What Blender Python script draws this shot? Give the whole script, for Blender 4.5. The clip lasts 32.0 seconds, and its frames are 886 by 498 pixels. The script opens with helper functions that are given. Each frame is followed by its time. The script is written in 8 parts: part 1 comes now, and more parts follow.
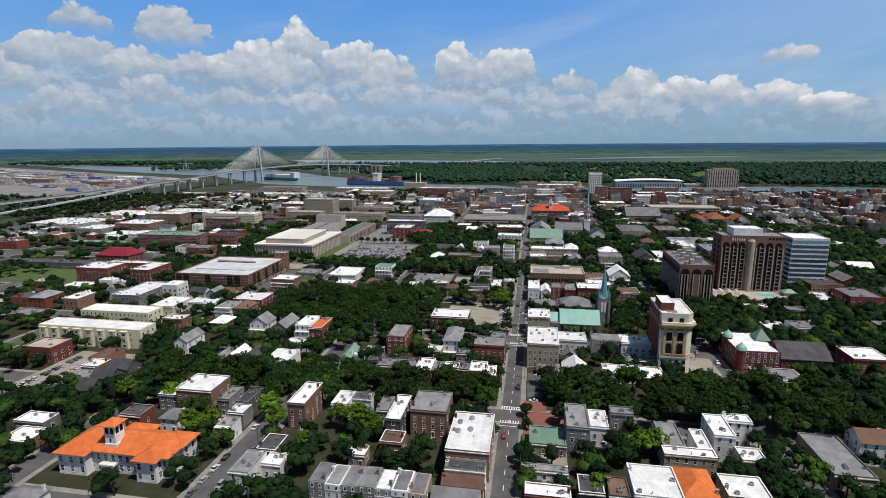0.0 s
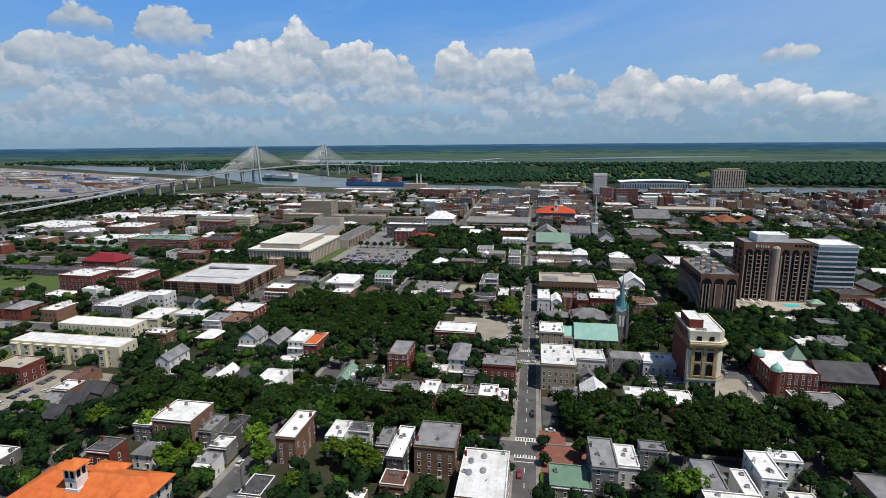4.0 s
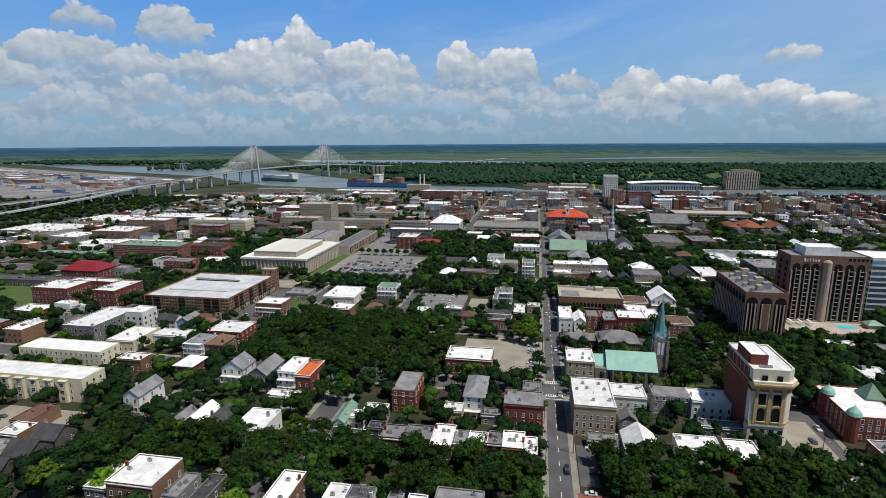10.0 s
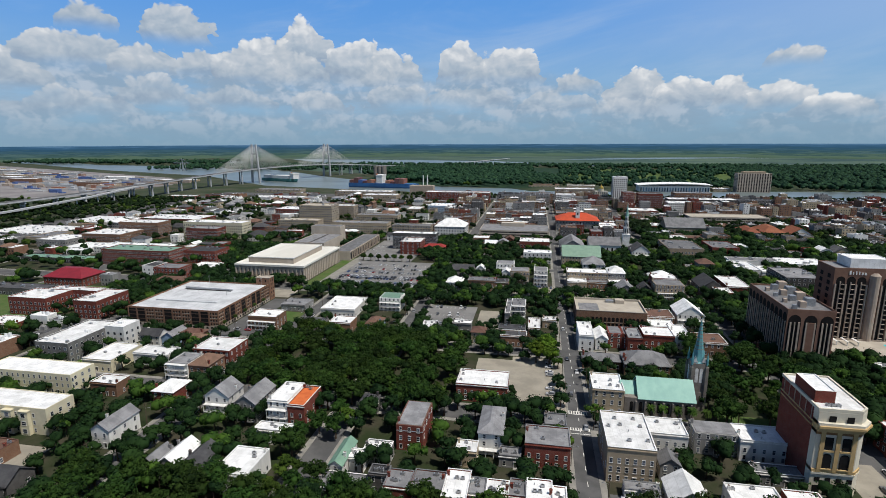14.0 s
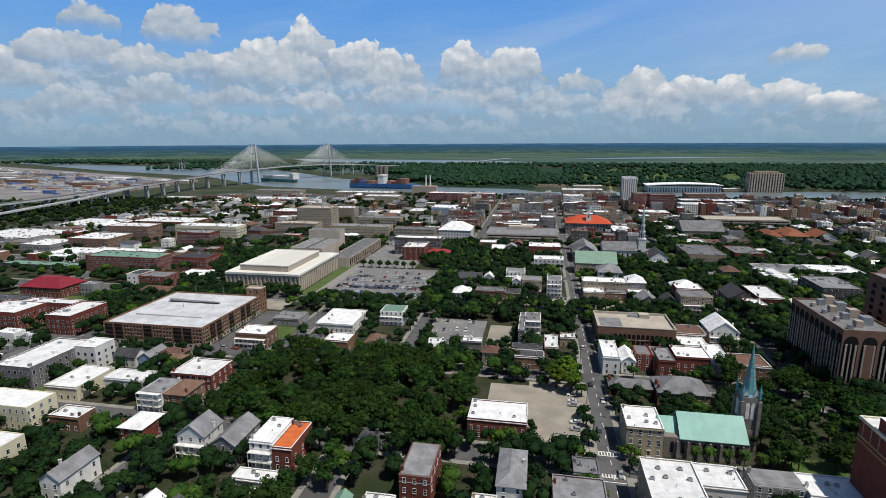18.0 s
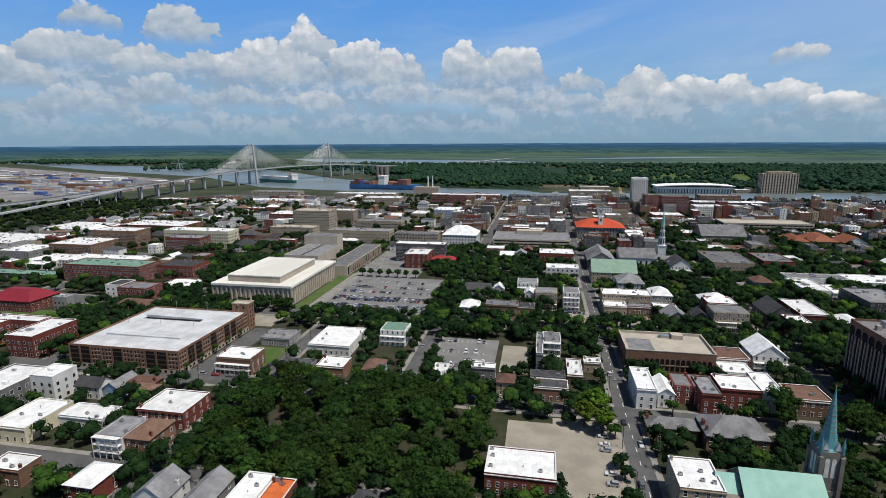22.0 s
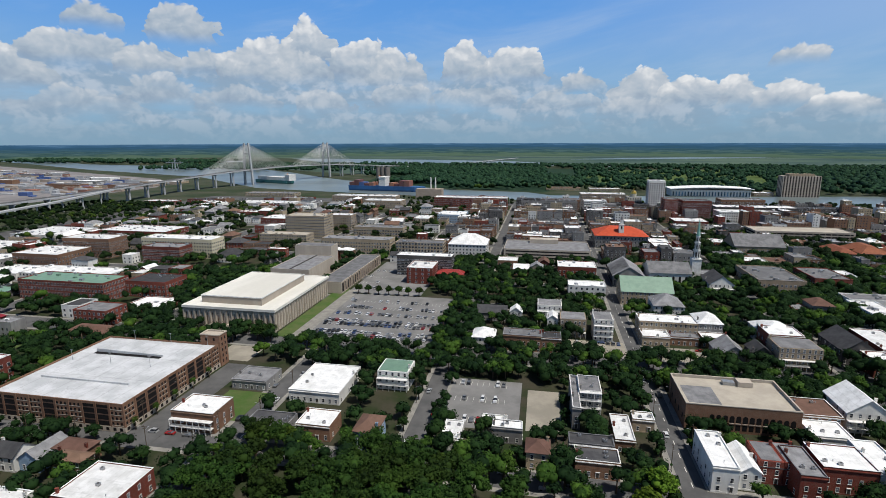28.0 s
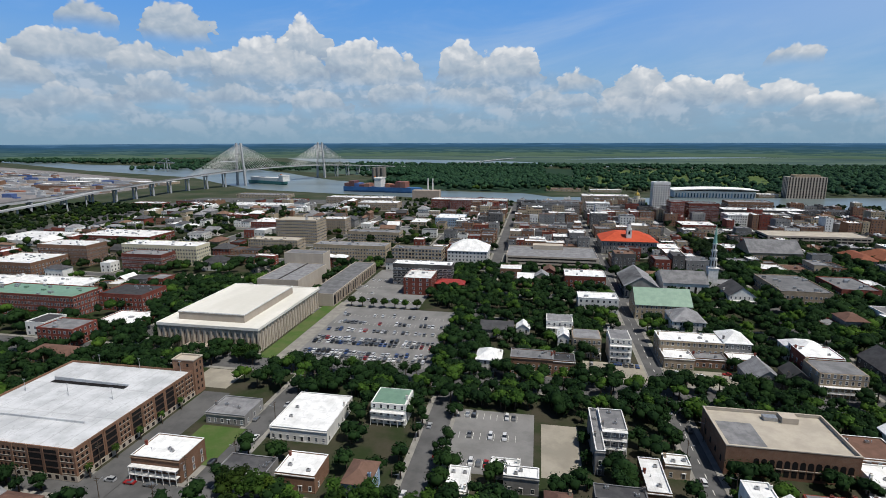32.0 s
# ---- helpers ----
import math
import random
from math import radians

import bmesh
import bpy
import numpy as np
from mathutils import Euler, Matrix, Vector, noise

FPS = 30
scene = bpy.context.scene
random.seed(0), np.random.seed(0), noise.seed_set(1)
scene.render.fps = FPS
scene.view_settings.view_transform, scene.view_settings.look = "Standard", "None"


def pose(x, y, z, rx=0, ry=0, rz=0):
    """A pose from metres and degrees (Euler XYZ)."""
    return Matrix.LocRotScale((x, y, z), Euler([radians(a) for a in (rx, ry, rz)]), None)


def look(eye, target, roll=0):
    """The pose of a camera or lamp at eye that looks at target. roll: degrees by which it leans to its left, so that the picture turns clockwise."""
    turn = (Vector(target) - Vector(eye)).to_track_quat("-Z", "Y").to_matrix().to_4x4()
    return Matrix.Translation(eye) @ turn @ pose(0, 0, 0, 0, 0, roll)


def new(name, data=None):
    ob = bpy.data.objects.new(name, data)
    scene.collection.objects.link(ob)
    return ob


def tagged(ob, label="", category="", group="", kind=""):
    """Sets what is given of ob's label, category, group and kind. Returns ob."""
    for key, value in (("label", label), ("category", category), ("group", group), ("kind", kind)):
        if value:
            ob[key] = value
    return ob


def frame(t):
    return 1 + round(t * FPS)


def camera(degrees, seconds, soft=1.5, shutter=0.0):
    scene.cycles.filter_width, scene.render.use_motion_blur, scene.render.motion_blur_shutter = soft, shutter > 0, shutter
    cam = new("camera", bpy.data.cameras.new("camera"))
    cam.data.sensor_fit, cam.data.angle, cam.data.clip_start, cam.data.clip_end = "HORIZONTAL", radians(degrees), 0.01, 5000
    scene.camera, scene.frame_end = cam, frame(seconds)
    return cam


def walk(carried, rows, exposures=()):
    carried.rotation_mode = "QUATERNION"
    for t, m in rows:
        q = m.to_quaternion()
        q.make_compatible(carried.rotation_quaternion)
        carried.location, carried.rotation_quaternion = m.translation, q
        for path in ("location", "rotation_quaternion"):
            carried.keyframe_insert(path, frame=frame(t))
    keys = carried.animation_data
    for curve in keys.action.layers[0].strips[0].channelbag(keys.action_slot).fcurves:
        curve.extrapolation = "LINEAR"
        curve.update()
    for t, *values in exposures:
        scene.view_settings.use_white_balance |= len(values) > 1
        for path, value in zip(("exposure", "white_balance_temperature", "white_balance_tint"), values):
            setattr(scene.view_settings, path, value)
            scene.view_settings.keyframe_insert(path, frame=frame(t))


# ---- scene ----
cam = camera(80.75, 32.0, soft=0.78)
walk(cam, [
    (0.0, look((14.00, -0.00, 119.47), (-156.2, 964.5, -82.6), -0.47)),
    (1.0, look((12.37, 6.22, 119.54), (-157.3, 970.8, -82.5), -0.55)),
    (2.0, look((10.66, 12.30, 119.60), (-159.4, 976.8, -82.7), -0.53)),
    (3.0, look((8.77, 18.27, 119.71), (-161.6, 982.7, -82.6), -0.52)),
    (3.5, look((7.82, 21.22, 119.80), (-162.4, 985.6, -82.5), -0.52)),
    (5.5, look((4.00, 32.90, 120.22), (-166.1, 997.3, -82.2), -0.37)),
    (7.0, look((0.81, 42.18, 120.28), (-169.8, 1006.4, -82.5), -0.38)),
    (8.0, look((-1.35, 48.63, 120.35), (-172.2, 1012.8, -82.8), -0.35)),
    (9.0, look((-3.54, 55.30, 120.48), (-175.2, 1019.4, -82.4), -0.28)),
    (10.0, look((-5.73, 62.08, 120.48), (-178.3, 1025.9, -82.5), -0.37)),
    (11.0, look((-7.97, 68.81, 120.44), (-181.3, 1032.4, -83.0), -0.32)),
    (12.0, look((-10.25, 75.77, 120.50), (-184.9, 1039.2, -82.6), -0.22)),
    (13.0, look((-12.63, 82.97, 120.60), (-187.9, 1046.3, -82.4), -0.20)),
    (14.0, look((-15.00, 90.41, 120.56), (-190.9, 1053.6, -82.7), -0.20)),
    (14.5, look((-16.14, 94.23, 120.51), (-192.1, 1057.4, -82.7), -0.19)),
    (16.5, look((-20.54, 109.92, 120.28), (-198.4, 1072.6, -83.6), -0.25)),
    (17.0, look((-21.64, 113.90, 120.20), (-199.8, 1076.6, -83.7), -0.25)),
    (18.0, look((-23.86, 121.99, 120.03), (-203.3, 1084.4, -83.9), -0.29)),
    (19.0, look((-26.24, 130.34, 119.85), (-206.2, 1092.7, -83.8), -0.31)),
    (20.0, look((-28.77, 139.09, 119.68), (-208.6, 1101.5, -83.9), -0.24)),
    (21.0, look((-31.45, 148.09, 119.59), (-211.8, 1110.3, -84.3), -0.27)),
    (22.0, look((-34.15, 157.37, 119.52), (-215.5, 1119.4, -84.7), -0.32)),
    (23.0, look((-36.76, 166.76, 119.51), (-218.7, 1128.6, -84.7), -0.36)),
    (24.0, look((-39.39, 176.13, 119.52), (-221.9, 1137.8, -84.9), -0.29)),
    (25.0, look((-41.99, 185.31, 119.48), (-224.4, 1147.0, -85.0), -0.28)),
    (25.5, look((-43.29, 189.86, 119.47), (-225.6, 1151.6, -84.9), -0.28)),
    (27.5, look((-48.46, 207.87, 119.34), (-231.4, 1169.4, -85.4), -0.16)),
    (28.0, look((-49.65, 212.34, 119.40), (-232.7, 1173.9, -85.5), -0.15)),
    (29.0, look((-51.81, 221.17, 119.79), (-235.3, 1182.5, -85.4), -0.15)),
    (30.0, look((-53.83, 229.36, 120.33), (-237.5, 1190.8, -84.4), -0.16)),
    (31.0, look((-55.75, 236.30, 120.63), (-239.5, 1197.9, -83.4), -0.18)),
    (31.5, look((-56.72, 239.10, 120.55), (-240.1, 1200.7, -83.6), -0.17)),
    (32.0, look((-57.69, 241.51, 120.28), (-233.7, 1204.2, -85.3), -0.12)),
], exposures=[(0.0, 0.0), (32.0, 0.0)])

# ---- sky and sun ----
SUN_EL, SUN_AZ = radians(64), radians(117)      # azimuth clockwise from +y
sun_dir = Vector((math.sin(SUN_AZ) * math.cos(SUN_EL), math.cos(SUN_AZ) * math.cos(SUN_EL), math.sin(SUN_EL)))
sun = new("sun", bpy.data.lights.new("sun", "SUN"))
sun.data.energy, sun.data.angle, sun.data.color = 4.7, radians(0.53), (1.0, 0.955, 0.89)
sun.matrix_world = look(tuple(sun_dir * 900), (0, 0, 0))


class Nodes:
    """Small wrapper to write node trees in a few lines."""

    def __init__(self, tree):
        self.tree = tree

    def add(self, kind, props=None, **links):
        n = self.tree.nodes.new(kind)
        props = props or {}
        if "data_type" in props:
            n.data_type = props["data_type"]
        if "air_density" in props:
            n.air_density = props["air_density"]
        if "altitude" in props:
            n.altitude = props["altitude"]
        if "blend_type" in props:
            n.blend_type = props["blend_type"]
        if "dust_density" in props:
            n.dust_density = props["dust_density"]
        if "feature" in props:
            n.feature = props["feature"]
        if "interpolation_type" in props:
            n.interpolation_type = props["interpolation_type"]
        if "operation" in props:
            n.operation = props["operation"]
        if "ozone_density" in props:
            n.ozone_density = props["ozone_density"]
        if "sky_type" in props:
            n.sky_type = props["sky_type"]
        if "sun_disc" in props:
            n.sun_disc = props["sun_disc"]
        if "sun_elevation" in props:
            n.sun_elevation = props["sun_elevation"]
        if "sun_rotation" in props:
            n.sun_rotation = props["sun_rotation"]
        if "use_clamp" in props:
            n.use_clamp = props["use_clamp"]
        if "voronoi_dimensions" in props:
            n.voronoi_dimensions = props["voronoi_dimensions"]
        for k, v in links.items():
            self.put(n, k, v)
        return n

    def put(self, n, key, v):
        key = int(key[1:]) if key[0] == "i" and key[1:].isdigit() else key.replace("_", " ")
        s = n.inputs[key]
        if isinstance(v, bpy.types.Node):
            v = v.outputs[0]
        if isinstance(v, bpy.types.NodeSocket):
            self.tree.links.new(v, s)
        elif isinstance(v, (tuple, list)):
            s.default_value = tuple(v) + ((1.0,) if s.type == "RGBA" and len(v) == 3 else ())
        else:
            s.default_value = v

    def math(self, op, a, b=0.0, c=0.0, clamp=False):
        return self.add("ShaderNodeMath", {"operation": op, "use_clamp": clamp}, i0=a, i1=b, i2=c)

    def ramp(self, fac, stops, mode="LINEAR"):
        n = self.add("ShaderNodeValToRGB", i0=fac)
        n.color_ramp.interpolation = mode
        els = n.color_ramp.elements
        while len(els) < len(stops):
            els.new(0.5)
        for e, (p, c) in zip(els, stops):
            e.position = p
            e.color = (c, c, c, 1) if isinstance(c, (int, float)) else (*c, 1)
        return n

    def mix(self, fac, a, b, mode="MIX"):
        n = self.add("ShaderNodeMix", {"data_type": "RGBA", "blend_type": mode})
        for k, v in ((0, fac), (6, a), (7, b)):
            self.put(n, "i%d" % k, v)
        return n.outputs[2]

    def smooth(self, v, a, b):
        return self.add("ShaderNodeMapRange", {"interpolation_type": "SMOOTHSTEP"}, i0=v, i1=a, i2=b, i3=0.0, i4=1.0)

    def noise(self, vec, scale, detail=4.0, rough=0.5, distort=0.0):
        return self.add("ShaderNodeTexNoise", Vector=vec, Scale=scale, Detail=detail, Roughness=rough, Distortion=distort)


world = bpy.data.worlds.new("sky")
scene.world = world
world.use_nodes = True
world.node_tree.nodes.clear()
N = Nodes(world.node_tree)
sky = N.add("ShaderNodeTexSky", {"sky_type": "NISHITA", "sun_disc": False, "sun_elevation": SUN_EL, "sun_rotation": SUN_AZ,
                                 "altitude": 100.0, "air_density": 1.0, "dust_density": 0.6, "ozone_density": 2.5})
d = N.add("ShaderNodeTexCoord").outputs["Generated"]
xyz = N.add("ShaderNodeSeparateXYZ", i0=d)
az = N.math("MULTIPLY", N.math("ARCTAN2", xyz.outputs[0], xyz.outputs[1]), 57.2958)
el = N.math("MULTIPLY", N.math("ARCSINE", xyz.outputs[2]), 57.2958)
p = N.add("ShaderNodeCombineXYZ", X=N.math("MULTIPLY", az, 0.22), Y=N.math("MULTIPLY", el, 0.27), Z=0.0)
bend = N.add("ShaderNodeTexNoise", Vector=p, Scale=1.3, Detail=4.0, Roughness=0.55)
warp = N.add("ShaderNodeVectorMath", {"operation": "MULTIPLY_ADD"}, i0=bend.outputs[1], i1=(0.5, 0.5, 0.0), i2=p)
lift = N.add("ShaderNodeVectorMath", {"operation": "ADD"}, i0=warp, i1=(0.08, 0.20, 0.0))


def heap(v):
    """Heaped round heads at four sizes, 0 in the hollows and 1 on the heads."""
    total = None
    for scale, share in ((0.95, 0.42), (2.4, 0.30), (5.4, 0.18), (11.0, 0.10)):
        cell = N.add("ShaderNodeTexVoronoi", {"feature": "SMOOTH_F1", "voronoi_dimensions": "2D"}, Vector=v, Scale=scale, Smoothness=0.45)
        s_ = N.math("MULTIPLY", N.math("SUBTRACT", 0.85, cell.outputs[0]), share * 1.3)
        total = s_ if total is None else N.math("ADD", total, s_)
    return total


n1, n2 = heap(warp), heap(lift)
wide = N.noise(p, 0.8, 4.0, 0.5)
edge = N.math("ADD", N.math("MULTIPLY", N.math("SUBTRACT", n1, 0.5), 1.9), N.math("MULTIPLY", N.math("SUBTRACT", wide, 0.5), 0.9))
soft_edge = N.math("MULTIPLY", N.math("SUBTRACT", wide, 0.5), 2.2)
relief = N.math("ADD", N.math("MULTIPLY", N.math("SUBTRACT", n1, n2), 0.75), N.math("MULTIPLY", N.math("SUBTRACT", wide, 0.5), 0.35))
wisp = N.noise(N.add("ShaderNodeCombineXYZ", X=N.math("MULTIPLY", az, 0.035), Y=N.math("MULTIPLY", N.math("ADD", el, N.math("MULTIPLY", az, -0.12)), 0.16), Z=3.0), 1.0, 5.0, 0.62, 0.6)
veil = N.math("MULTIPLY", N.smooth(wisp, 0.44, 0.75), 0.30)
thin = N.math("MULTIPLY", N.math("MULTIPLY", N.smooth(az, -4.0, 30.0), N.smooth(el, 5.0, 11.0)), 0.38)
blue = N.mix(N.smooth(el, 2.0, 15.0), (2.5, 4.1, 5.7), sky)
blue = N.mix(0.72, blue, N.mix(N.smooth(el, 1.0, 13.5), (2.8, 4.7, 6.5), (0.85, 3.3, 8.3)))
blue = N.mix(N.smooth(el, 14.0, 27.0), blue, (0.18, 0.52, 1.5))
col = N.mix(veil, blue, (5.2, 6.2, 7.4))
col = N.mix(thin, col, (4.6, 5.6, 7.0))
# hazy sheet low under the heads, broken by clear gaps
low = N.noise(N.add("ShaderNodeCombineXYZ", X=N.math("MULTIPLY", az, 0.13), Y=N.math("MULTIPLY", el, 0.42), Z=7.0), 1.0, 5.0, 0.55)
sheet_top = N.math("ADD", N.math("SUBTRACT", 7.4, N.math("MULTIPLY", N.smooth(az, -12.0, 26.0), 3.8)), soft_edge)
under = N.math("MULTIPLY", N.smooth(N.math("SUBTRACT", sheet_top, el), -0.6, 1.6), N.smooth(low, 0.30, 0.56))
col = N.mix(N.math("MULTIPLY", under, 0.85), col, N.mix(N.smooth(N.math("ADD", low, relief), 0.40, 0.72), (2.75, 3.8, 5.0), (4.7, 5.4, 6.3)))


sway = N.math("ADD", az, N.math("MULTIPLY", N.math("SUBTRACT", bend.outputs[0], 0.5), 5.0))


def head(col, a, w, base, top, solid, bright):
    """A heaped cloud with a greyer level base: azimuth, half width, elevations of base and top, in degrees."""
    u = N.math("POWER", N.math("ABSOLUTE", N.math("DIVIDE", N.math("SUBTRACT", sway, a), w * 1.15)), 2.0)
    dome = N.math("POWER", N.math("SUBTRACT", 1.0, u, clamp=True), 0.55)
    rim = N.math("ADD", N.math("MULTIPLY", dome, (top - base) * 0.9), N.math("MULTIPLY", edge, min(1.2, 0.40 * (top - base))))
    rise = N.math("SUBTRACT", el, base)
    cov = N.math("MULTIPLY", N.smooth(N.math("SUBTRACT", rim, rise), 0.0, 0.34), N.smooth(N.math("ADD", rise, N.math("MULTIPLY", soft_edge, 0.5)), -0.5, 1.0))
    cov = N.math("MULTIPLY", N.math("MULTIPLY", cov, N.smooth(dome, 0.0, 0.25)), solid)
    v = N.smooth(N.math("DIVIDE", rise, top - base), -0.15, 1.0)
    lit = N.math("ADD", N.math("MULTIPLY", v, 0.60 * bright), N.math("ADD", relief, 0.16 * bright), clamp=True)
    shade = N.ramp(lit, [(0.0, (2.9, 3.7, 4.8)), (0.3, (3.9, 4.7, 5.6)), (0.6, (5.3, 5.8, 6.4)), (0.93, (8.1, 8.2, 8.3))])
    return N.mix(cov, col, shade.outputs[0])


HEADS = [(-43.0, 1.8, 9.7, 11.9), (-35.8, 2.7, 9.0, 12.9), (-44.3, 3.6, 6.5, 9.9), (-39.0, 2.4, 6.1, 9.0), (-34.5, 2.2, 6.2, 8.9), (-49.2, 2.6, 4.6, 8.0),
         (-24.7, 2.6, 7.3, 12.0), (-27.6, 5.4, 5.6, 10.1), (-19.2, 3.6, 5.9, 10.2), (-15.9, 2.9, 5.8, 9.5), (-8.2, 2.5, 6.0, 10.6), (-4.0, 3.6, 5.8, 9.7),
         (3.6, 2.3, 4.9, 7.2), (9.6, 2.8, 3.3, 7.8), (13.4, 2.8, 3.1, 6.3), (17.9, 2.1, 3.0, 6.2), (21.6, 2.3, 2.8, 5.4), (26.0, 2.8, 2.2, 4.0), (22.8, 2.1, 6.6, 8.5)]
SMALL = [(-45.0, 4.9, 2.4, 4.8), (-38.0, 3.6, 3.2, 6.2), (-31.5, 3.4, 3.2, 5.8), (-23.1, 2.7, 2.8, 5.4), (-14.6, 3.2, 3.4, 6.0), (-7.6, 4.2, 3.5, 6.0), (1.6, 3.6, 3.0, 5.3), (8.6, 3.4, 2.4, 4.3)]
for q in HEADS:
    col = head(col, *q, 0.97, 0.78 if q[0] < -33 else 1.0)
for q in SMALL:
    col = head(col, *q, 0.72, 0.66)
col = N.mix(N.math("MULTIPLY", N.smooth(el, 3.8, -0.8), 0.94), col, (2.2, 3.55, 4.75))
bg = N.add("ShaderNodeBackground", Color=col, Strength=0.1)
N.add("ShaderNodeOutputWorld", Surface=bg)

# ---- materials ----


def material(name, base, second=None, rough=0.8, metal=0.0, scale=0.5, fine_scale=6.0, bump=0.15, vary=0.0, island=0.0, streak=None, seam=0.0):
    """Plain surface: two colours mixed by a wide noise, fine grain and relief, in metres."""
    m = bpy.data.materials.new(name)
    m.use_nodes = True
    m.node_tree.nodes.clear()
    k = Nodes(m.node_tree)
    where = k.add("ShaderNodeTexCoord").outputs["Object"]
    geo = k.add("ShaderNodeNewGeometry")
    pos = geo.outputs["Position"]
    if streak:
        pos2 = k.add("ShaderNodeVectorMath", {"operation": "MULTIPLY"}, i0=pos, i1=streak)
    else:
        pos2 = pos
    wide = k.noise(pos2, scale, 5.0, 0.6)
    grain = k.noise(pos, fine_scale, 3.0, 0.6)
    second = second or tuple(c * 0.72 for c in base)
    c = k.mix(k.smooth(wide, 0.34, 0.66), base, second)
    c = k.mix(k.math("MULTIPLY", grain, 0.35), c, tuple(x * 0.55 for x in base))
    if seam:
        # laps between the sheets, with a little dirt along them
        ax = k.add("ShaderNodeSeparateXYZ", i0=pos)
        lines = k.math("MAXIMUM", k.math("GREATER_THAN", k.math("FRACT", k.math("DIVIDE", ax.outputs[0], seam)), 0.93),
                       k.math("GREATER_THAN", k.math("FRACT", k.math("DIVIDE", ax.outputs[1], seam * 2.7)), 0.97))
        c = k.mix(k.math("MULTIPLY", lines, k.math("MULTIPLY", wide, 0.6)), c, tuple(x * 0.45 for x in base))
        pools = k.noise(pos, 0.45, 4.0, 0.7, 0.5)
        c = k.mix(k.math("MULTIPLY", k.smooth(pools, 0.56, 0.64), 0.4), c, tuple(x * 0.5 for x in base))
    if vary:
        info = k.add("ShaderNodeObjectInfo")
        hsv = k.add("ShaderNodeHueSaturation", Color=c, Value=k.math("ADD", 1.0 - vary, k.math("MULTIPLY", info.outputs["Random"], 2 * vary)),
                    Hue=k.math("ADD", 0.5 - vary * 0.05, k.math("MULTIPLY", info.outputs["Random"], vary * 0.1)))
        c = hsv.outputs[0]
    if island:
        hsv = k.add("ShaderNodeHueSaturation", Color=c, Value=k.math("ADD", 1.0 - island, k.math("MULTIPLY", geo.outputs["Random Per Island"], 2 * island)),
                    Hue=k.math("ADD", 0.5 - island * 0.03, k.math("MULTIPLY", geo.outputs["Random Per Island"], island * 0.06)))
        c = hsv.outputs[0]
    sh = k.add("ShaderNodeBsdfPrincipled", Base_Color=c, Roughness=rough, Metallic=metal, Specular_IOR_Level=0.5 if rough < 0.65 else 0.12)
    if bump:
        b = k.add("ShaderNodeBump", Height=grain, Strength=bump, Distance=0.03)
        k.put(sh, "Normal", b)
    k.add("ShaderNodeOutputMaterial", Surface=sh)
    return m


def brickwork(name, base, second, mortar, scale=1.0, vary=0.15):
    """Courses of brick, 0.22 by 0.075 m, with weathering over several metres."""
    m = bpy.data.materials.new(name)
    m.use_nodes = True
    m.node_tree.nodes.clear()
    k = Nodes(m.node_tree)
    geo = k.add("ShaderNodeNewGeometry")
    xyz_ = k.add("ShaderNodeSeparateXYZ", i0=geo.outputs["Position"])
    along = k.math("ADD", xyz_.outputs[0], xyz_.outputs[1])
    uv = k.add("ShaderNodeCombineXYZ", X=along, Y=xyz_.outputs[2], Z=0.0)
    br = k.add("ShaderNodeTexBrick", Vector=uv, Color1=base, Color2=second, Mortar=mortar, Scale=scale)
    br.inputs["Brick Width"].default_value, br.inputs["Row Height"].default_value, br.inputs["Mortar Size"].default_value = 0.22, 0.075, 0.008
    wide = k.noise(geo.outputs["Position"], 0.35, 5.0, 0.6)
    c = k.mix(k.math("MULTIPLY", k.smooth(wide, 0.35, 0.7), 0.45), br.outputs[0], tuple(x * 0.5 for x in base))
    info = k.add("ShaderNodeObjectInfo")
    hsv = k.add("ShaderNodeHueSaturation", Color=c, Value=k.math("ADD", 1.0 - vary, k.math("MULTIPLY", info.outputs["Random"], 2 * vary)))
    sh = k.add("ShaderNodeBsdfPrincipled", Base_Color=hsv, Roughness=0.9, Specular_IOR_Level=0.1)
    k.put(sh, "Normal", k.add("ShaderNodeBump", Height=br.outputs[1], Strength=0.3, Distance=0.01))
    k.add("ShaderNodeOutputMaterial", Surface=sh)
    return m


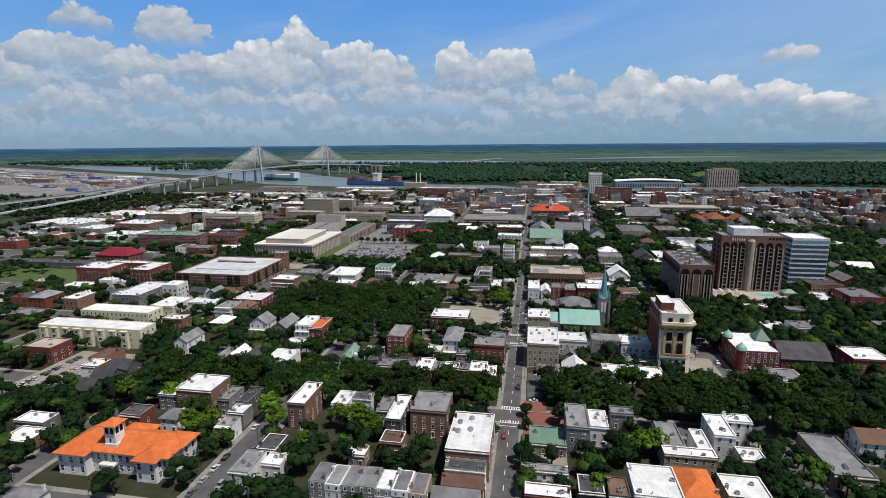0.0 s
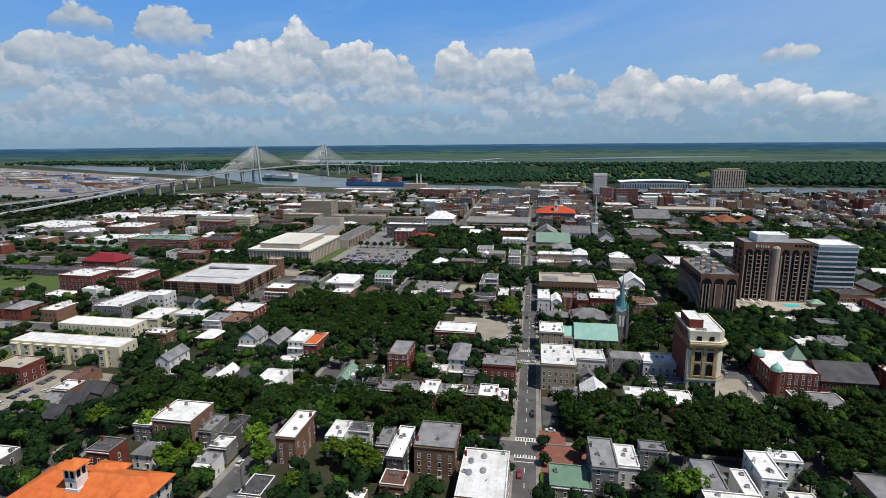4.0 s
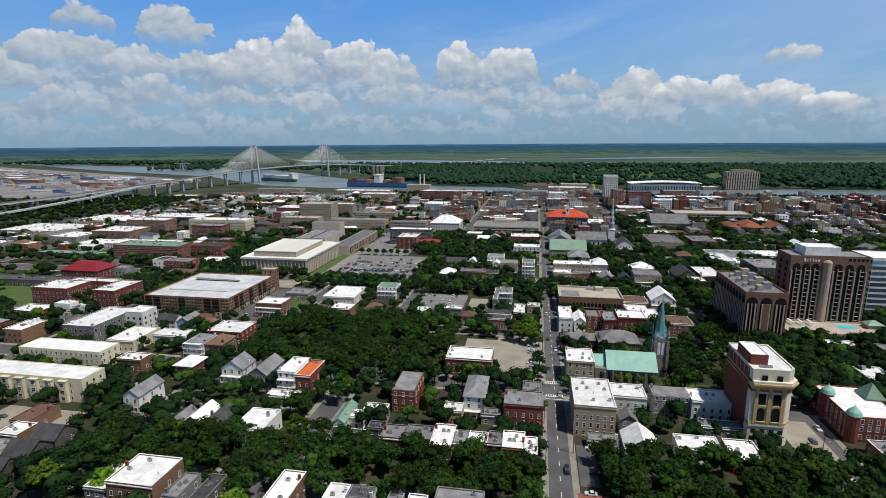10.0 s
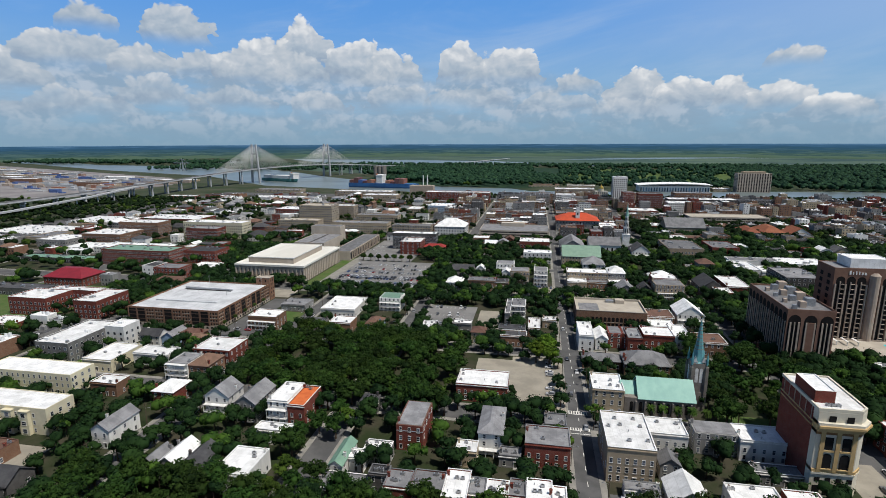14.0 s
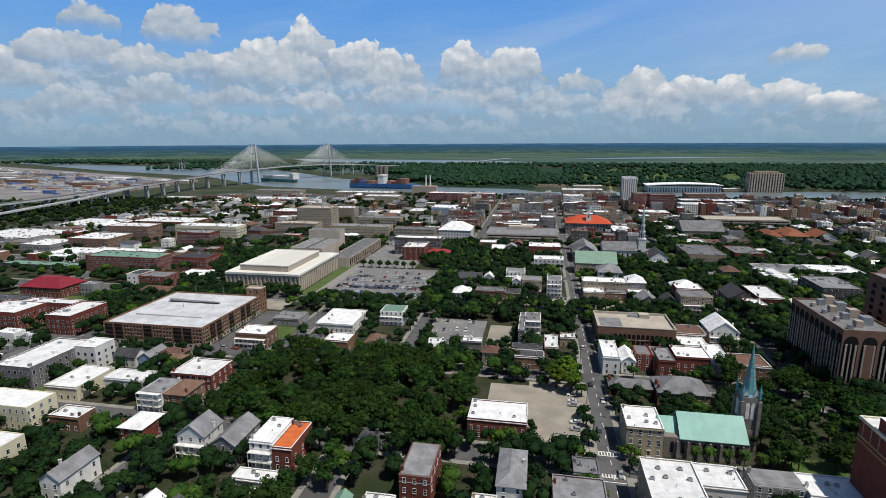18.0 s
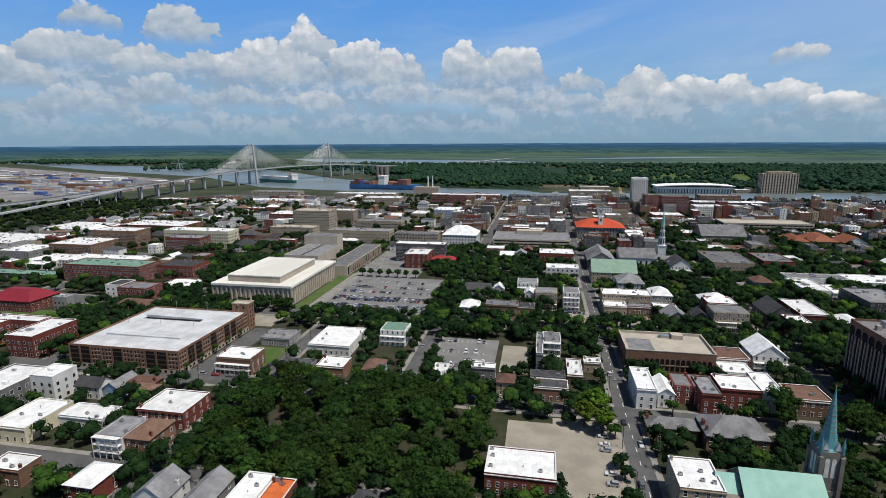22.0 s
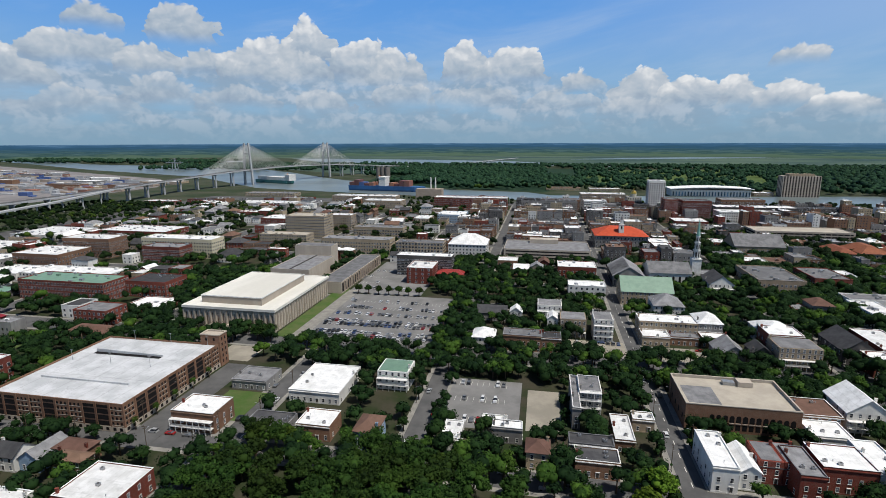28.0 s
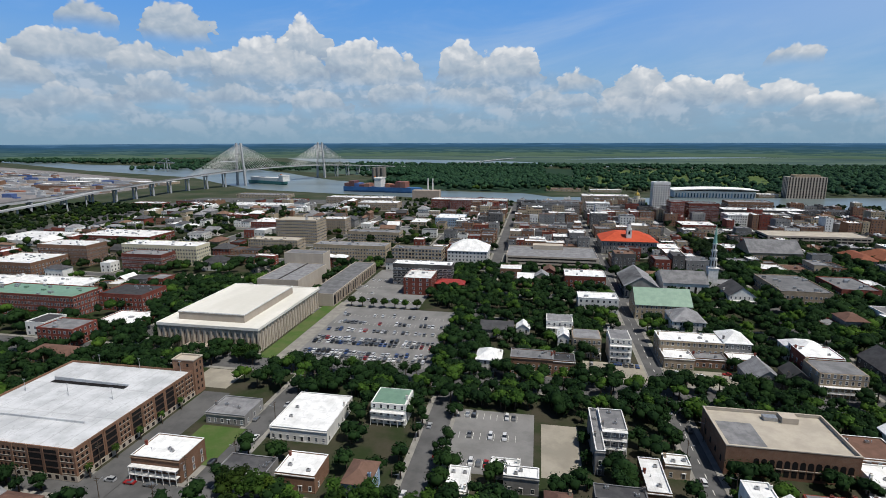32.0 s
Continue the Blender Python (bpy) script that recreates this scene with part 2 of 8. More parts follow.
def leafy(name, dark, light, island=0.35):
    m = bpy.data.materials.new(name)
    m.use_nodes = True
    m.node_tree.nodes.clear()
    k = Nodes(m.node_tree)
    geo, info = k.add("ShaderNodeNewGeometry"), k.add("ShaderNodeObjectInfo")
    wide = k.noise(geo.outputs["Position"], 0.13, 3.0, 0.6)
    c = k.mix(k.smooth(wide, 0.35, 0.68), dark, light)
    c = k.mix(k.math("MULTIPLY", k.smooth(k.noise(geo.outputs["Position"], 0.055, 2.0, 0.5), 0.54, 0.68), 0.6), c, (light[0] * 1.7, light[1] * 1.5, light[2] * 1.1))
    # some sprays lightened at random, painting in sunlit highlights
    c = k.mix(k.math("MULTIPLY", k.math("POWER", geo.outputs["Random Per Island"], 2.0), 0.45), c, (light[0] * 2.2, light[1] * 2.0, light[2] * 1.8))
    hsv = k.add("ShaderNodeHueSaturation", Color=c, Value=k.math("ADD", 0.72, k.math("MULTIPLY", info.outputs["Random"], 0.56)),
                Hue=k.math("ADD", 0.488, k.math("MULTIPLY", info.outputs["Random"], 0.024)))
    sh = k.add("ShaderNodeBsdfPrincipled", Base_Color=hsv, Roughness=0.8, Specular_IOR_Level=0.08)
    tr = k.add("ShaderNodeBsdfTranslucent", Color=hsv)
    k.add("ShaderNodeOutputMaterial", Surface=k.add("ShaderNodeMixShader", i0=0.10, i1=sh, i2=tr))
    return m


def glassy(name, tint, rough=0.08):
    m = bpy.data.materials.new(name)
    m.use_nodes = True
    m.node_tree.nodes.clear()
    k = Nodes(m.node_tree)
    geo, info = k.add("ShaderNodeNewGeometry"), k.add("ShaderNodeObjectInfo")
    r = k.math("FRACT", k.math("ADD", geo.outputs["Random Per Island"], info.outputs["Random"]))
    c = k.mix(k.math("POWER", r, 3.0), tint, tuple(min(1, x * 5 + 0.06) for x in tint))
    sh = k.add("ShaderNodeBsdfPrincipled", Base_Color=c, Roughness=rough, IOR=1.5)
    k.add("ShaderNodeOutputMaterial", Surface=sh)
    return m


def water_material(name, base, rough, wave):
    m = bpy.data.materials.new(name)
    m.use_nodes = True
    m.node_tree.nodes.clear()
    k = Nodes(m.node_tree)
    pos = k.add("ShaderNodeNewGeometry").outputs["Position"]
    far = k.noise(k.add("ShaderNodeVectorMath", {"operation": "MULTIPLY"}, i0=pos, i1=(0.004, 0.016, 0.0)), 1.0, 5.0)
    c = k.mix(k.smooth(far, 0.35, 0.65), base, tuple(x * 1.5 for x in base))
    sh = k.add("ShaderNodeBsdfPrincipled", Base_Color=c, Roughness=rough)
    b = k.add("ShaderNodeBump", Height=k.noise(pos, wave, 4.0), Strength=0.25, Distance=0.2)
    k.put(sh, "Normal", b)
    k.add("ShaderNodeOutputMaterial", Surface=sh)
    return m


M = {
    # walls
    "r": brickwork("red_brick", (0.215, 0.050, 0.034), (0.15, 0.034, 0.025), (0.15, 0.095, 0.075)),
    "b": brickwork("brown_brick", (0.235, 0.125, 0.078), (0.17, 0.088, 0.056), (0.20, 0.15, 0.11)),
    "w": material("white_stucco", (0.72, 0.71, 0.67), (0.58, 0.57, 0.54), 0.85, scale=0.3, vary=0.12, streak=(1, 1, 0.25)),
    "y": material("cream_stucco", (0.66, 0.60, 0.42), (0.58, 0.53, 0.38), 0.85, scale=0.3, vary=0.08),
    "g": material("grey_stucco", (0.225, 0.22, 0.21), (0.155, 0.15, 0.145), 0.9, scale=0.3, vary=0.25, streak=(1, 1, 0.25)),
    "t": material("tan_stucco", (0.38, 0.305, 0.215), (0.29, 0.235, 0.165), 0.9, scale=0.3, vary=0.15, streak=(1, 1, 0.25)),
    "d": material("dark_clapboard", (0.11, 0.105, 0.10), (0.075, 0.07, 0.07), 0.85, scale=0.4, vary=0.3),
    "u": material("blue_clapboard", (0.28, 0.38, 0.50), (0.22, 0.31, 0.42), 0.8, scale=0.4, vary=0.1),
    # roofs
    "Rw": material("white_roof_membrane", (0.80, 0.80, 0.79), (0.60, 0.60, 0.585), 0.7, scale=0.22, fine_scale=2.0, vary=0.10, seam=2.6),
    "Rg": material("grey_roof_membrane", (0.23, 0.23, 0.235), (0.14, 0.14, 0.145), 0.85, scale=0.2, fine_scale=2.0, vary=0.28, seam=2.4),
    "Rd": material("dark_tar_roof", (0.05, 0.05, 0.054), (0.08, 0.08, 0.082), 0.85, scale=0.25, fine_scale=2.5, vary=0.3),
    "Rr": material("red_metal_roof", (0.30, 0.025, 0.022), (0.22, 0.02, 0.018), 0.5, scale=0.3, vary=0.2),
    "Ro": material("orange_tile_roof", (0.62, 0.17, 0.05), (0.50, 0.12, 0.035), 0.75, scale=0.4, fine_scale=3.0, vary=0.06),
    "RG": material("green_metal_roof", (0.16, 0.27, 0.19), (0.12, 0.21, 0.15), 0.55, scale=0.3, vary=0.2),
    "RT": material("verdigris_copper_roof", (0.235, 0.45, 0.375), (0.18, 0.37, 0.315), 0.6, scale=0.25, vary=0.05, streak=(1, 0.2, 1)),
    # orange tile with the dulling of distant air mixed into its colour
    "Rq": material("distance_muted_tile", (0.25, 0.09, 0.052), (0.19, 0.07, 0.042), 0.8, scale=0.4, fine_scale=2.0, vary=0.1),
    "Rb": material("brown_shingle_roof", (0.17, 0.10, 0.075), (0.125, 0.075, 0.055), 0.9, scale=0.3, vary=0.2),
    "Rt": material("tan_deck_roof", (0.44, 0.395, 0.325), (0.34, 0.305, 0.255), 0.9, scale=0.12, fine_scale=1.5),
    # details
    "trim": material("white_trim", (0.74, 0.73, 0.70), rough=0.7, bump=0.05),
    "darktrim": material("dark_trim", (0.06, 0.055, 0.05), rough=0.6, bump=0.05),
    "glass": glassy("window_glass", (0.018, 0.022, 0.028)),
    "tint": glassy("tinted_glass", (0.025, 0.05, 0.07), 0.12),
    "metal": material("galvanised_metal", (0.45, 0.46, 0.47), rough=0.45, metal=0.7, scale=1.0, bump=0.05),
    "rust": material("old_copper_green", (0.10, 0.30, 0.32), (0.07, 0.22, 0.25), 0.6, scale=0.5),
    "gold": material("gold_leaf", (0.75, 0.50, 0.12), rough=0.3, metal=0.9, bump=0.0),
    "concrete": material("concrete", (0.36, 0.345, 0.31), (0.28, 0.265, 0.24), 0.9, scale=0.15, fine_scale=1.2),
    "bridge": material("bridge_concrete", (0.42, 0.43, 0.44), (0.35, 0.36, 0.37), 0.85, scale=0.05, fine_scale=0.6),
    "asphalt": material("asphalt", (0.115, 0.114, 0.113), (0.075, 0.075, 0.075), 0.9, scale=0.09, fine_scale=1.8),
    "lot": material("lot_paving", (0.21, 0.206, 0.20), (0.145, 0.143, 0.138), 0.9, scale=0.07, fine_scale=1.2),
    "sandlot": material("sandy_lot_paving", (0.32, 0.292, 0.238), (0.23, 0.21, 0.172), 0.95, scale=0.08, fine_scale=1.0),
    "pavement": material("pavement_concrete", (0.27, 0.258, 0.23), (0.19, 0.182, 0.165), 0.9, scale=0.2, fine_scale=1.5),
    # both yard tones darkened to stand for shade under the crowns
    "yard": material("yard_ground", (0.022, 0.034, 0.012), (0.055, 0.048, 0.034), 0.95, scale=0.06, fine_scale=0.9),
    "grass": material("grass_lawn", (0.055, 0.105, 0.024), (0.095, 0.115, 0.045), 0.95, scale=0.09, fine_scale=2.0),
    "soil": material("ground_earth", (0.028, 0.044, 0.02), (0.07, 0.072, 0.048), 0.95, scale=0.012, fine_scale=0.25, bump=0.0),
    "paint": material("road_paint", (0.72, 0.71, 0.66), (0.55, 0.54, 0.50), 0.8, scale=0.8),
    "redpave": material("brick_paving", (0.25, 0.10, 0.075), (0.19, 0.08, 0.06), 0.9, scale=0.4, fine_scale=4.0),
    "bark": material("bark", (0.10, 0.075, 0.055), rough=0.95, scale=1.5),
    "leafA": leafy("oak_leaves", (0.0068, 0.0185, 0.0042), (0.0195, 0.043, 0.0080)),
    "leafB": leafy("bright_leaves", (0.040, 0.078, 0.008), (0.072, 0.128, 0.014)),
    "leafG": leafy("lighter_leaves", (0.015, 0.034, 0.006), (0.034, 0.064, 0.010)),
    # far and woodland leaves tinted bluer to stand for air haze
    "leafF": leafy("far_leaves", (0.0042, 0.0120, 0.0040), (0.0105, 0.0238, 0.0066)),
    "leafW": leafy("hazed_woodland_leaves", (0.009, 0.030, 0.018), (0.020, 0.050, 0.026)),
    "tyre": material("rubber", (0.02, 0.02, 0.02), rough=0.9, bump=0.0),
    "pool": water_material("pool_water", (0.05, 0.45, 0.50), 0.05, 1.0),
    "river": water_material("river_water", (0.10, 0.125, 0.125), 0.3, 0.05),
    # marsh greens pulled towards blue, painting in the haze over distance
    "marsh": material("hazed_marsh_grass", (0.082, 0.122, 0.084), (0.026, 0.056, 0.056), 0.95, scale=0.004, fine_scale=0.03, bump=0.0, streak=(0.35, 1, 1)),
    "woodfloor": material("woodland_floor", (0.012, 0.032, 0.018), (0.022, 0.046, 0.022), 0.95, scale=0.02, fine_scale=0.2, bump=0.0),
    "portyard": material("port_paving", (0.25, 0.235, 0.23), (0.16, 0.15, 0.15), 0.9, scale=0.012, fine_scale=0.12, bump=0.0),
    "hull_blue": material("blue_hull", (0.03, 0.12, 0.30), rough=0.5, scale=0.05, bump=0.0),
    "hull_green": material("green_hull", (0.04, 0.17, 0.16), rough=0.5, scale=0.05, bump=0.0),
    "box_red": material("red_containers", (0.24, 0.07, 0.05), (0.15, 0.08, 0.07), 0.6, scale=0.03, bump=0.0, vary=0.5),
    "box_blue": material("blue_containers", (0.06, 0.12, 0.25), rough=0.6, scale=0.1, bump=0.0, vary=0.4),
    "sign": material("sign_white", (0.85, 0.85, 0.83), rough=0.5, bump=0.0),
    "awning": material("blue_tarp", (0.04, 0.10, 0.45), rough=0.6, bump=0.1),
}
CAR = [material("car_paint_" + n, c, tuple(x * 0.9 for x in c), 0.3, metal=0.2, bump=0.0) for n, c in
       (("white", (0.70, 0.70, 0.70)), ("silver", (0.38, 0.39, 0.40)), ("black", (0.02, 0.02, 0.022)), ("grey", (0.14, 0.145, 0.15)),
        ("red", (0.32, 0.02, 0.02)), ("blue", (0.03, 0.07, 0.20)))]


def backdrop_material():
    """Distant low country: woods and marsh in level bands, blue air haze painted in, self-lit."""
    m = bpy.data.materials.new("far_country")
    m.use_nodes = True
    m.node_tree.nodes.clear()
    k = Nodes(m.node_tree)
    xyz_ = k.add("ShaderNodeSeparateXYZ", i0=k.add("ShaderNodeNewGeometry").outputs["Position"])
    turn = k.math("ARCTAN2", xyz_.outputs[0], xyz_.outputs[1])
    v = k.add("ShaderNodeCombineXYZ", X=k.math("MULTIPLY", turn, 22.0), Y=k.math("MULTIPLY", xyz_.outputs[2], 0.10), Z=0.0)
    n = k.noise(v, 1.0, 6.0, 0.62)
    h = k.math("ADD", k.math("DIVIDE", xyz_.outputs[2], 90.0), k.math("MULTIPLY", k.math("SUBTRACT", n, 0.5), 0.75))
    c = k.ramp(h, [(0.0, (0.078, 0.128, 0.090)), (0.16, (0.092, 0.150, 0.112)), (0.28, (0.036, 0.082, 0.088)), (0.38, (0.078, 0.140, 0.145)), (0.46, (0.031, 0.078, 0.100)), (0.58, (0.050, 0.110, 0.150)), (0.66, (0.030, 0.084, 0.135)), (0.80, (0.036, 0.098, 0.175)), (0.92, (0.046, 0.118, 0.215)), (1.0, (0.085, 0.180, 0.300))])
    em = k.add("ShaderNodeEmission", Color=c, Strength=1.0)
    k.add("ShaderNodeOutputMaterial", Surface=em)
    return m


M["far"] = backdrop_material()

# ---- mesh tools ----


class Geo:
    """Collects faces with material slots and makes one mesh of them."""

    def __init__(self):
        self.v, self.f, self.m = [], [], []

    def face(self, pts, mat=0):
        i = len(self.v)
        self.v += [tuple(p_) for p_ in pts]
        self.f.append(tuple(range(i, i + len(pts))))
        self.m.append(mat)

    def solid(self, low, high, mat=0, bottom=False, topmat=None):
        """Walls between two loops of the same length, with a top."""
        i, n = len(self.v), len(low)
        self.v += [tuple(p_) for p_ in low] + [tuple(p_) for p_ in high]
        for a in range(n):
            b = (a + 1) % n
            self.f.append((i + a, i + b, i + n + b, i + n + a))
            self.m.append(mat)
        self.f.append(tuple(i + n + a for a in range(n)))
        self.m.append(mat if topmat is None else topmat)
        if bottom:
            self.f.append(tuple(i + n - 1 - a for a in range(n)))
            self.m.append(mat)

    def box(self, x0, x1, y0, y1, z0, z1, mat=0, topmat=None, bottom=True):
        loop = lambda z: [(x0, y0, z), (x1, y0, z), (x1, y1, z), (x0, y1, z)]
        self.solid(loop(z0), loop(z1), mat, bottom, topmat)

    def chain(self, loops, mats=None, closed=False):
        """One connected skin through loops of the same length; mats: one slot for each step."""
        i, n = len(self.v), len(loops[0])
        for lp in loops:
            self.v += [tuple(p_) for p_ in lp]
        steps = len(loops) if closed else len(loops) - 1
        for s in range(steps):
            a0, b0 = i + s * n, i + ((s + 1) % len(loops)) * n
            for a in range(n):
                b = (a + 1) % n
                self.f.append((a0 + a, a0 + b, b0 + b, b0 + a))
                self.m.append(mats[s] if mats else 0)
        if not closed:
            self.f.append(tuple(i + (len(loops) - 1) * n + a for a in range(n)))
            self.m.append(mats[-1] if mats else 0)

    def shell(self, x0, x1, y0, y1, prof, mats=None, closed=False):
        """chain() over rectangles: prof gives outward growth and height for each loop."""
        self.chain([[(x0 - o, y0 - o, z), (x1 + o, y0 - o, z), (x1 + o, y1 + o, z), (x0 - o, y1 + o, z)] for o, z in prof], mats, closed)

    def taper(self, x0, x1, y0, y1, z0, z1, inset, mat=0):
        a = inset
        self.solid([(x0, y0, z0), (x1, y0, z0), (x1, y1, z0), (x0, y1, z0)],
                   [(x0 + a, y0 + a, z1), (x1 - a, y0 + a, z1), (x1 - a, y1 - a, z1), (x0 + a, y1 - a, z1)], mat, True)

    def drum(self, x, y, z0, z1, r0, r1, n=12, mat=0, start=0.0):
        ring = lambda r, z: [(x + r * math.cos(start + 2 * math.pi * a / n), y + r * math.sin(start + 2 * math.pi * a / n), z) for a in range(n)]
        self.solid(ring(r0, z0), ring(max(r1, 0.02), z1), mat, True)

    def ring(self, x0, x1, y0, y1, z0, z1, w, mat=0):
        """A wall of width w round a rectangle."""
        self.box(x0, x1, y0, y0 + w, z0, z1, mat)
        self.box(x0, x1, y1 - w, y1, z0, z1, mat)
        self.box(x0, x0 + w, y0 + w, y1 - w, z0, z1, mat)
        self.box(x1 - w, x1, y0 + w, y1 - w, z0, z1, mat)

    def beam(self, a, b, w, h, mat=0):
        """A bar of width w and height h from a to b."""
        a, b = Vector(a), Vector(b)
        ahead = (b - a).normalized()
        side = ahead.cross(Vector((0, 0, 1)))
        side = side.normalized() * w / 2 if side.length > 1e-4 else Vector((w / 2, 0, 0))
        up = side.cross(ahead).normalized() * h / 2
        loop = lambda p_: [p_ - side - up, p_ + side - up, p_ + side + up, p_ - side + up]
        self.solid(loop(a), loop(b), mat, True)

    def mesh(self, name, mats):
        me = bpy.data.meshes.new(name)
        me.from_pydata(self.v, [], self.f)
        for m in mats:
            me.materials.append(M[m] if isinstance(m, str) else m)
        if any(self.m):
            me.polygons.foreach_set("material_index", self.m)
        me.update()
        return me


def part(name, g, mats, parent, label="", at=(0, 0, 0)):
    """One mesh object under a thing or a part."""
    ob = new(name, g.mesh(name, mats) if isinstance(g, Geo) else g)
    ob.parent = parent
    ob.location = at
    return tagged(ob, label)


def thing(name, label, category, x=0, y=0, z=0, turn=0, group="", kind="", mesh=None):
    ob = new(name, mesh)
    ob.location, ob.rotation_euler = (x, y, z), (0, 0, radians(turn))
    if mesh is None:
        ob.empty_display_size = 0.5
    return tagged(ob, label, category, group, kind)


RECTS = []          # ground taken by buildings: x0, x1, y0, y1
rnd = random.Random(11)
SHARED = {}


def shared(key, make):
    if key not in SHARED:
        SHARED[key] = make()
    return SHARED[key]


def window_meshes(w, h, trim="trim", arched=False):
    """A frame with sill and a pane, facing -y, standing on z=0."""
    def make():
        g = Geo()
        g.box(-w / 2 - 0.1, -w / 2, -0.07, 0.02, 0, h)
        g.box(w / 2, w / 2 + 0.1, -0.07, 0.02, 0, h)
        g.box(-w / 2 - 0.1, w / 2 + 0.1, -0.09, 0.02, h, h + 0.16)
        g.box(-w / 2 - 0.16, w / 2 + 0.16, -0.16, 0.02, -0.12, 0)
        g.box(-w / 2, w / 2, -0.05, 0.0, h * 0.5 - 0.04, h * 0.5 + 0.04)
        p_ = Geo()
        p_.face([(-w / 2, -0.03, 0), (w / 2, -0.03, 0), (w / 2, -0.03, h), (-w / 2, -0.03, h)])
        one = Geo()
        one.v, one.f, one.m = list(g.v), list(g.f), list(g.m)
        one.face([(-w / 2, -0.03, 0), (w / 2, -0.03, 0), (w / 2, -0.03, h), (-w / 2, -0.03, h)], 1)
        return g.mesh("window", [trim]), p_.mesh("pane", ["glass"]), one.mesh("window", [trim, "glass"])
    return shared(("win", round(w, 2), round(h, 2), trim), make)


TURN = {"s": 0, "e": 90, "n": 180, "w": -90}


def window(parent, side, u, z, x0, x1, y0, y1, w, h, trim, fine):
    """A window on one side of a box; u runs along the wall."""
    fr, pane, one = window_meshes(w, h, trim)
    at = {"s": (u, y0, z), "n": (u, y1, z), "e": (x1, u, z), "w": (x0, u, z)}[side]
    ob = new("window", fr if fine else one)
    ob.parent, ob.location, ob.rotation_euler = parent, at, (0, 0, radians(TURN[side]))
    if fine:
        part("pane", pane, [], ob)


def joined_windows(parent, x0, x1, y0, y1, h, base, storey, sides, step=3.2, w=1.3, wh=1.7, mats=("glass", "trim")):
    """Panes with surrounds over whole walls, for buildings that stay far off."""
    g = Geo()
    n = max(1, int((h - base) / storey))
    for s in sides:
        a, b = (x0, x1) if s in "sn" else (y0, y1)
        cols = max(1, int((b - a - 0.8) / step))
        for i in range(n):
            z = base + 0.9 + i * storey
            if z + wh > h - 0.5:
                continue
            for j in range(cols):
                u = a + (b - a) * (j + 0.5) / cols
                for grow, out, mt in ((0.14, 0.04, 1), (0.0, 0.07, 0)):
                    l, r, lo, hi = u - w / 2 - grow, u + w / 2 + grow, z - grow, z + wh + grow
                    if s == "s":
                        q = [(l, y0 - out, lo), (r, y0 - out, lo), (r, y0 - out, hi), (l, y0 - out, hi)]
                    elif s == "n":
                        q = [(r, y1 + out, lo), (l, y1 + out, lo), (l, y1 + out, hi), (r, y1 + out, hi)]
                    elif s == "e":
                        q = [(x1 + out, l, lo), (x1 + out, r, lo), (x1 + out, r, hi), (x1 + out, l, hi)]
                    else:
                        q = [(x0 - out, r, lo), (x0 - out, l, lo), (x0 - out, l, hi), (x0 - out, r, hi)]
                    g.face(q, mt)
    if g.f:
        tagged(part("glazing", g, list(mats), parent), kind="stuff")


WALLS = {"r": "red brick", "b": "brown brick", "w": "white stucco", "y": "cream stucco", "g": "grey stucco", "t": "tan stucco", "d": "dark clapboard", "u": "pale blue clapboard"}
ROOFS = {"w": "white", "g": "grey", "d": "dark tar", "r": "red metal", "o": "orange tile", "q": "distance-muted orange tile", "G": "green metal", "T": "verdigris copper", "b": "brown shingle", "t": "tan"}
FORM = {"f": "flat roof", "g": "gabled roof", "h": "hipped roof", "m": "mansard roof"}


def gable(g, x0, x1, y0, y1, z, rise, over, along, mat=0, wallmat=1):
    """A pitched roof with its gable walls; along: the axis of the ridge."""
    t = 0.22
    if along == "x":
        m = (y0 + y1) / 2
        s = rise / (m - y0)
        for ya, sg in ((y0 - over, 1), (y1 + over, -1)):
            lo = z - over * s
            a = [(x0 - over, ya, lo), (x1 + over, ya, lo), (x1 + over, m, z + rise), (x0 - over, m, z + rise)]
            g.solid(a if sg > 0 else a[::-1], [(p_[0], p_[1], p_[2] + t) for p_ in (a if sg > 0 else a[::-1])], mat, True)
        for xx in (x0, x1):
            g.face([(xx, y0, z), (xx, y1, z), (xx, m, z + rise)], wallmat)
    else:
        m = (x0 + x1) / 2
        s = rise / (m - x0)
        for xa, sg in ((x0 - over, 1), (x1 + over, -1)):
            lo = z - over * s
            a = [(xa, y1 + over, lo), (xa, y0 - over, lo), (m, y0 - over, z + rise), (m, y1 + over, z + rise)]
            g.solid(a if sg > 0 else a[::-1], [(p_[0], p_[1], p_[2] + t) for p_ in (a if sg > 0 else a[::-1])], mat, True)
        for yy in (y0, y1):
            g.face([(x0, yy, z), (x1, yy, z), (m, yy, z + rise)], wallmat)


def hip(g, x0, x1, y0, y1, z, rise, over, mat=0, flat=0.0):
    """A hipped roof; flat: share of the width that stays level on top."""
    x0, x1, y0, y1 = x0 - over, x1 + over, y0 - over, y1 + over
    w, dd = x1 - x0, y1 - y0
    a = min(w, dd) / 2 * (1 - flat) - 0.05
    g.solid([(x0, y0, z), (x1, y0, z), (x1, y1, z), (x0, y1, z)], [(x0, y0, z + 0.2), (x1, y0, z + 0.2), (x1, y1, z + 0.2), (x0, y1, z + 0.2)], mat, True)
    g.solid([(x0, y0, z + 0.2), (x1, y0, z + 0.2), (x1, y1, z + 0.2), (x0, y1, z + 0.2)],
            [(x0 + a, y0 + a, z + rise), (x1 - a, y0 + a, z + rise), (x1 - a, y1 - a, z + rise), (x0 + a, y1 - a, z + rise)], mat)


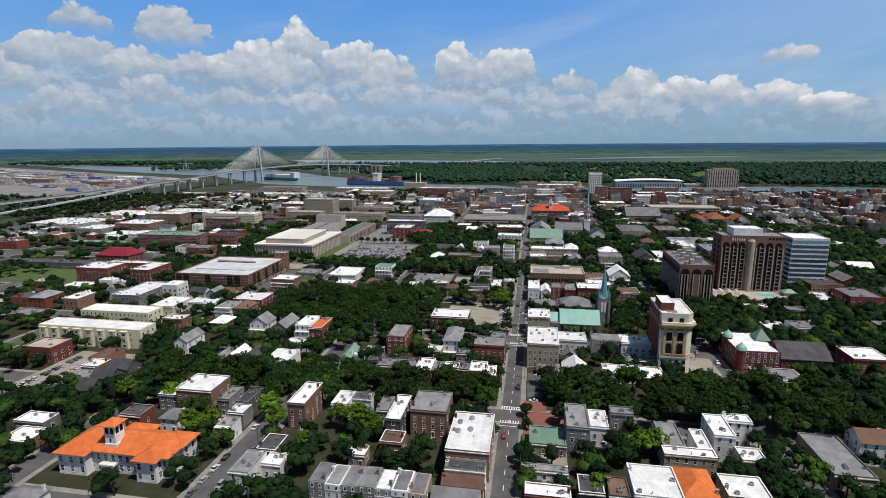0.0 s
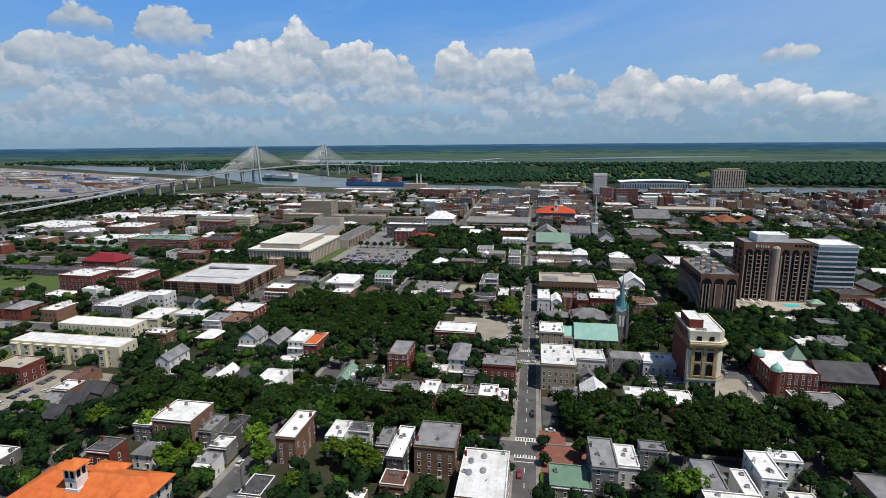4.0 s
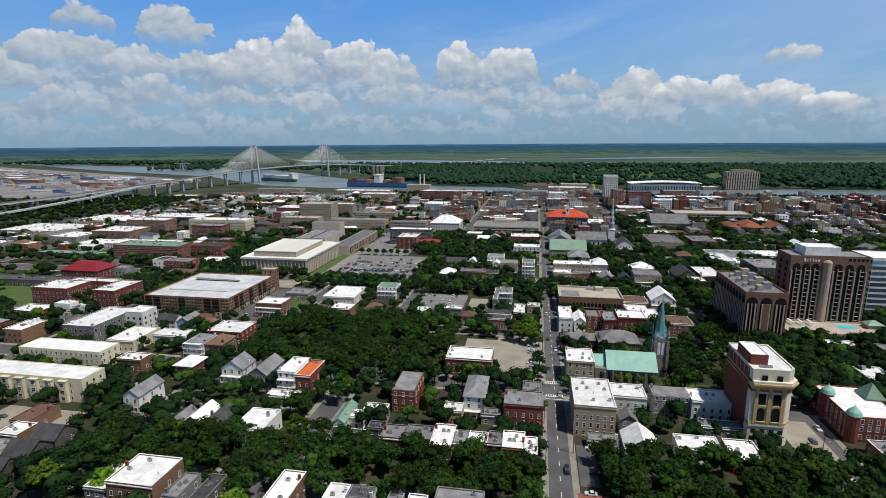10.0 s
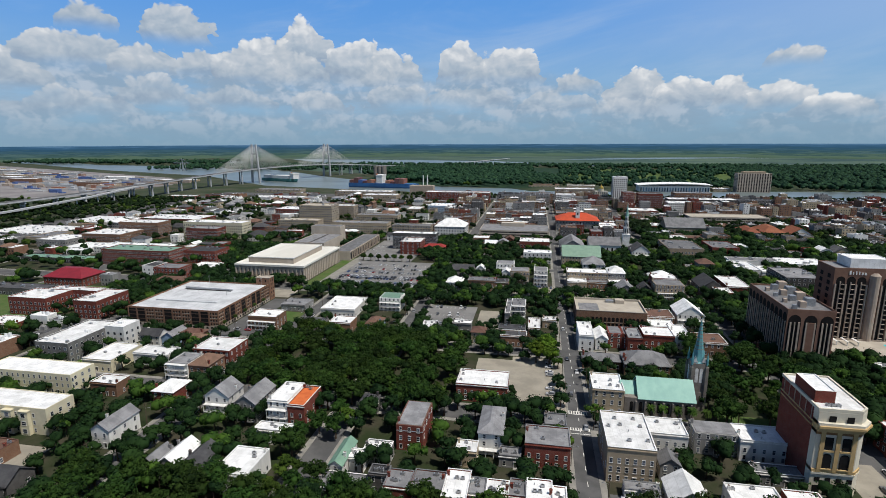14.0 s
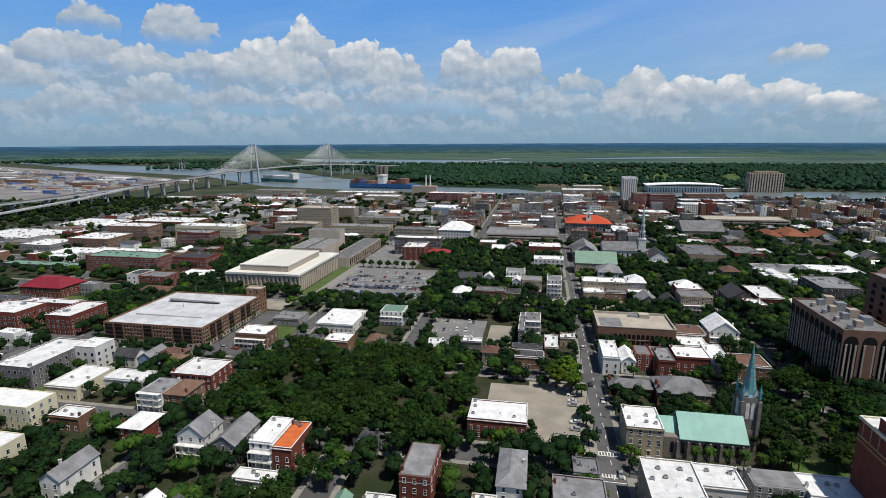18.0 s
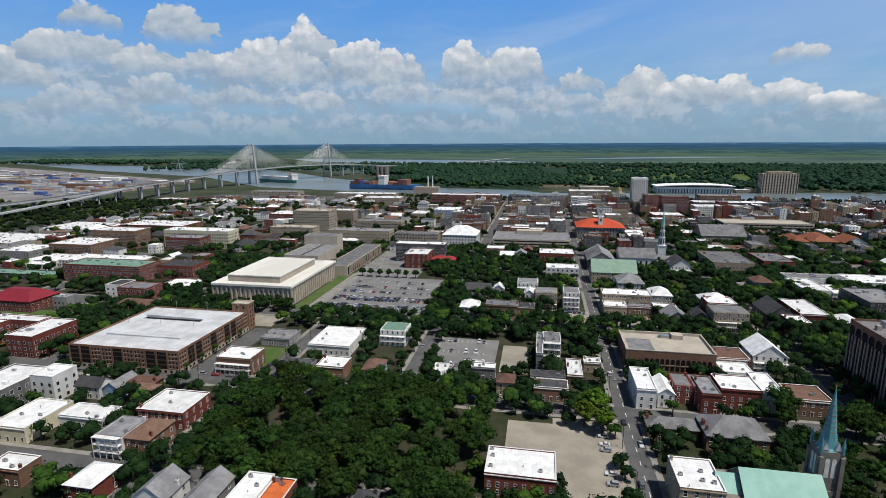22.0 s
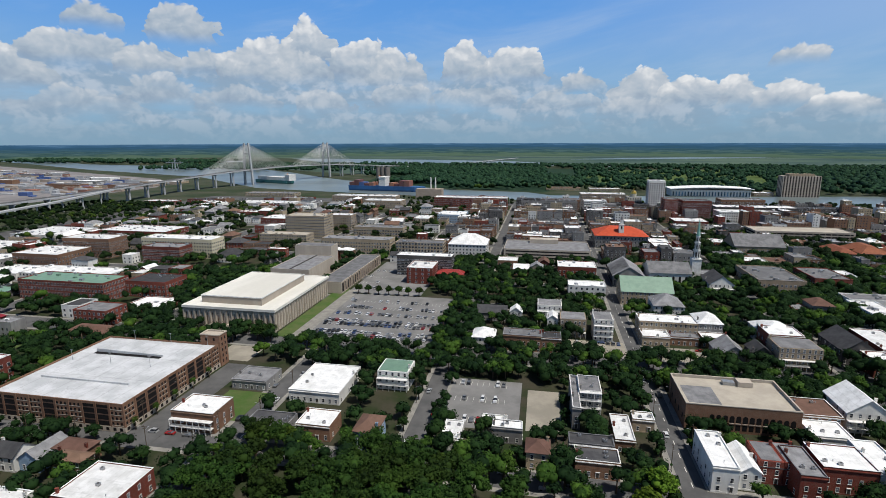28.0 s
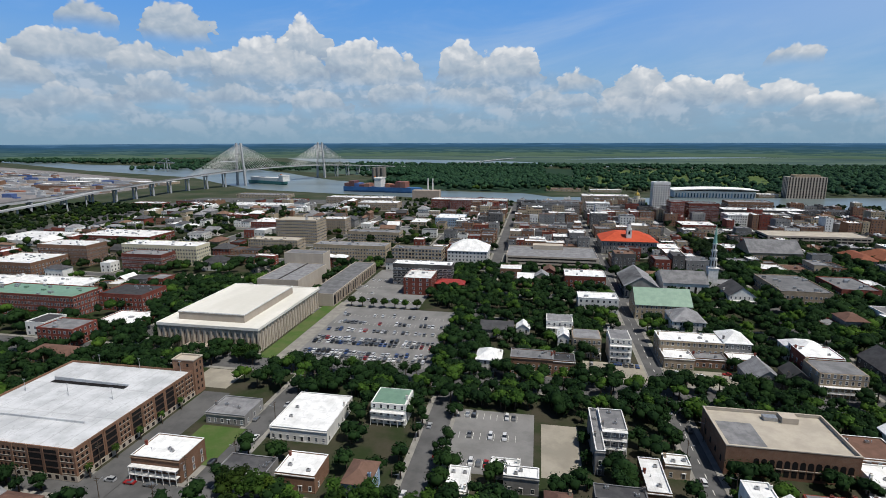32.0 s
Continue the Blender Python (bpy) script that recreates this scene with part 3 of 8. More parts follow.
def rooftop_unit():
    def make():
        g = Geo()
        g.box(-0.7, 0.7, -0.5, 0.5, 0, 0.15, 1)
        g.box(-0.65, 0.65, -0.45, 0.45, 0.15, 0.95)
        g.drum(0, 0, 0.95, 1.05, 0.35, 0.35, 10, 1)
        return g.mesh("air_conditioner", ["metal", "darktrim"])
    return shared("ac", make)


def roof_vent():
    def make():
        g = Geo()
        g.drum(0, 0, 0, 0.7, 0.12, 0.12, 8)
        g.drum(0, 0, 0.7, 0.9, 0.25, 0.08, 8)
        return g.mesh("roof_vent", ["metal"])
    return shared("vent", make)


def house(x0, x1, y0, y1, h, form="f", wall="r", roof="w", fine=1, kind="townhouse", porch=0, sides=None, step=2.9, chimneys=1, units=2, win=(1.0, 1.75), storey=3.3, trim="trim", base=0.17):
    """A house on its plot: walls, roof, cornice, windows, door, chimneys and what stands on the roof."""
    RECTS.append((x0, x1, y0, y1))
    cx, cy = (x0 + x1) / 2, (y0 + y1) / 2
    ob = thing(kind, f"{WALLS[wall]} {kind.replace('_', ' ')} with {ROOFS[roof]} {FORM[form]}", "house" if kind == "townhouse" else "building", cx, cy, base)
    a0, a1, b0, b1 = x0 - cx, x1 - cx, y0 - cy, y1 - cy
    w, dd = a1 - a0, b1 - b0
    n = max(1, round(h / storey))
    st = h / n
    g = Geo()
    if form == "f":
        g.shell(a0, a1, b0, b1, [(0.08, 0), (0.08, 0.5), (0, 0.5), (0, h), (-0.3, h), (-0.3, h - 0.55)])
    else:
        g.shell(a0, a1, b0, b1, [(0.08, 0), (0.08, 0.5), (0, 0.5), (0, h)])
    part("wall", g, [wall], ob)
    g = Geo()
    if form == "f":
        g.box(a0 + 0.3, a1 - 0.3, b0 + 0.3, b1 - 0.3, h - 0.5, h - 0.42)
        part("roof", g, ["R" + roof], ob)
        g = Geo()
        g.shell(a0, a1, b0, b1, [(0.07, h), (0.07, h + 0.09), (-0.35, h + 0.09), (-0.35, h)], closed=True)
        part("coping", g, ["Rw" if roof == "w" else "trim" if rnd.random() < 0.35 else "R" + ("g" if roof in "dg" else roof)], ob)
        if fine:
            g = Geo()
            g.box(a0 - 0.22, a1 + 0.22, b0 - 0.28, b0 - 0.0, h - 0.95, h - 0.62)
            part("cornice", g, ["trim" if rnd.random() < 0.6 else wall], ob)
        top = h - 0.42
    elif form == "g":
        along = "x" if w > dd else "y"
        gable(g, a0, a1, b0, b1, h, min(w, dd) * 0.36, 0.4, along, 0, 1)
        part("roof", g, ["R" + roof, wall], ob)
        top = h + 0.6
    elif form == "h":
        hip(g, a0, a1, b0, b1, h, min(w, dd) * 0.30, 0.5, 0, 0.08)
        part("roof", g, ["R" + roof], ob)
        top = h + 0.8
    else:
        g.taper(a0 - 0.1, a1 + 0.1, b0 - 0.1, b1 + 0.1, h - 2.6, h - 0.1, 0.9, 0)
        g.box(a0 + 0.6, a1 - 0.6, b0 + 0.6, b1 - 0.6, h - 0.1, h + 0.15, 1)
        part("roof", g, ["R" + roof, "Rg" if roof == "d" else "R" + roof], ob)
        top = h + 0.15
    if sides is None:
        sides = "s" + ("e" if cx < -10 else "w" if cx > 16 else "ew")
    if fine:
        ww, wh = win
        for s in sides:
            lo, hi = (a0, a1) if s in "sn" else (b0, b1)
            cols = max(1, int((hi - lo - 0.6) / step))
            if s != "s" and fine < 3:
                cols = max(1, int((hi - lo) / 4.6))
            for i in range(n):
                for j in range(cols):
                    u = lo + (hi - lo) * (j + 0.5) / cols
                    if s == "s" and i == 0 and j == cols // 2:
                        continue
                    if s != "s" and rnd.random() < 0.25:
                        continue
                    z = i * st + 0.85
                    if z + wh > h - (1.05 if form == "f" else 0.2):
                        continue
                    window(ob, s, u, z, a0, a1, b0, b1, ww, wh, trim, fine >= 2)
        g = Geo()
        u = a0 + w * ((max(1, int((w - 0.6) / step)) // 2 + 0.5) / max(1, int((w - 0.6) / step)))
        g.box(u - 0.5, u + 0.5, b0 - 0.06, b0 + 0.02, 0.3, 2.4)
        g.box(u - 0.68, u - 0.5, b0 - 0.12, b0 + 0.02, 0.3, 2.5, 1)
        g.box(u + 0.5, u + 0.68, b0 - 0.12, b0 + 0.02, 0.3, 2.5, 1)
        g.box(u - 0.8, u + 0.8, b0 - 0.25, b0 + 0.02, 2.5, 2.75, 1)
        part("door", g, ["darktrim", "trim"], ob)
        g = Geo()
        g.box(u - 0.8, u + 0.8, b0 - 1.3, b0 - 0.08, -0.15, 0.15)
        g.box(u - 0.8, u + 0.8, b0 - 0.9, b0 - 0.08, 0.15, 0.3)
        if fine >= 2:
            part("steps", g, ["concrete"], ob)
    else:
        joined_windows(ob, a0, a1, b0, b1, h, 0, st, sides)
    if porch:
        g = Geo()
        top_ = min(h - 0.8, porch * st)
        for i in range(porch):
            z = st * (i + 1) - 0.35
            g.box(a0 + 0.1, a1 - 0.1, b0 - 2.1, b0 - 0.01, z, z + 0.22)
            if i:
                for rail in (0.45, 0.9):
                    g.box(a0 + 0.1, a1 - 0.1, b0 - 2.05, b0 - 1.98, i * st + rail - 0.1, i * st + rail - 0.03)
        tagged(part("gallery", g, ["trim"], ob, "white painted gallery"), kind="stuff")
        k_ = max(2, int(w / 2.6) + 1)
        for i in range(k_):
            g = Geo()
            u = a0 + 0.25 + (w - 0.5) * i / (k_ - 1)
            g.drum(u, b0 - 1.95, -0.1, st * porch - 0.35, 0.13, 0.11, 8)
            part("post", g, ["trim"], ob)
    r2 = random.Random(int(x0 * 31 + y0 * 7))
    for _ in range(chimneys if fine else 0):
        g = Geo()
        u, v = r2.choice((a0 + 0.6, a1 - 0.6)), r2.uniform(b0 + 1.5, b1 - 1.2)
        z = top - 0.3
        g.box(u - 0.45, u + 0.45, v - 0.35, v + 0.35, z, top + 1.6)
        g.box(u - 0.55, u + 0.55, v - 0.45, v + 0.45, top + 1.6, top + 1.8)
        g.drum(u - 0.2, v, top + 1.8, top + 2.2, 0.13, 0.1, 8, 1)
        g.drum(u + 0.2, v, top + 1.8, top + 2.2, 0.13, 0.1, 8, 1)
        part("chimney", g, ["r" if wall in "rb" else wall, "Rb"], ob)
    if form == "f" and fine:
        for _ in range(units):
            part("air_conditioner", rooftop_unit(), [], ob, at=(r2.uniform(a0 + 1.4, a1 - 1.4), r2.uniform(b0 + 1.3, b1 - 1.3), top))
        for _ in range(1):
            part("roof_vent", roof_vent(), [], ob, at=(r2.uniform(a0 + 1, a1 - 1), r2.uniform(b0 + 1, b1 - 1), top))
    return ob


def simple_building(x0, x1, y0, y1, h, wall, roof, sides="sew", step=3.4, kind="city_building", storey=3.5, form="f", mats=("glass", "trim"), w=1.4, wh=1.7, base=0.1, clutter=True):
    """A building of the middle distance: walls, sunk roof with parapet, window rows, roof plant."""
    RECTS.append((x0, x1, y0, y1))
    cx, cy = (x0 + x1) / 2, (y0 + y1) / 2
    ob = thing(kind, f"{WALLS[wall]} {kind.replace('_', ' ')} with {ROOFS[roof]} {FORM[form]}", "building", cx, cy, base)
    a0, a1, b0, b1 = x0 - cx, x1 - cx, y0 - cy, y1 - cy
    g = Geo()
    if form == "f":
        g.shell(a0, a1, b0, b1, [(0, 0), (0, h), (0.1, h), (0.1, h + 0.12), (-0.4, h + 0.12), (-0.4, h - 0.6)], [0, 1, 1, 1, 0])
    else:
        g.shell(a0, a1, b0, b1, [(0, 0), (0, h)])
    part("wall", g, [wall, "Rw" if roof == "w" else wall if cx % 1 < 0.7 else "R" + roof], ob)
    g = Geo()
    if form == "f":
        g.box(a0 + 0.35, a1 - 0.35, b0 + 0.35, b1 - 0.35, h - 0.6, h - 0.45)
        part("roof", g, ["R" + roof], ob)
        r2 = random.Random(int(x0 * 13 + y0 * 5))
        if clutter:
            g = Geo()
            for _ in range(int((a1 - a0) * (b1 - b0) / 160) + 1):
                u, v, s = r2.uniform(a0 + 2, a1 - 2), r2.uniform(b0 + 2, b1 - 2), r2.uniform(0.6, 1.6)
                g.box(u - s, u + s, v - s * 0.7, v + s * 0.7, h - 0.45, h - 0.45 + r2.uniform(0.6, 1.8), r2.choice((0, 1, 1)))
            tagged(part("roof_plant", g, ["R" + roof, "metal"], ob), kind="stuff")
    elif form == "h":
        hip(g, a0, a1, b0, b1, h, min(a1 - a0, b1 - b0) * 0.26, 0.6, 0, 0.2)
        part("roof", g, ["R" + roof], ob)
    else:
        gable(g, a0, a1, b0, b1, h, min(a1 - a0, b1 - b0) * 0.3, 0.5, "x" if a1 - a0 > b1 - b0 else "y")
        part("roof", g, ["R" + roof, wall], ob)
    joined_windows(ob, a0, a1, b0, b1, h, 0, storey, sides, step, w, wh, mats)
    return ob

# ---- ground, streets, water ----


def sheet(name, pts, mat, label, z=0.0, category="ground", thick=0.0):
    g = Geo()
    if thick:
        g.solid([(x, y, z - thick) for x, y in pts], [(x, y, z) for x, y in pts])
    else:
        g.face([(x, y, z) for x, y in pts])
    ob = new(name, g.mesh(name, [mat]))
    return tagged(ob, label, category, kind="structure")


def rect(x0, x1, y0, y1):
    return [(x0, y0), (x1, y0), (x1, y1), (x0, y1)]


def around(r, n=96):
    return [(r * math.sin(2 * math.pi * -i / n), r * math.cos(2 * math.pi * -i / n)) for i in range(n)]


sheet("ground", around(4880), "soil", "flat coastal ground of grass and bare earth", -0.05)
# tilted self-lit sheet, blue haze painted into its bands
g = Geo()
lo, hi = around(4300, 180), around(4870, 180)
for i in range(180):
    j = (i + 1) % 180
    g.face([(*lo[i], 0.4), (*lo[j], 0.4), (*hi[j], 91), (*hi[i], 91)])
tagged(new("backdrop", g.mesh("backdrop", ["far"])), "glowing band of distant woods and marsh with painted haze", "backdrop", kind="structure")
# the river, its far arm and the marshes
sheet("water", [(-4200, 3350), (-2900, 2640), (-1860, 2080), (-1180, 1790), (-960, 1600), (-770, 1440), (-560, 1380), (-350, 1330), (-200, 1290), (0, 1265), (300, 1245), (620, 1215), (1200, 1130), (2400, 950), (4400, 700),
                (4400, 1000), (2400, 1210), (1200, 1400), (660, 1464), (283, 1400), (100, 1385), (-30, 1376), (-85, 1440), (-204, 1460), (-287, 1474), (-420, 1580), (-540, 1665), (-640, 1725), (-760, 1830), (-1000, 2080), (-1300, 2320), (-1740, 2430), (-2380, 2560), (-4200, 3700)],
      "river", "broad grey-brown river with a light ripple", 0.05, "water")
sheet("water", [(-1250, 2960), (-600, 2850), (-100, 2790), (200, 2700), (700, 2690), (1170, 2600), (1700, 2540), (3600, 2200), (3600, 2420), (1800, 2760), (1170, 2800), (700, 2860), (100, 2900), (-260, 3260), (-900, 3420), (-1700, 3500)],
      "river", "far arm of the river beyond the island", 0.05, "water")
sheet("water", [(100, 3560), (443, 3640), (900, 3780), (1250, 3950), (1500, 3920), (1330, 4080), (900, 4040), (500, 3860)], "river", "open water lying in the marsh", 0.12, "water")
sheet("water", [(-2900, 3150), (-1900, 2900), (-1500, 2930), (-2100, 3160)], "river", "long pond behind the river bank", 0.12, "water")
sheet("marsh", [(-4000, 3800), (-1700, 3520), (-900, 3440), (-260, 3280), (100, 2920), (700, 2880), (1800, 2780), (3600, 2440), (4200, 2300), (3400, 3300), (1800, 4200), (0, 4500), (-1800, 4200), (-3000, 3900)],
      "marsh", "wide light green tidal marsh", 0.02, "marsh")
sheet("marsh", [(-1700, 2480), (-1250, 2360), (-950, 2140), (-650, 1980), (-500, 2100), (-600, 2780), (-1300, 2900), (-1750, 2800)], "marsh", "flat green island between the river arms", 0.03, "marsh")
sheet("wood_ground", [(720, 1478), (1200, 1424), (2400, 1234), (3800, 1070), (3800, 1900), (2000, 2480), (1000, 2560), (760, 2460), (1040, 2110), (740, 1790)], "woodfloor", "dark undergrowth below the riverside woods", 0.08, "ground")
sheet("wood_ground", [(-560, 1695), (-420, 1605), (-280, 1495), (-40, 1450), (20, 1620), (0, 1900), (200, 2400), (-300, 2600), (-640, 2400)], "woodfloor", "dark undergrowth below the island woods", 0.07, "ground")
sheet("lawn", [(60, 1640), (420, 1660), (700, 1800), (1000, 2100), (700, 2500), (250, 2400), (20, 1900)], "grass", "mown open greens on the island", 0.06, "lawn")
sheet("port_yard", [(-3200, 1300), (-1040, 1040), (-1040, 1420), (-1240, 1680), (-1900, 1990), (-3000, 2480)], "portyard", "worn grey paved container yard along the river", 0.03, "paving")
sheet("road", rect(-760, 900, 60, 1245), "asphalt", "worn grey asphalt streets of the old town", 0.0, "road")

NS = [(-700, 8), (-560, 8), (-432, 9), (-300, 6), (-172, 5), (-97, 5.2), (6, 4.15), (111, 5.5), (215, 5), (318, 5), (420, 5), (522, 5), (625, 5), (740, 5), (860, 6)]
EW = [(70, 4), (132, 4), (213, 5), (305, 6), (380, 5.5), (488, 9), (578, 5), (640, 5), (722, 6), (798, 5), (893, 6), (960, 5), (1038, 6), (1110, 5), (1190, 6)]
NS.sort(), EW.sort()
slab, yard = Geo(), Geo()
for (xa, wa), (xb, wb) in zip(NS, NS[1:]):
    for (ya, va), (yb, vb) in zip(EW, EW[1:]):
        x0, x1, y0, y1 = xa + wa, xb - wb, ya + va, yb - vb
        slab.box(x0, x1, y0, y1, 0.0, 0.15, 0, bottom=False)
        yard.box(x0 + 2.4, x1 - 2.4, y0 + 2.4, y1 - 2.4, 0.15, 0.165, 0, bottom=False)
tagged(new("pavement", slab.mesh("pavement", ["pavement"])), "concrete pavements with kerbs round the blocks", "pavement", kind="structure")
tagged(new("yard_ground", yard.mesh("yard_ground", ["yard"])), "yard ground of grass, leaf litter and bare earth, darkened for tree shade", "ground", kind="structure")

paint = Geo()
for x, ws in ((6, 0.12),):
    for i in range(80):
        paint.box(x - ws, x + ws, 90 + i * 9, 93 + i * 9, 0.0, 0.012, bottom=False)
for yy, ww in ((213, 5), (305, 6)):
    for side in (-1, 1):
        for edge_ in (0.0, 2.6):
            yc = yy + side * (ww + 0.8 + edge_)
            paint.box(1.6, 10.4, yc - 0.2, yc + 0.2, 0.0, 0.012, bottom=False)
        for i in range(8):
            paint.box(1.8 + i * 1.1, 2.3 + i * 1.1, yy + side * (ww + 1.0) - 0.0, yy + side * (ww + 1.0) + 2.2, 0.0, 0.013, bottom=False)
for xx in (-178, -166, -102, -92):
    for yc in (372, 388, 474, 502):
        for i in range(5):
            paint.box(xx + i * 1.0 - 2, xx + i * 1.0 - 1.6, yc - 1.2, yc + 1.2, 0.0, 0.013, bottom=False)
for i in range(40):
    paint.box(-420 + i * 14, -415 + i * 14, 479, 479.2, 0.0, 0.012, bottom=False)
    paint.box(-420 + i * 14, -415 + i * 14, 497, 497.2, 0.0, 0.012, bottom=False)
tagged(new("road_marking", paint.mesh("road_marking", ["paint"])), "worn white lane dashes and crossings", "road marking", kind="structure")

sheet("car_park", rect(-192, -112, 494, 590), "lot", "grey asphalt car park with painted bays", 0.18, "paving", 0.2)
sheet("car_park", rect(-200, -140, 592, 700), "lot", "grey asphalt car park behind the hall", 0.18, "paving", 0.2)
sheet("car_park", rect(-90, -56, 411, 457), "lot", "asphalt car park between houses", 0.185, "paving", 0.1)
sheet("car_park", rect(-53, -38, 413, 450), "sandlot", "bleached concrete lot beside a house", 0.185, "paving", 0.1)
sheet("car_park", rect(-26, 1, 313, 371), "sandlot", "sandy concrete car park by the street", 0.185, "paving", 0.1)
sheet("car_park", rect(-45, -26, 334, 366), "sandlot", "sandy concrete car park behind the brick building", 0.185, "paving", 0.1)
sheet("car_park", rect(-246, -204, 193, 248), "sandlot", "pale concrete car park", 0.185, "paving", 0.1)
sheet("car_park", rect(-31, 1, 499, 521), "sandlot", "pale concrete lot between houses", 0.185, "paving", 0.1)
sheet("car_park", rect(11, 47, 499, 518), "sandlot", "pale concrete lot before the tan terrace", 0.185, "paving", 0.1)
sheet("car_park", rect(-376, -312, 640, 655), "sandlot", "bare sandy lot", 0.185, "paving", 0.1)
sheet("lawn", rect(-211, -201, 494, 600), "grass", "strip of mown lawn beside the arena", 0.19, "lawn", 0.1)
sheet("lawn", rect(-196, -176, 398, 424), "grass", "fenced grass plot on the corner", 0.19, "lawn", 0.1)
sheet("lawn", rect(-560, -350, 380, 460), "grass", "open green park lawn", 0.19, "lawn", 0.1)
sheet("lawn", rect(66, 90, 306, 322), "grass", "small lawn beside the church", 0.19, "lawn", 0.1)
sheet("lawn", rect(-300, -255, 250, 330), "grass", "grass behind the apartments", 0.18, "lawn", 0.1)
sheet("paving", rect(-228, -206, 456, 476), "sandlot", "pale forecourt before the arena", 0.19, "paving", 0.1)
sheet("paving", rect(12, 28, 198, 208), "redpave", "red brick paved corner court", 0.19, "paving", 0.1)
sheet("paving", rect(12, 29, 172, 198), "sandlot", "pale courtyard round the low green-roofed house", 0.188, "paving", 0.1)
sheet("paving", rect(10.7, 44, 208.6, 217.4), "redpave", "red brick paved street", 0.012, "paving")
sheet("paving", rect(11.5, 22, 218.5, 228), "redpave", "red brick paved corner", 0.172, "paving")
sheet("paving", rect(98, 112, 258, 292), "sandlot", "pale pavement plaza by the street", 0.19, "paving", 0.1)
sheet("road", rect(-215, -201, 372, 452), "asphalt", "side street along the garage", 0.18, "road", 0.05)
sheet("paving", rect(-201, -192, 494, 600), "pavement", "pale walk beside the lawn", 0.185, "paving", 0.1)
sheet("car_park", rect(13, 20, 232, 258), "asphalt", "small asphalt court by the street", 0.186, "paving", 0.1)

# ---- houses of the near blocks ----
house(-154.4, -145.0, 172.8, 181.7, 9, 'f', 'r', 'd', 1)
house(-142.1, -124.9, 192.0, 207.5, 12, 'f', 'b', 'w', 1)
house(-152.0, -142.3, 193.0, 207.5, 8, 'f', 'g', 'w', 1)
house(-112.7, -105.7, 185.0, 192.4, 7, 'f', 'g', 'w', 2)
house(-111.5, -104.8, 174.7, 181.9, 7, 'f', 'w', 'g', 2, porch=2)
house(-122.9, -117.2, 193.2, 205.8, 8, 'f', 'g', 'g', 2)
house(-113.2, -107.6, 192.5, 206.6, 8, 'f', 'd', 'd', 2)
house(-86.6, -78.8, 187.9, 207.5, 12, 'f', 'b', 'w', 2)
house(-70.2, -63.1, 195.6, 207.5, 9, 'f', 'w', 'w', 2)
house(-63.0, -54.3, 201.7, 207.7, 9, 'f', 'w', 'd', 2)
house(-49.9, -45.0, 195.1, 207.5, 8, 'f', 'g', 'g', 2)
house(-42.4, -36.3, 183.7, 204.0, 11, 'f', 'd', 'w', 2)
house(-86.5, -78.7, 161.7, 172.1, 7, 'f', 'd', 'd', 2)
house(-139.3, -130.8, 176.9, 185.6, 6, 'h', 'w', 'g', 1)
house(-88.3, -80.8, 146.2, 159.3, 8, 'f', 'w', 'g', 2)
house(-80.7, -73.5, 154.9, 161.6, 6, 'f', 'w', 'w', 2)
house(-52.4, -45.9, 166.9, 173.0, 5, 'f', 't', 'w', 2)
house(-42.6, -33.9, 175.4, 183.6, 6, 'f', 'b', 'b', 2)
house(-153.1, -142.4, 122.7, 128.7, 7, 'h', 'w', 'g', 1)
house(-192.9, -180.3, 153.7, 164.5, 5, 'f', 'b', 'w', 1)
house(-201.4, -186.8, 167.4, 175.4, 5, 'f', 'g', 'w', 1)
house(-218.1, -208.0, 218.5, 227.8, 6, 'f', 'b', 'w', 1)
house(-222.4, -212.9, 227.9, 242.9, 6, 'f', 'b', 'b', 1)
simple_building(-288.3, -267.0, 318.9, 355.5, 12, 'g', 'w')
simple_building(-266.9, -254.2, 344.4, 357.6, 13, 'w', 'w')
house(-253.0, -235.2, 313.1, 336.1, 7, 'f', 'y', 'w', 1)
house(-231.7, -210.0, 324.8, 335.6, 7, 'f', 'w', 'w', 1)
house(-200.7, -189.0, 311.9, 326.0, 9, 'f', 'w', 'g', 1, porch=3)
house(-188.9, -177.9, 312.9, 327.4, 8, 'h', 'b', 'b', 1)
house(-201.1, -178.9, 333.5, 352.3, 8, 'f', 'r', 'w', 1)
house(-222.6, -209.2, 352.7, 358.3, 6, 'h', 'b', 'b', 1)
simple_building(-384.6, -353.2, 385.8, 408.2, 13, 'r', 'w')
simple_building(-330.6, -312.2, 385.8, 415.2, 13, 'r', 'w')
simple_building(-373.1, -332.5, 408.3, 417.0, 13, 'r', 'w')
house(-225.5, -211.1, 289.8, 298.7, 7, 'f', 'b', 'w', 1)
house(-188.0, -179.8, 251.4, 267.8, 8, 'g', 'w', 'g', 1)
house(-188.4, -177.6, 286.1, 298.7, 7, 'h', 'r', 'w', 1)
house(-157.9, -146.3, 281.5, 293.4, 10, 'g', 'w', 'g', 1, porch=2)
house(-142.2, -132.5, 279.5, 297.5, 9, 'g', 'g', 'g', 1)
house(-127.4, -118.1, 281.0, 298.7, 11, 'f', 'w', 'w', 2, porch=2)
house(-118.0, -110.3, 280.4, 298.7, 10, 'f', 'r', 'o', 2)
house(-126.0, -108.8, 266.5, 272.5, 6, 'f', 'w', 'w', 2)
house(-123.4, -110.5, 235.1, 251.3, 8, 'f', 'w', 'w', 2)
house(-86.3, -81.2, 248.7, 264.9, 6, 'g', 'w', 'G', 2)
house(-67.1, -56.4, 271.2, 290.8, 11, 'm', 'r', 'g', 2)
house(-80.9, -75.3, 254.6, 260.4, 6, 'f', 'w', 'w', 2)
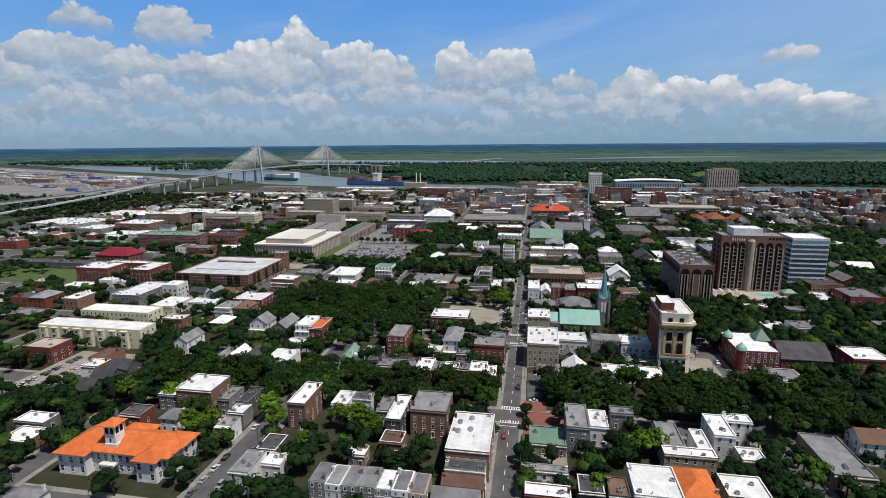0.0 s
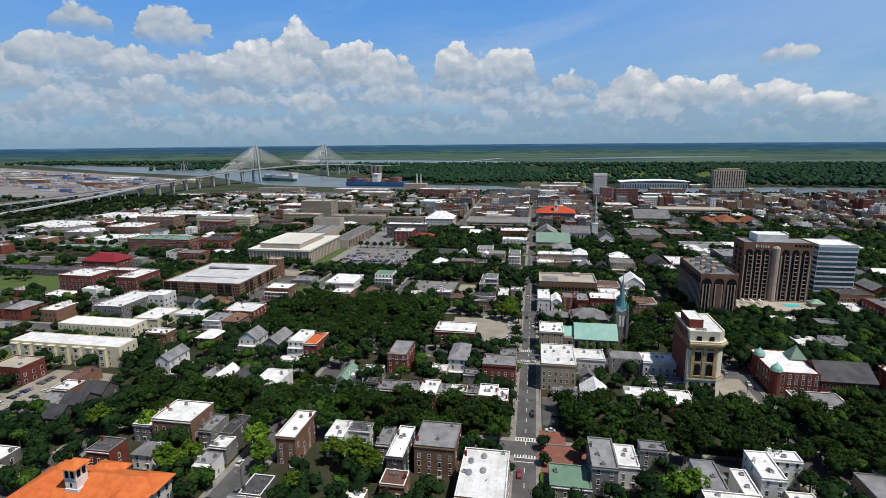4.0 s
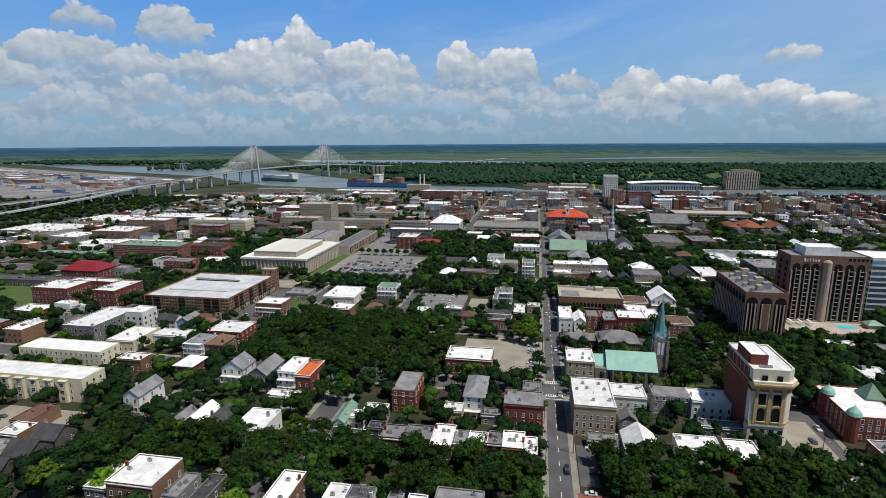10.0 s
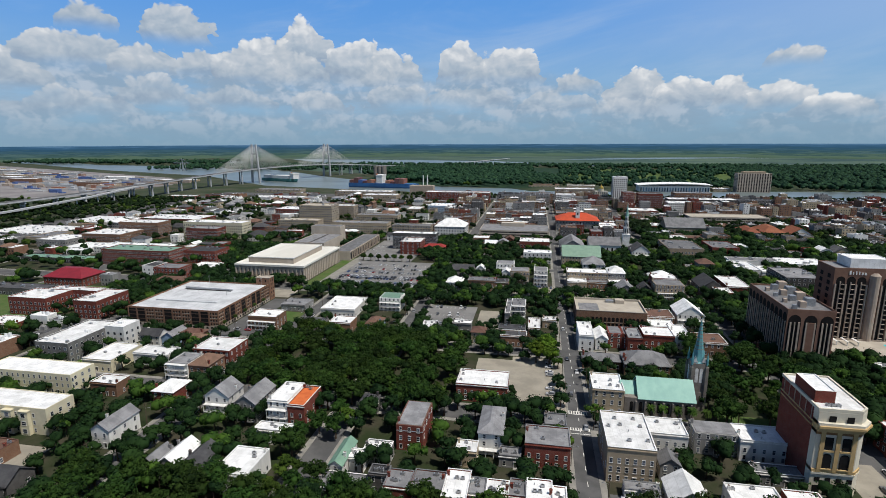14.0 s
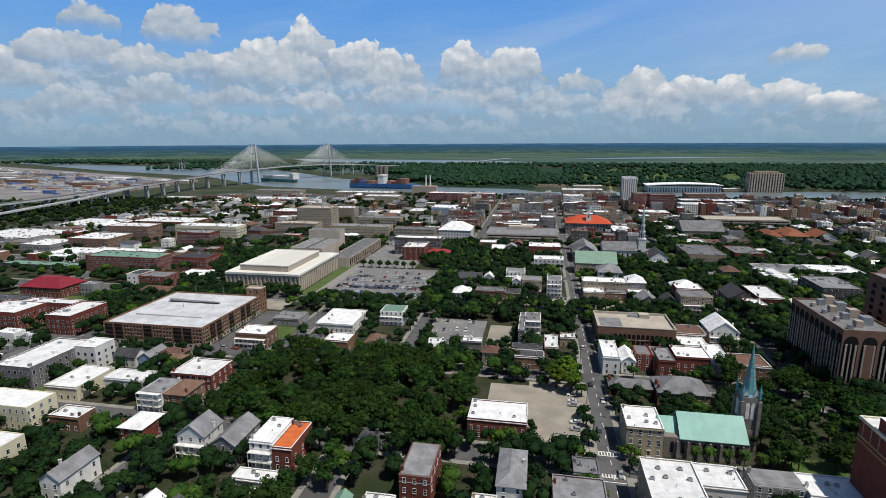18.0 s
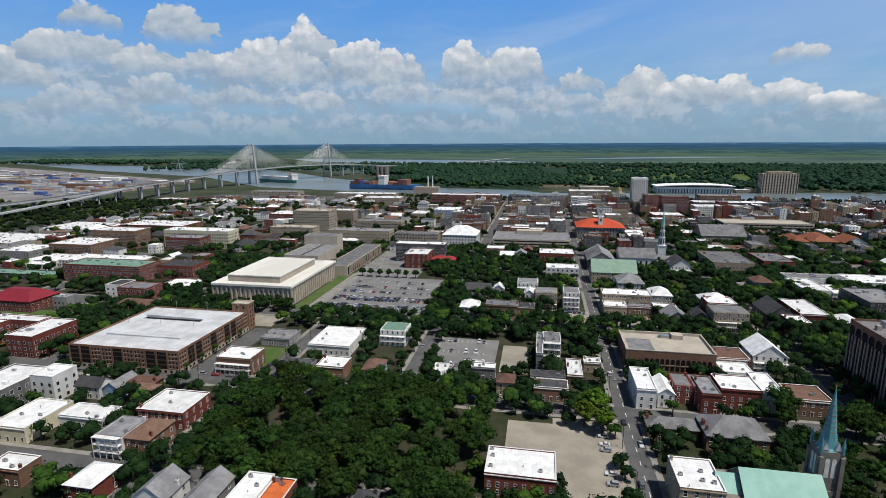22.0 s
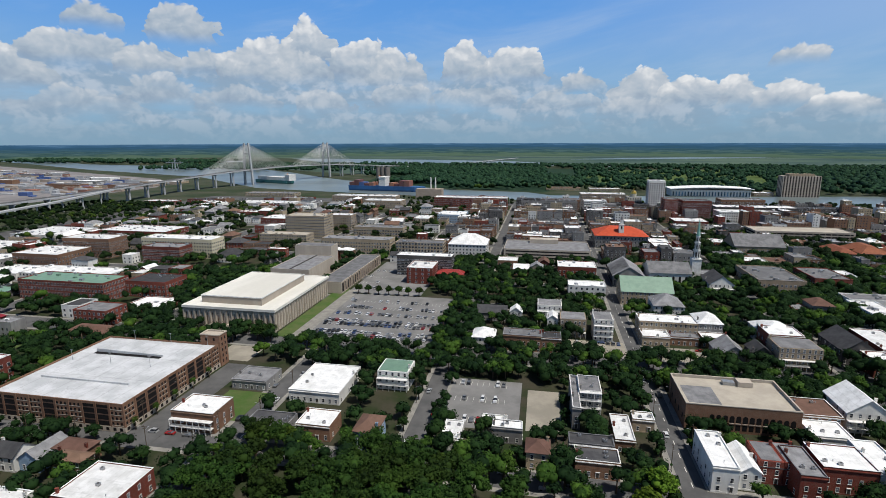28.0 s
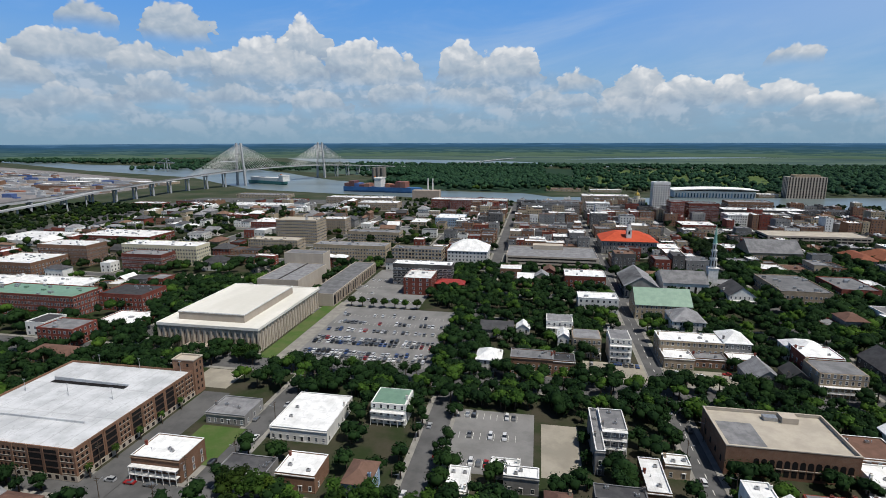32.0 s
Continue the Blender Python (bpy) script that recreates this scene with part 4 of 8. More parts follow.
house(-77.2, -67.0, 260.5, 267.4, 6, 'f', 'g', 'w', 2)
house(-154.4, -148.4, 237.8, 248.4, 6, 'g', 'g', 'g', 1)
house(-148.3, -140.2, 238.5, 252.9, 6, 'g', 'g', 'w', 1)
house(-139.4, -130.8, 237.6, 251.7, 6, 'g', 'd', 'd', 1)
house(-90.4, -83.3, 296.2, 302.2, 6, 'h', 'd', 'd', 2)
house(28.8, 37.4, 189.0, 207.5, 11, 'f', 'g', 'g', 2)
house(38.3, 45.3, 194.3, 207.5, 9, 'f', 'w', 'w', 2)
house(46.9, 55.9, 202.4, 208.4, 11, 'f', 'g', 'g', 2)
house(82.9, 90.5, 191.6, 207.5, 11, 'f', 'w', 'w', 2)
house(90.6, 100.3, 203.2, 209.2, 11, 'f', 'w', 'w', 2)
house(90.0, 98.4, 183.1, 191.5, 7, 'f', 'y', 'w', 2)
house(48.1, 63.1, 154.7, 171.4, 9, 'f', 'w', 'w', 2)
house(63.2, 74.3, 156.7, 172.7, 8, 'h', 't', 'o', 2)
house(77.7, 90.9, 160.0, 171.8, 8, 'f', 't', 'w', 2)
house(118.5, 131.9, 180.7, 207.5, 6, 'f', 't', 'g', 1)
house(135.1, 145.9, 197.7, 207.5, 9, 'g', 'w', 'b', 1)
house(31.0, 39.2, 156.0, 165.2, 7, 'f', 'd', 'd', 2)
house(40.4, 46.9, 154.5, 164.4, 8, 'f', 'g', 'b', 2)
house(13.5, 28.0, 149.4, 155.4, 9, 'f', 'r', 'w', 2)
house(12.0, 28.4, 169.7, 173.7, 4, 'f', 'w', 'g', 2)
house(14.6, 28.6, 185.2, 198.0, 5, 'f', 'g', 'G', 2)
house(-15.1, 0.7, 165.4, 191.9, 12, 'f', 'b', 'w', 2)
house(-33.9, -18.8, 190.6, 207.5, 12, 'f', 'b', 'g', 2)
house(29.8, 45.2, 286.0, 298.5, 9, 'f', 'w', 'w', 2)
house(48.3, 63.9, 288.8, 298.7, 9, 'm', 'g', 'g', 2)
house(64.0, 80.9, 286.7, 298.7, 9, 'f', 'w', 'w', 2)
house(63.9, 82.3, 272.5, 278.5, 5, 'f', 'g', 'g', 2)
house(68.4, 79.4, 248.5, 262.5, 6, 'f', 'r', 'w', 2)
house(50.4, 66.3, 253.6, 262.9, 6, 'f', 'w', 'w', 2)
house(30.5, 42.6, 248.8, 261.4, 6, 'g', 'w', 'w', 2)
house(22.3, 28.3, 249.7, 256.3, 5, 'f', 'g', 'g', 2)
house(17.5, 29.3, 256.4, 261.4, 4, 'f', 'w', 'g', 2)
house(124.5, 145.4, 258.1, 272.4, 5, 'f', 'b', 'g', 1)
house(177.1, 194.8, 281.8, 298.7, 9, 'f', 'r', 'w', 1)
house(-16.7, 0.0, 268.7, 282.0, 10, 'f', 'r', 'g', 2)
house(-9.2, -0.4, 288.8, 298.2, 7, 'f', 'g', 'g', 2)
house(-26.2, -18.0, 267.0, 273.2, 5, 'f', 'g', 'g', 2)
house(-34.8, -25.5, 273.9, 295.1, 9, 'h', 'w', 'g', 2, porch=1)
house(-42.4, -34.4, 264.2, 271.8, 7, 'f', 't', 'w', 2)
house(11.2, 19.7, 385.8, 409.2, 10, 'f', 'w', 'w', 1)
house(21.0, 27.9, 388.7, 404.5, 7, 'g', 'w', 'w', 1)
house(38.4, 46.4, 385.8, 404.0, 10, 'f', 'r', 'g', 1)
house(48.1, 65.2, 392.3, 407.4, 10, 'f', 'r', 'w', 1)
house(65.3, 74.3, 392.2, 412.6, 10, 'f', 'w', 'w', 1)
house(57.6, 72.1, 419.9, 433.0, 6, 'f', 'w', 'w', 1)
house(57.2, 74.6, 433.1, 448.8, 8, 'f', 'b', 'b', 1)
house(77.0, 93.5, 436.0, 455.0, 9, 'g', 'w', 'w', 1, porch=2)
house(32.5, 54.9, 356.7, 373.0, 6.2, 'h', 'b', 'g', 1, chimneys=3)
house(11.8, 31.5, 362.4, 371.3, 4.6, 'h', 'b', 'g', 1, chimneys=2)
house(77.2, 93.1, 391.0, 406.5, 8, 'f', 'b', 'b', 1)
house(-34.4, -18.8, 385.8, 394.6, 7, 'f', 'b', 'd', 1)
house(-33.9, -30.5, 418.1, 449.3, 10, 'f', 'g', 'g', 1)
house(-18.4, -10.9, 403.6, 423.1, 6, 'f', 'b', 'w', 1)
house(-9.3, -0.6, 420.6, 427.1, 6, 'f', 't', 'w', 1)
house(-162.4, -137.6, 419.0, 448.6, 6, 'f', 'w', 'w', 1)
house(-125.5, -110.1, 438.5, 452.8, 9.5, 'm', 'w', 'G', 1, porch=2)
house(-199.1, -179.6, 387.1, 401.8, 9, 'f', 'b', 'w', 1, porch=2)
house(-196.0, -177.6, 425.7, 441.1, 5, 'f', 'g', 'g', 1)
house(-144.6, -130.1, 390.2, 402.9, 7, 'f', 'b', 'w', 1)
house(-166.5, -148.2, 389.8, 399.2, 6, 'f', 'g', 'd', 1)
house(-119.0, -109.7, 387.1, 400.0, 8, 'h', 'u', 'b', 1)
house(-227.4, -213.6, 358.4, 365.6, 6, 'h', 'b', 'b', 1)
house(-71.2, -60.7, 409.2, 415.2, 5, 'f', 'w', 'w', 1)
house(-85.2, -77.8, 392.5, 406.1, 6, 'f', 'w', 'w', 1)
house(-30.4, -20.8, 432.1, 447.8, 11, 'f', 'g', 'g', 1, porch=3)
house(-36.3, -19.8, 394.7, 402.0, 8, 'f', 'd', 'd', 1)
house(-52.0, -43.6, 386.9, 396.0, 7, 'h', 't', 'b', 1)
house(-66.1, -54.0, 402.3, 408.3, 7, 'f', 'g', 'w', 1)
simple_building(-27.3, 0.2, 605.5, 621.5, 11, 'w', 'w')
house(10.2, 46.7, 599.0, 623.5, 10, 'g', 't', 'G', 1)
house(27.5, 47.0, 570.0, 591.5, 9, 'h', 'w', 'g', 1)
simple_building(-33.6, -0.7, 670.1, 693.8, 10, 'r', 'w')
simple_building(10.5, 35.8, 648.8, 683.8, 9, 'g', 'g', form='g', kind='hall', w=1.6, wh=4.5, storey=8)
simple_building(131.8, 174.9, 970.9, 1005.9, 9, 'r', 'w')
simple_building(131.9, 157.0, 822.3, 847.3, 8, 'r', 'w')
simple_building(83.6, 98.3, 766.8, 796.3, 6, 'w', 'w')
simple_building(67.2, 88.6, 800.5, 827.1, 10, 'r', 'w')
simple_building(-341.1, -311.0, 518.8, 543.5, 4, 'r', 'w')
simple_building(-554.3, -502.1, 620.5, 659.4, 13, 'b', 'w')
simple_building(-594.4, -554.4, 597.2, 632.2, 9, 'g', 'w')
simple_building(-534.2, -498.7, 575.6, 604.9, 6, 'w', 'w')
simple_building(-388.5, -333.7, 863.2, 898.2, 12, 't', 't')
simple_building(-428.2, -390.3, 453.0, 477.2, 8, 'r', 'r', form='h')
simple_building(-367.3, -297.2, 1108.7, 1143.7, 13, 't', 'w')
simple_building(-450.3, -406.0, 900.3, 938.9, 9, 'r', 'w')
simple_building(-227.2, -205.2, 921.5, 956.5, 11, 't', 'w')
simple_building(160.2, 177.6, 570.4, 605.4, 10, 'w', 'w')
house(177.7, 187.7, 569.0, 592.6, 9, 'f', 'w', 'w', 1)
house(131.0, 147.7, 510.4, 543.2, 10, 'f', 'r', 'w', 1)
simple_building(179.9, 206.4, 529.6, 566.7, 14, 'd', 'g')
house(119.6, 131.0, 495.6, 509.9, 9, 'f', 'r', 'w', 1)
house(111.8, 128.9, 510.0, 535.4, 8, 'g', 'd', 'd', 1)
house(159.1, 173.1, 373.5, 379.5, 7, 'f', 't', 'w', 1)
simple_building(182.6, 203.5, 364.9, 374.2, 8, 'g', 'g')
house(169.2, 182.5, 327.3, 339.9, 9, 'f', 'w', 'g', 1)
simple_building(229.4, 250.6, 385.8, 410.2, 13, 'r', 'g')
house(215.2, 228.3, 395.6, 417.3, 7, 'f', 'r', 'w', 1)
simple_building(156.6, 169.1, 329.0, 345.0, 6, 'w', 'w')
simple_building(-264.1, -246.1, 228.2, 242.2, 10, 'r', 't')
house(-373.6, -350.2, 358.3, 373.4, 4, 'f', 'r', 'w', 1)
simple_building(-340.1, -320.6, 284.7, 298.7, 6, 'b', 'g')
house(-50, -26, 315, 331, 9, "f", "r", "w", 1, chimneys=0, units=4, kind="brick_building")

# row of narrow houses with slate fronts and dormers, at the near edge
for i, (rf, wl, hh) in enumerate((("g", "g", 8.6), ("g", "w", 8.2), ("d", "g", 8.5), ("g", "g", 8.8), ("w", "g", 8.3), ("d", "w", 8.7), ("g", "t", 8.2))):
    x = -58.0 + i * 5.75
    ob = house(x, x + 5.6, 144.5, 155.5, hh, "m", wl, rf, 2, units=0, chimneys=1, step=1.8, win=(0.8, 1.6), storey=3.0)
    for u in (-1.3, 1.3):
        g = Geo()
        g.box(u - 0.5, u + 0.5, -5.55, -4.4, hh - 1.9, hh - 0.45)
        g.face([(u - 0.35, -5.56, hh - 1.75), (u + 0.35, -5.56, hh - 1.75), (u + 0.35, -5.56, hh - 0.65), (u - 0.35, -5.56, hh - 0.65)], 1)
        part("dormer", g, ["trim", "glass"], ob)
# tan building round a small court
house(63.0, 81.0, 181.0, 186.4, 8, "f", "t", "w", 2, chimneys=0)
house(63.6, 71.6, 186.6, 203.0, 8.4, "f", "w", "g", 2)
house(76.0, 81.0, 186.6, 200.0, 8, "f", "w", "w", 2, chimneys=0)
# row of terraced houses behind the tree-lined street
for q in ((-87.1, -70.2, 237.5, 247.0, 5, "f", "g", "g"), (-69.8, -62.8, 244.2, 249.4, 8, "f", "d", "d"), (-62.6, -54.0, 237.9, 247.4, 8.4, "f", "r", "g"), (-53.8, -42.9, 237.5, 249.2, 8, "f", "r", "g"),
          (-42.7, -34.4, 235.9, 251.0, 8.3, "f", "r", "w"), (-34.2, -28.8, 239.5, 248.3, 8, "f", "w", "g"), (-28.6, -21.2, 240.7, 247.9, 8.2, "f", "r", "w"), (-21.0, -15.7, 241.2, 250.1, 7.8, "f", "r", "g"),
          (-15.5, -7.1, 238.6, 250.3, 8.4, "f", "r", "w"), (-6.9, -2.4, 237.8, 249.6, 7, "f", "r", "w")):
    house(*q, 2, units=3)
house(31.6, 38.6, 269.6, 276.8, 6, "g", "g", "g", 2)
house(-249.4, -236.0, 350.4, 359.3, 6, "g", "w", "d", 1)
house(-235.7, -226.8, 352.0, 365.6, 5, "g", "u", "g", 1, chimneys=0)
house(28.8, 36.6, 393.8, 406.6, 9, "m", "r", "d", 1)
house(36.8, 43.4, 393.8, 407.0, 9, "m", "r", "d", 1)
# blocks north of the avenue
house(-69.0, -47.2, 497.6, 509.0, 9.6, "f", "b", "g", 1, storey=3.1, step=2.5, units=4)
house(-47.0, -36.0, 497.8, 508.0, 9.2, "f", "b", "d", 1, storey=3.1, step=2.5)
house(-87.0, -74.0, 498.0, 512.0, 6.5, "h", "w", "w", 1)
house(-50.0, -34.0, 551.0, 565.0, 11.5, "m", "w", "g", 1, porch=2)
house(-43.5, -37.0, 534.0, 545.0, 8.0, "g", "w", "w", 1)
house(-35.8, -20.2, 525.0, 540.0, 11.5, "m", "t", "d", 1, porch=1, step=2.4)
house(-16.2, -4.8, 522.0, 537.0, 13.5, "m", "w", "d", 1, porch=3, step=2.4)
house(-90.0, -70.0, 546.0, 557.0, 5.5, "g", "g", "d", 1)
house(-68.0, -60.0, 548.0, 557.0, 6.5, "g", "w", "w", 1)
house(11.6, 45.0, 531.2, 546.0, 11.2, "f", "t", "w", 1, step=2.6, units=5)
house(11.6, 27.0, 519.0, 531.0, 6.2, "f", "t", "w", 1)
house(28.0, 44.0, 522.5, 531.0, 5.6, "f", "b", "g", 1)
house(45.2, 59.0, 532.0, 550.0, 11.2, "h", "g", "w", 1, step=2.6)
house(45.2, 60.5, 522.5, 531.8, 6.2, "f", "b", "w", 1)
house(47.5, 62.5, 499.0, 517.0, 5.2, "g", "g", "g", 1, kind="workshop", chimneys=0)
house(65.0, 75.0, 502.0, 514.0, 6.5, "g", "d", "d", 1)
house(76.0, 97.0, 498.0, 514.0, 12.0, "m", "t", "g", 1, step=2.4, porch=2)
house(77.0, 95.0, 514.6, 530.0, 13.2, "f", "r", "w", 1)
house(80.0, 98.0, 540.0, 552.0, 7.5, "h", "w", "w", 1)
house(81.0, 99.0, 635.0, 660.0, 9.0, "g", "w", "d", 1, porch=2)
simple_building(117, 151, 640, 690, 13, "t", "g", step=2.8)
simple_building(162, 188, 652, 690, 13, "r", "g", step=2.8)
simple_building(-444, -368, 532, 557, 15.5, "r", "G", step=2.6, wh=1.9, storey=3.7)
simple_building(-367, -332, 552.0, 577.6, 12.5, "r", "d")
simple_building(-350, -325, 488, 506, 11, "r", "g")
simple_building(-332, -303, 465, 477, 5.5, "b", "b", form="h")
simple_building(-440, -398, 656, 676, 16.5, "r", "g", step=2.4, wh=1.9)
simple_building(-462, -380, 682, 704, 20, "y", "w", step=3.0)
simple_building(-542, -486, 665, 690, 20.5, "b", "w", step=3.0)
simple_building(-362, -311, 806, 835, 28, "t", "t", step=2.6, w=1.9, wh=1.3, kind="hospital")
simple_building(-333, -302, 874, 895, 20, "t", "w", step=2.8, kind="hospital")
simple_building(-369, -311, 755, 775, 14, "t", "t", step=3.0)
simple_building(-281, -205, 729, 750, 16.5, "t", "g", step=2.8, kind="apartment_building")
simple_building(-200, -149, 734, 752, 14, "t", "g", step=3.2, w=2.2, wh=2.0)
simple_building(-143, -104, 732, 765, 14, "w", "w", step=3.2, form="h")
simple_building(-281, -217, 826, 845, 13, "t", "g", step=3.2, w=2.2)
simple_building(-160, -138, 627, 653, 14, "r", "w", kind="apartment_building", step=5)
simple_building(-176, -126, 653.6, 668, 18.5, "d", "w", kind="apartment_building", step=3.4, w=2.8, wh=1.5, storey=3.1)
simple_building(-137, -114, 641, 652, 6, "r", "r", form="h", kind="restaurant")

# ---- landmarks ----
M["brownstone"] = material("brown_precast", (0.21, 0.122, 0.09), (0.16, 0.092, 0.067), 0.9, scale=0.2)
M["shaft"] = material("pale_precast", (0.40, 0.33, 0.27), (0.33, 0.27, 0.22), 0.9, scale=0.2)
M["goldstone"] = material("golden_terracotta", (0.50, 0.35, 0.17), (0.42, 0.29, 0.13), 0.8, scale=0.3)
M["creamstone"] = material("cream_limestone", (0.66, 0.61, 0.49), (0.56, 0.52, 0.42), 0.85, scale=0.25, streak=(1, 1, 0.2))
M["greystone"] = material("grey_stone", (0.22, 0.20, 0.175), (0.155, 0.14, 0.125), 0.9, scale=0.4, fine_scale=1.5)
M["redtile"] = material("red_tile_roof", (0.50, 0.085, 0.04), (0.40, 0.065, 0.03), 0.75, scale=0.3, fine_scale=2.0)
# flat near-black colour that paints the inner shade of openings and windows
M["dark"] = material("painted_opening_shade", (0.015, 0.014, 0.014), rough=0.9, bump=0.0)
M["darkbeam"] = material("dark_brown_beam", (0.10, 0.065, 0.05), rough=0.9)
M["terracotta"] = material("brown_terracotta", (0.24, 0.12, 0.05), (0.18, 0.09, 0.04), 0.8, scale=0.4)
M["arenaroof"] = material("cream_roof_sheet", (0.71, 0.69, 0.63), (0.57, 0.55, 0.49), 0.8, scale=0.035, fine_scale=0.35, streak=(1, 0.25, 1))
M["arenawall"] = material("pale_cast_concrete", (0.42, 0.365, 0.30), (0.34, 0.295, 0.24), 0.9, scale=0.12, fine_scale=1.0, streak=(1, 1, 0.3))
M["deck"] = material("parking_deck_concrete", (0.58, 0.59, 0.60), (0.40, 0.41, 0.42), 0.9, scale=0.09, fine_scale=0.7, seam=8.3)
M["beige"] = material("beige_concrete", (0.47, 0.41, 0.34), (0.39, 0.34, 0.28), 0.9, scale=0.12, fine_scale=1.0, streak=(1, 1, 0.3))


def plate(g, pts, side, box_, out, mat=0):
    """A flat figure of (u, z) points on one side of a box."""
    x0, x1, y0, y1 = box_
    f = {"s": lambda u, z: (u, y0 - out, z), "n": lambda u, z: (u, y1 + out, z), "e": lambda u, z: (x1 + out, u, z), "w": lambda u, z: (x0 - out, u, z)}[side]
    g.face([f(u, z) for u, z in pts], mat)


def arch(u, z, w, h, n=6):
    """Outline of an opening with a round head."""
    r = w / 2
    return [(u - r, z), (u + r, z)] + [(u + r * math.cos(math.pi * i / n), z + h - r + r * math.sin(math.pi * i / n)) for i in range(n + 1)]


def oblong(u, z, w, h):
    return [(u - w / 2, z), (u + w / 2, z), (u + w / 2, z + h), (u - w / 2, z + h)]


def bar(g, side, box_, u, w, z0, z1, depth, mat=0):
    """An upright or level bar standing proud of one side of a box."""
    x0, x1, y0, y1 = box_
    a, b = u - w / 2, u + w / 2
    q = {"s": (a, b, y0 - depth, y0), "n": (a, b, y1, y1 + depth), "e": (x1, x1 + depth, a, b), "w": (x0 - depth, x0, a, b)}[side]
    g.box(*q, z0, z1, mat)


def opening(parent, name, pts, side, box_, out, mat, label=""):
    g = Geo()
    plate(g, pts, side, box_, out)
    return part(name, g, [mat], parent, label)


def shift(bx, cx, cy):
    return bx[0] - cx, bx[1] - cx, bx[2] - cy, bx[3] - cy


def landmark(name, label, category, bx):
    RECTS.append(bx)
    cx, cy = (bx[0] + bx[1]) / 2, (bx[2] + bx[3]) / 2
    return thing(name, label, category, cx, cy, 0.16), shift(bx, cx, cy)


def block(parent, bx, h, wall, roof="Rw", z=0.0, name="wall", lip=0.5):
    g = Geo()
    g.shell(*bx, [(0, z), (0, z + h), (-0.35, z + h), (-0.35, z + h - lip)], [0, 0, 0, 1])
    g.m[-1] = 1
    return part(name, g, [wall, roof], parent)


# hotel tower with arcaded top, its lower wing and the terrace
ob, b = landmark("hotel_tower", "brown concrete hotel tower with pale ribs and balconies", "hotel", (153, 197.5, 414, 433))
block(ob, b, 49, "brownstone", "Rg")
g = Geo()
g.shell(b[0] + 9, b[0] + 29, b[2] + 3, b[3] - 2, [(0, 48.6), (0, 54), (-0.3, 54), (-0.3, 53.6)])
part("penthouse", g, ["Rw"], ob, "white rooftop plant house")
wd = b[1] - b[0]
bays = [b[0] + wd * f for f in (0.085, 0.205, 0.325, 0.615, 0.755, 0.895)]
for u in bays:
    # one flat near-black sheet painted for the shaded recess and its panes
    opening(ob, "window_bay", arch(u, 4, 4.6, 40), "s", b, 0.05, "dark", "dark arched bay of windows, recess shade painted in")
    for i in range(13):
        g = Geo()
        bar(g, "s", b, u + 0.9, 2.0, 5.2 + i * 2.85, 5.4 + i * 2.85, 0.9)
        part("balcony", g, ["shaft"], ob)
    g = Geo()
    bar(g, "s", b, u - 0.2, 0.55, 4, 41, 0.5)
    part("rib", g, ["shaft"], ob)
for k in range(8):
    u = b[0] + wd * (0.025, 0.145, 0.265, 0.385, 0.555, 0.685, 0.825, 0.965)[k]
    g = Geo()
    bar(g, "s", b, u, 0.75, 3, 39.5, 0.7)
    part("pilaster", g, ["shaft"], ob)
g = Geo()
g.drum(b[0] + wd * 0.47, b[2], 0, 45, 2.6, 2.6, 14)
g.drum(b[0] + wd * 0.47, b[2], 45, 46.4, 2.6, 1.2, 14)
part("stair_shaft", g, ["shaft"], ob, "pale round-topped stair shaft")
for i, (w_, h_) in enumerate(((0.9, 2.2), (0.5, 1.5), (0.5, 2.0), (0.5, 1.8), (0.9, 1.4), (0.9, 1.4))):
    g = Geo()
    bar(g, "s", b, b[0] + 8 + i * 1.55, w_, 45.2, 45.2 + h_, 0.3)
    part("sign_bar", g, ["sign"], ob)
for k in range(2):
    for i in range(10):
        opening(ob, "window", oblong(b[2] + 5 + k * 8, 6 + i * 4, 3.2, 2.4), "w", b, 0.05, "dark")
g = Geo()
for k in range(5):
    g.box(b[1] - 12 + k * 2.3, b[1] - 10.4 + k * 2.3, b[2] - 0.06, b[2], 46, 47.6)
tagged(part("top_windows", g, ["dark"], ob), kind="stuff")

ob, b = landmark("hotel_wing", "brown concrete hotel wing with arcaded pale ribs", "hotel", (116.1, 139, 379.5, 431))
block(ob, b, 33.5, "brownstone", "Rg", lip=1.0)
for i in range(3):
    u = b[0] + (b[1] - b[0]) * (i + 0.5) / 3
    opening(ob, "window_bay", arch(u, 3, 6.2, 27.5), "s", b, 0.05, "dark", "dark arched bay of windows, recess shade painted in")
    for s in (-1, 0, 1):
        g = Geo()
        bar(g, "s", b, u + s * 2.0, 0.8 if s else (3.4 if i == 1 else 0.5), 3, 26.5, 0.5)
        part("pilaster", g, ["brownstone" if i == 1 and s == 0 else "shaft"], ob)
for i in range(10):
    u = b[2] + (b[3] - b[2]) * (i + 0.5) / 10
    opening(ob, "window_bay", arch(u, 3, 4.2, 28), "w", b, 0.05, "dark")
    for s in (-1, 1):
        g = Geo()
        bar(g, "w", b, u + s * 1.3, 0.55, 3, 26.5, 0.4)
        part("pilaster", g, ["shaft"], ob)
for i in range(12):
    g = Geo()
    x, y, s = -6.5 + (i % 3) * 5.2, -21 + i * 3.8, 1.0 + 0.6 * (i % 3)
    g.shell(x - s, x + s, y - s, y + s, [(0, 32.5), (0, 34.6 + i % 3), (-0.2, 34.6 + i % 3)])
    part("roof_plant", g, ["shaft" if i % 2 else "metal"], ob)

